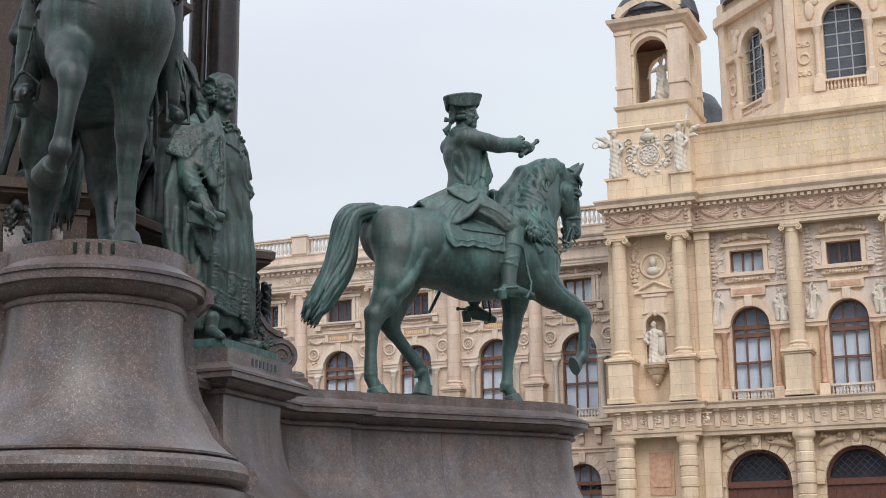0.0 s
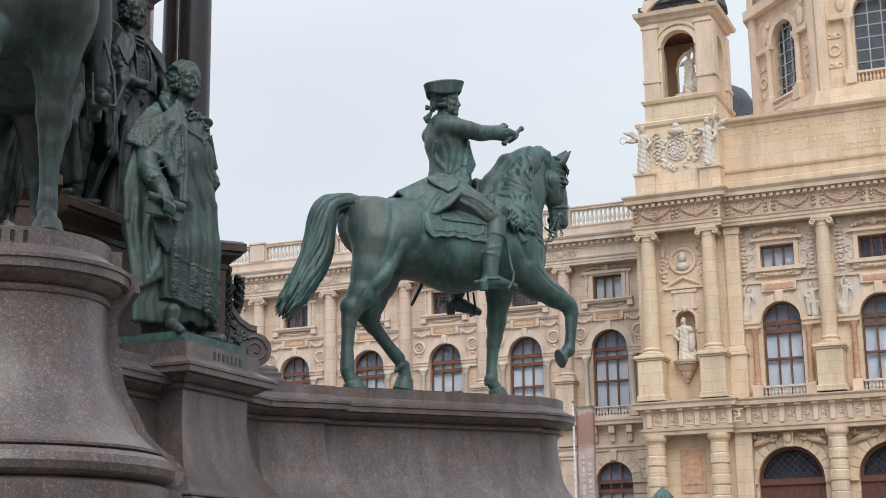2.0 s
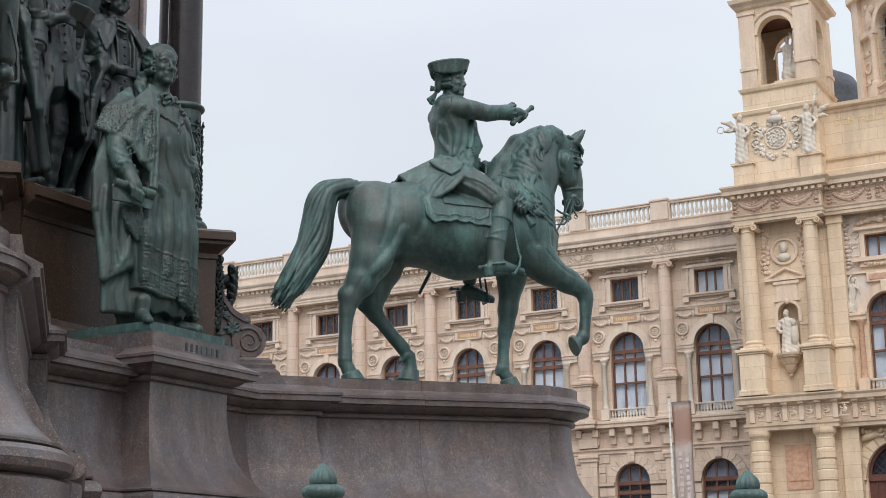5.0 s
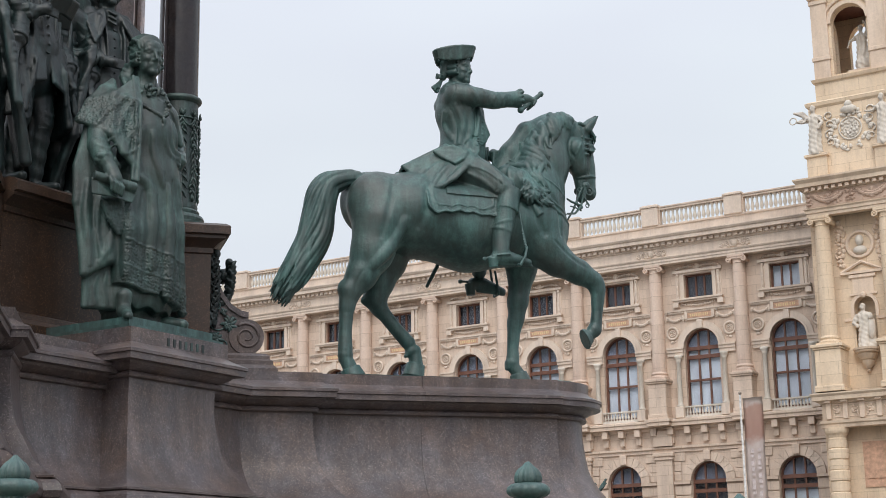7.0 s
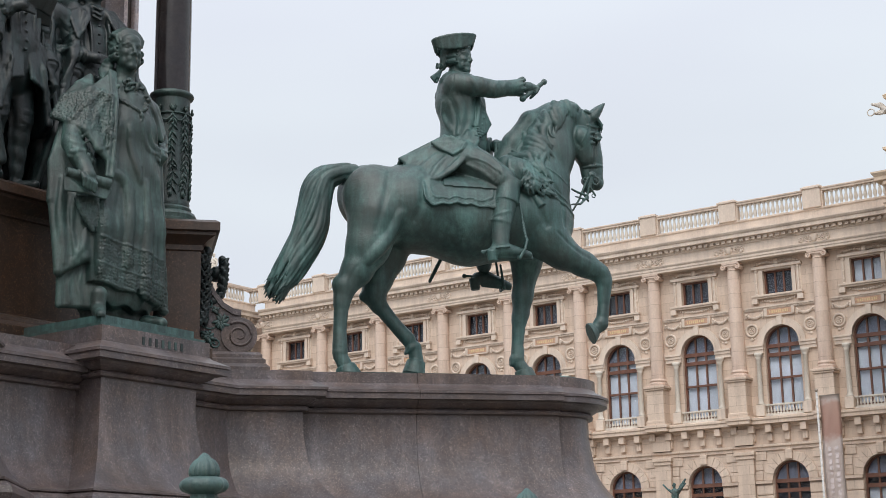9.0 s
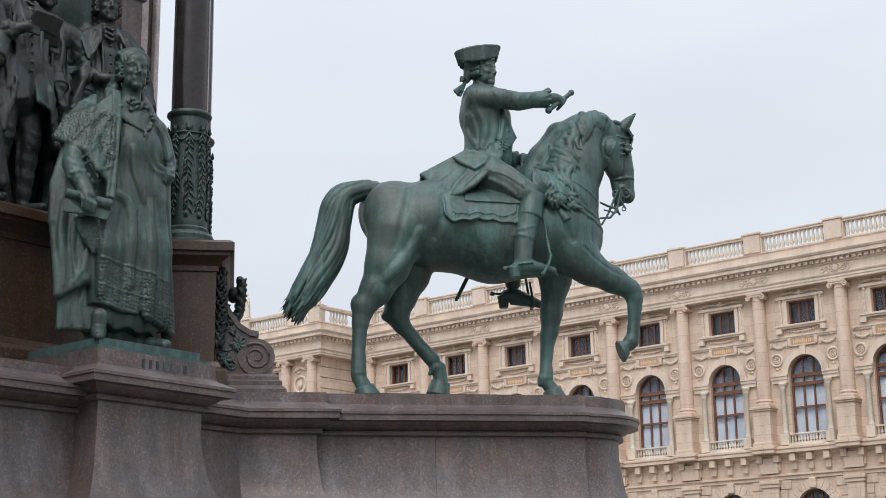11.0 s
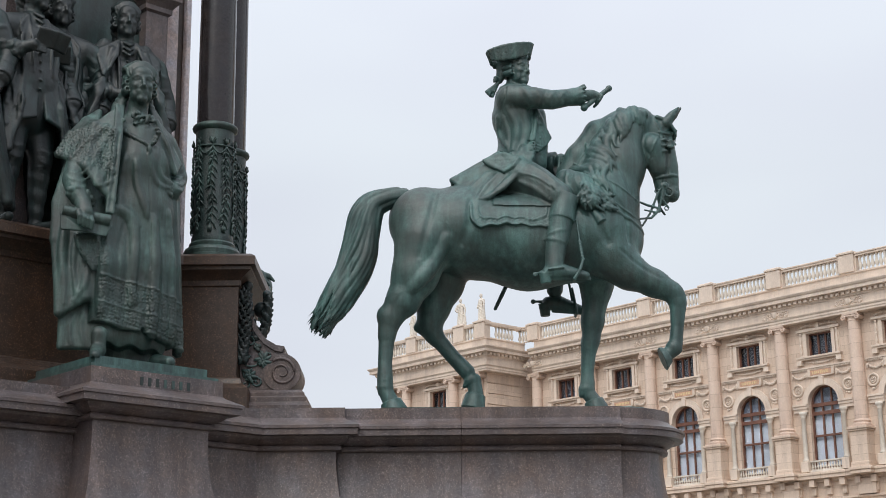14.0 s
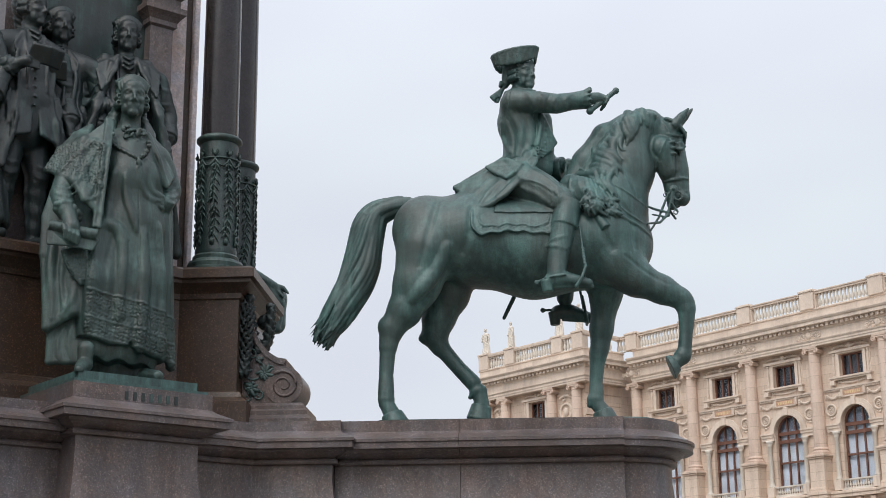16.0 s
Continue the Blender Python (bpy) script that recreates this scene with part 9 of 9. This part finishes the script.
    near([(1.009, 1.889), (1.127, 1.799), (1.258, 1.725), (1.359, 1.719)], 0.011, 0.003, 0.0)
    c.chain([((1.353, -0.22, 1.719), 0.012), ((1.471, -0.14, 1.75), 0.014), ((1.551, -0.12, 1.832), 0.013), ((1.584, -0.12, 1.971), 0.012), ((1.604, -0.13, 2.063), 0.011)], 0.002)
    c.chain([((1.383, -0.14, 1.675), 0.012), ((1.465, -0.12, 1.807), 0.013), ((1.548, -0.12, 2), 0.012), ((1.583, -0.12, 2.066), 0.011)], 0.002)
    c.chain([((1.401, -0.2, 1.812), 0.01), ((1.517, -0.13, 1.808), 0.011), ((1.551, -0.12, 1.832), 0.01)], 0.002)
    c.chain([((0.628, 0.06, 2.387), 0.012), ((0.706, -0.05, 2.348), 0.012), ((0.776, -0.2, 2.267), 0.012)], 0.002)
    c.chain([((0.618, 0.04, 2.421), 0.014), ((0.585, 0, 2.248), 0.012)], 0.002)
    near([(0.994, 1.779), (1.123, 1.722), (1.28, 1.653), (1.361, 1.608), (1.404, 1.561)], 0.019, 0.004, 0.2)
    # soles cut level, and the raised hoof's sole cut across
    x, y, z = c._cut(c.low, c.low + c.step * (c.n - 1))[1]
    c.f = np.maximum(c.f, -0.138 - z)
    if not twin:
        s, (x, y, z) = c._cut((1.35, -0.45, 0.2), (1.75, 0.0, 0.62))
        c.f[s] = np.maximum(c.f[s], -(x - 1.465) * 0.93 - (z - 0.42) * 0.36 + 0.0 * y)

    def folds(p, nn):
        x, y, z = p[:, 0], p[:, 1], p[:, 2]
        d = 0.0015 * np.sin(x * 9 + 2 * np.sin(z * 5)) * np.sin(z * 7 + y * 5)
        coat = (x > -0.5) & (x < 0.3) & (z > 2.2) & (z < 3.05)
        d = np.where(coat, 0.004 * ridge(x * 60 + z * 26 + 2 * np.sin(z * 11)) * (0.5 + 0.5 * np.sin(z * 5 + x * 7 + 1)), d)
        cloth = (x > -0.3) & (x < 0.46) & (np.abs(y) > 0.4) & (z > 1.6) & (z < 1.66)
        return np.where(cloth, 0.002 * np.sin(x * 120 + 3 * np.sin(z * 90)), d)

    # the twin takes the darker copy: the monument's shade is in its colour
    return c.mesh("horseman", BRONZE_MID_SHADED if twin else BRONZE, folds)


single("equestrian_statue", horseman(), None, "green weathered bronze rider pointing a baton on a walking horse", "statue", pose(HORSE_X, HORSE_Y, PLINTH_TOP, 0, 0, HORSE_TURN), group="riders on the monument")
single("equestrian_statue", horseman(True), None, "green bronze rider in shade-darkened colour on a stepping horse, on the stone base", "statue", pose(HORSE_X + TWIN_X + 0.15, 2 * AXIS_Y - HORSE_Y + TWIN_Y - 0.19, SLAB + TWIN_Z + 0.14, 0, 0, -HORSE_TURN) @ Matrix.Diagonal((0.91, 0.93, 0.91, 1)), group="riders on the monument")


# ---- small things round the monument and on the museum ----
def little_figure(kind, seed):
    """A carved stone or bronze figure: kind 0 stands draped, 1 has wings and a raised ring, 2 strides with a globe, 3 lifts both arms."""
    c = Clay((-0.9, -0.75, -0.04), (0.9, 0.75, 2.3), 0.035)
    c.chain([((0, 0, 0.1), 0.26), ((0.02, 0, 0.8), 0.21), ((0.0, 0, 1.4), 0.19)], 0.05)
    c.chain([((-0.22, 0, 1.45), 0.1), ((0.0, 0, 1.52), 0.11), ((0.22, 0, 1.45), 0.1)], 0.05)
    c.limb((0, 0, 1.5), 0.07, (0, -0.02, 1.72), 0.07, 0.03)
    c.egg((0, -0.03, 1.82), (0.11, 0.12, 0.15), 0.02)
    if kind == 0:
        c.chain([((-0.25, 0, 1.42), 0.09), ((-0.36, -0.05, 1.1), 0.075), ((-0.2, -0.2, 0.95), 0.06)], 0.03)
        c.chain([((0.25, 0, 1.42), 0.09), ((0.38, -0.02, 1.12), 0.075), ((0.36, -0.1, 0.8), 0.06)], 0.03)
        c.chain([((0.3, -0.1, 0.7), 0.1), ((0.3, -0.05, 0.1), 0.13)], 0.05)
    if kind == 1:
        for s in (-1, 1):
            c.chain([((s * 0.15, 0.15, 1.4), 0.09), ((s * 0.5, 0.2, 1.75), 0.1), ((s * 0.8, 0.2, 1.85), 0.05)], 0.04)
            c.chain([((s * 0.25, 0.18, 1.4), 0.08), ((s * 0.55, 0.2, 1.5), 0.07), ((s * 0.7, 0.2, 1.45), 0.03)], 0.04)
        c.chain([((-0.22, 0, 1.45), 0.08), ((-0.42, -0.1, 1.3), 0.06), ((-0.62, -0.15, 1.35), 0.05)], 0.03)
        c.chain([((0.22, 0, 1.45), 0.08), ((0.36, -0.1, 1.2), 0.06), ((0.2, -0.2, 1.0), 0.05)], 0.03)
    if kind == 2:
        c.egg((0.05, 0, 0.3), (0.34, 0.3, 0.34), 0.03)
        c.chain([((-0.22, 0, 1.45), 0.09), ((-0.45, -0.1, 1.3), 0.07), ((-0.55, -0.1, 1.05), 0.06)], 0.03)
        c.chain([((0.22, 0, 1.45), 0.09), ((0.3, -0.05, 1.8), 0.07), ((0.15, 0, 2.1), 0.06)], 0.03)
        c.chain([((0.1, 0, 0.9), 0.13), ((0.3, -0.1, 0.5), 0.1), ((-0.1, -0.15, 0.1), 0.09)], 0.04)
    if kind == 4:
        c.chain([((0.1, 0, 0.75), 0.16), ((-0.35, -0.15, 0.85), 0.14), ((-0.4, -0.1, 0.2), 0.12)], 0.04)
        c.chain([((0.1, 0, 0.7), 0.16), ((0.35, -0.15, 0.7), 0.13), ((0.5, -0.1, 0.15), 0.1)], 0.04)
        c.chain([((-0.22, 0, 1.45), 0.1), ((-0.5, -0.1, 1.25), 0.08), ((-0.3, -0.2, 1.05), 0.07)], 0.03)
        c.chain([((0.22, 0, 1.45), 0.1), ((0.5, -0.05, 1.5), 0.08), ((0.7, -0.05, 1.75), 0.06)], 0.03)
        c.egg((-0.3, -0.15, 1.1), (0.16, 0.12, 0.2), 0.02)
    if kind == 3:
        for s in (-1, 1):
            c.chain([((s * 0.22, 0, 1.45), 0.09), ((s * 0.45, 0, 1.6), 0.07), ((s * 0.75, 0, 1.9), 0.05)], 0.03)
        c.chain([((0.1, 0.1, 1.3), 0.1), ((0.4, 0.1, 1.7), 0.12), ((0.7, 0.1, 2.15), 0.06)], 0.05)
    return c, (lambda p, n: 0.028 * np.sin(np.arctan2(p[:, 1], p[:, 0]) * 7 + seed + 2 * np.sin(p[:, 2] * 4)) * (p[:, 2] < 1.5) + 0.01 * np.sin(p[:, 2] * 30 + p[:, 0] * 20))


def figure_mesh(kind, seed, mat):
    c, f = little_figure(kind, seed)
    return c.mesh("figure", mat, f)


F_SEATED = figure_mesh(4, 1.7, STONE_PALE)
F_DRAPED, F_WING, F_GLOBE = figure_mesh(0, 0.4, STONE_PALE), figure_mesh(1, 1.2, STONE_PALE), figure_mesh(2, 2.2, STONE_PALE)
ROOF = "statues on the museum roof"
for x, turn in ((-68.2, 10), (-65.4, -20), (-60.5, 25), (-58.45, -10)):
    single("roof_statue", F_DRAPED, None, "pale weathered stone figure standing on the parapet", "statue", Matrix.Translation((x, 56.35, 22.84)) @ pose(0, 0, 0, 0, 0, turn) @ Matrix.Scale(0.95, 4), group=ROOF)
for x in (-10.85, -7.5):
    single("winged_statue", F_WING, None, "pale stone winged figure holding out a ring", "statue", Matrix.Translation((x, 53.25, 22.24)) @ Matrix.Scale(1.28, 4), group=ROOF)
    bm = bmesh.new()
    hoop(bm, x - 0.95 if x < -9 else x + 0.55, 53.0, 24.05 if x < -9 else 25.25, 0.17, 0.03, 16, 6)
    if x > -9:
        tube(bm, [(x + 0.3, 53.1, 24.2), (x + 0.5, 53.0, 25.1)], 0.05, 6)
    else:
        tube(bm, [(x - 0.6, 53.1, 23.95), (x - 0.8, 53.0, 24.0)], 0.05, 6)
    single("stone_ring", bm, STONE_PALE, "small dark stone ring held by a winged figure", "ring", smooth=True, group=ROOF)
single("turret_statue", F_GLOBE, None, "pale stone figure striding on a globe in the turret arch", "statue", Matrix.Translation((-8.6, 54.7, 26.55)) @ Matrix.Scale(1.22, 4))
bm = bmesh.new()
box(bm, -9.3, -7.9, 54.3, 55.2, 26.05, 26.58, 0.03)
single("statue_block", bm, STONE_TRIM_MID, "plain limestone block under the turret figure", "plinth")
single("niche_statue", F_DRAPED, None, "pale stone mother figure standing in the wall niche", "statue", Matrix.Translation((-9.33, 53.75, 12.62)) @ Matrix.Diagonal((1.25, 1.15, 1.1, 1)))
bm = bmesh.new()
lump(bm, -8.95, 53.6, 13.5, 0.2, 0.2, 0.5, 10, 7), lump(bm, -8.95, 53.55, 14.08, 0.12, 0.13, 0.15, 10, 7)
single("niche_statue", bm, STONE_PALE, "pale stone child figure beside the niche statue", "statue", smooth=True)
for x in (-4.62, 0.07, 4.76):
    for s in (-1, 1):
        single("spandrel_figure", (F_SEATED if s > 0 else F_GLOBE), None, "pale stone figure carved beside the window arch", "statue", Matrix.Translation((x + s * 1.68, 54.08, 14.4)) @ pose(0, 0, 0, 0, -s * 7, 0) @ Matrix.Diagonal((s * 0.72, 0.5, 0.84, 1)), group="figures beside the arches")


# fence posts with bronze caps
def fence_post():
    post = thing("fence_post", "dark stone fence post with a ribbed green bronze cap", "post", group="fence posts")
    bm = bmesh.new()
    lathe(bm, [(0.1, 0.0), (0.1, 0.15), (0.06, 0.18), (0.04, 0.24), (0.032, 1.68), (0.036, 1.695)], 20)
    part("shaft", soften(bm), BRONZE_DARK_SHADED, post)
    bm = bmesh.new()
    lathe(bm, [(0.034, 1.69), (0.042, 1.7), (0.03, 1.712), (0.028, 1.72), (0.044, 1.726), (0.051, 1.733), (0.0525, 1.74), (0.05, 1.748), (0.042, 1.755), (0.034, 1.758)], 60, wave=0.05, waves=10)
    part("collar", soften(bm, 40), BRONZE, post)
    bm = bmesh.new()
    lathe(bm, [(0.028, 1.755), (0.032, 1.763), (0.032, 1.773), (0.029, 1.784), (0.022, 1.794), (0.013, 1.801), (0.009, 1.806), (0.004, 1.811)], 60, wave=0.09, waves=10)
    part("ribbed_cap", bm, BRONZE, post, smooth=True)
    return post


first = fence_post()
first.matrix_world = pose(8.443, -12.329, 0)
copy_thing(first, pose(7.64, -13.25, 0))
copy_thing(first, pose(8.551, -11.175, -0.026))

# flagpole with a long banner in front of the museum
flag = thing("flagpole", "white flagpole with a long printed banner", "flagpole", pose(-11.1, 41.5, 0))
bm = bmesh.new()
lathe(bm, [(0.14, 0), (0.14, 0.4), (0.055, 0.42), (0.04, 9.3)], 12)
part("pole", soften(bm), plain("white_pole_paint", (0.75, 0.74, 0.72), 0.4), flag)
bm = bmesh.new()
lump(bm, 0, 0, 9.36, 0.07, 0.07, 0.07, 10, 6)
part("finial", bm, plain("brass_knob", (0.3, 0.25, 0.2), 0.4), flag, smooth=True)
m, n, l, b = material("banner_print", 0.8)
tc = n.new("ShaderNodeTexCoord")
sp = n.new("ShaderNodeSeparateXYZ")
l.new(tc.outputs["Object"], sp.inputs[0])
wob = noise_node(n, l, 2.4, 4, 0.6)
ad = n.new("ShaderNodeMath")
ad.operation = "MULTIPLY_ADD"
l.new(wob, ad.inputs[0])
ad.inputs[1].default_value = 0.9
l.new(sp.outputs["Z"], ad.inputs[2])
mr = n.new("ShaderNodeMapRange")
mr.inputs[1].default_value, mr.inputs[2].default_value = 4.0, 10.0
l.new(ad.outputs[0], mr.inputs[0])
l.new(ramp_node(n, l, mr.outputs[0], [(0.1, (0.62, 0.46, 0.4)), (0.3, (0.72, 0.64, 0.61)), (0.62, (0.74, 0.66, 0.63)), (0.68, (0.56, 0.37, 0.31)), (0.87, (0.62, 0.44, 0.37)), (0.91, (0.72, 0.65, 0.62))]), b.inputs["Base Color"])
bm = bmesh.new()
cols, rows = 6, 26
grid = [[bm.verts.new((0.1 + 0.82 * i / cols, 0.05 * math.sin(i * 1.1 + j * 0.35), 9.15 - 5.6 * j / rows)) for i in range(cols + 1)] for j in range(rows + 1)]
for j in range(rows):
    for i in range(cols):
        bm.faces.new((grid[j][i], grid[j + 1][i], grid[j + 1][i + 1], grid[j][i + 1]))
bmesh.ops.solidify(bm, geom=bm.faces[:], thickness=0.008)
bmesh.ops.recalc_face_normals(bm, faces=bm.faces[:])
part("banner", bm, m, flag, "faded red and white printed banner", smooth=True)
INK = plain("banner_ink", (0.64, 0.56, 0.55), 0.8)
for row in range(2):
    for k in range(15):
        z = 7.1 - k * 0.24
        h = (0.16, 0.1, 0.19)[(k + row) % 3]
        bm = bmesh.new()
        box(bm, 0.34 + row * 0.28, 0.46 + row * 0.28, -0.075, -0.062, z - h, z)
        part("print_bar", bm, INK, flag)

# bronze figure on a tall stone post before the museum
bm = bmesh.new()
lathe(bm, [(0.6, 0), (0.6, 0.5), (0.35, 0.7), (0.28, 5.2), (0.42, 5.4), (0.42, 5.6)], 16, -24.5, 55.4)
single("stone_post", soften(bm), STONE_TRIM, "tall limestone post before the museum", "post")
single("bronze_figure", figure_mesh(3, 0.9, BRONZE), None, "small green bronze figure with raised arms on a post", "statue", Matrix.Translation((-24.5, 55.4, 5.6)) @ Matrix.Scale(0.85, 4))
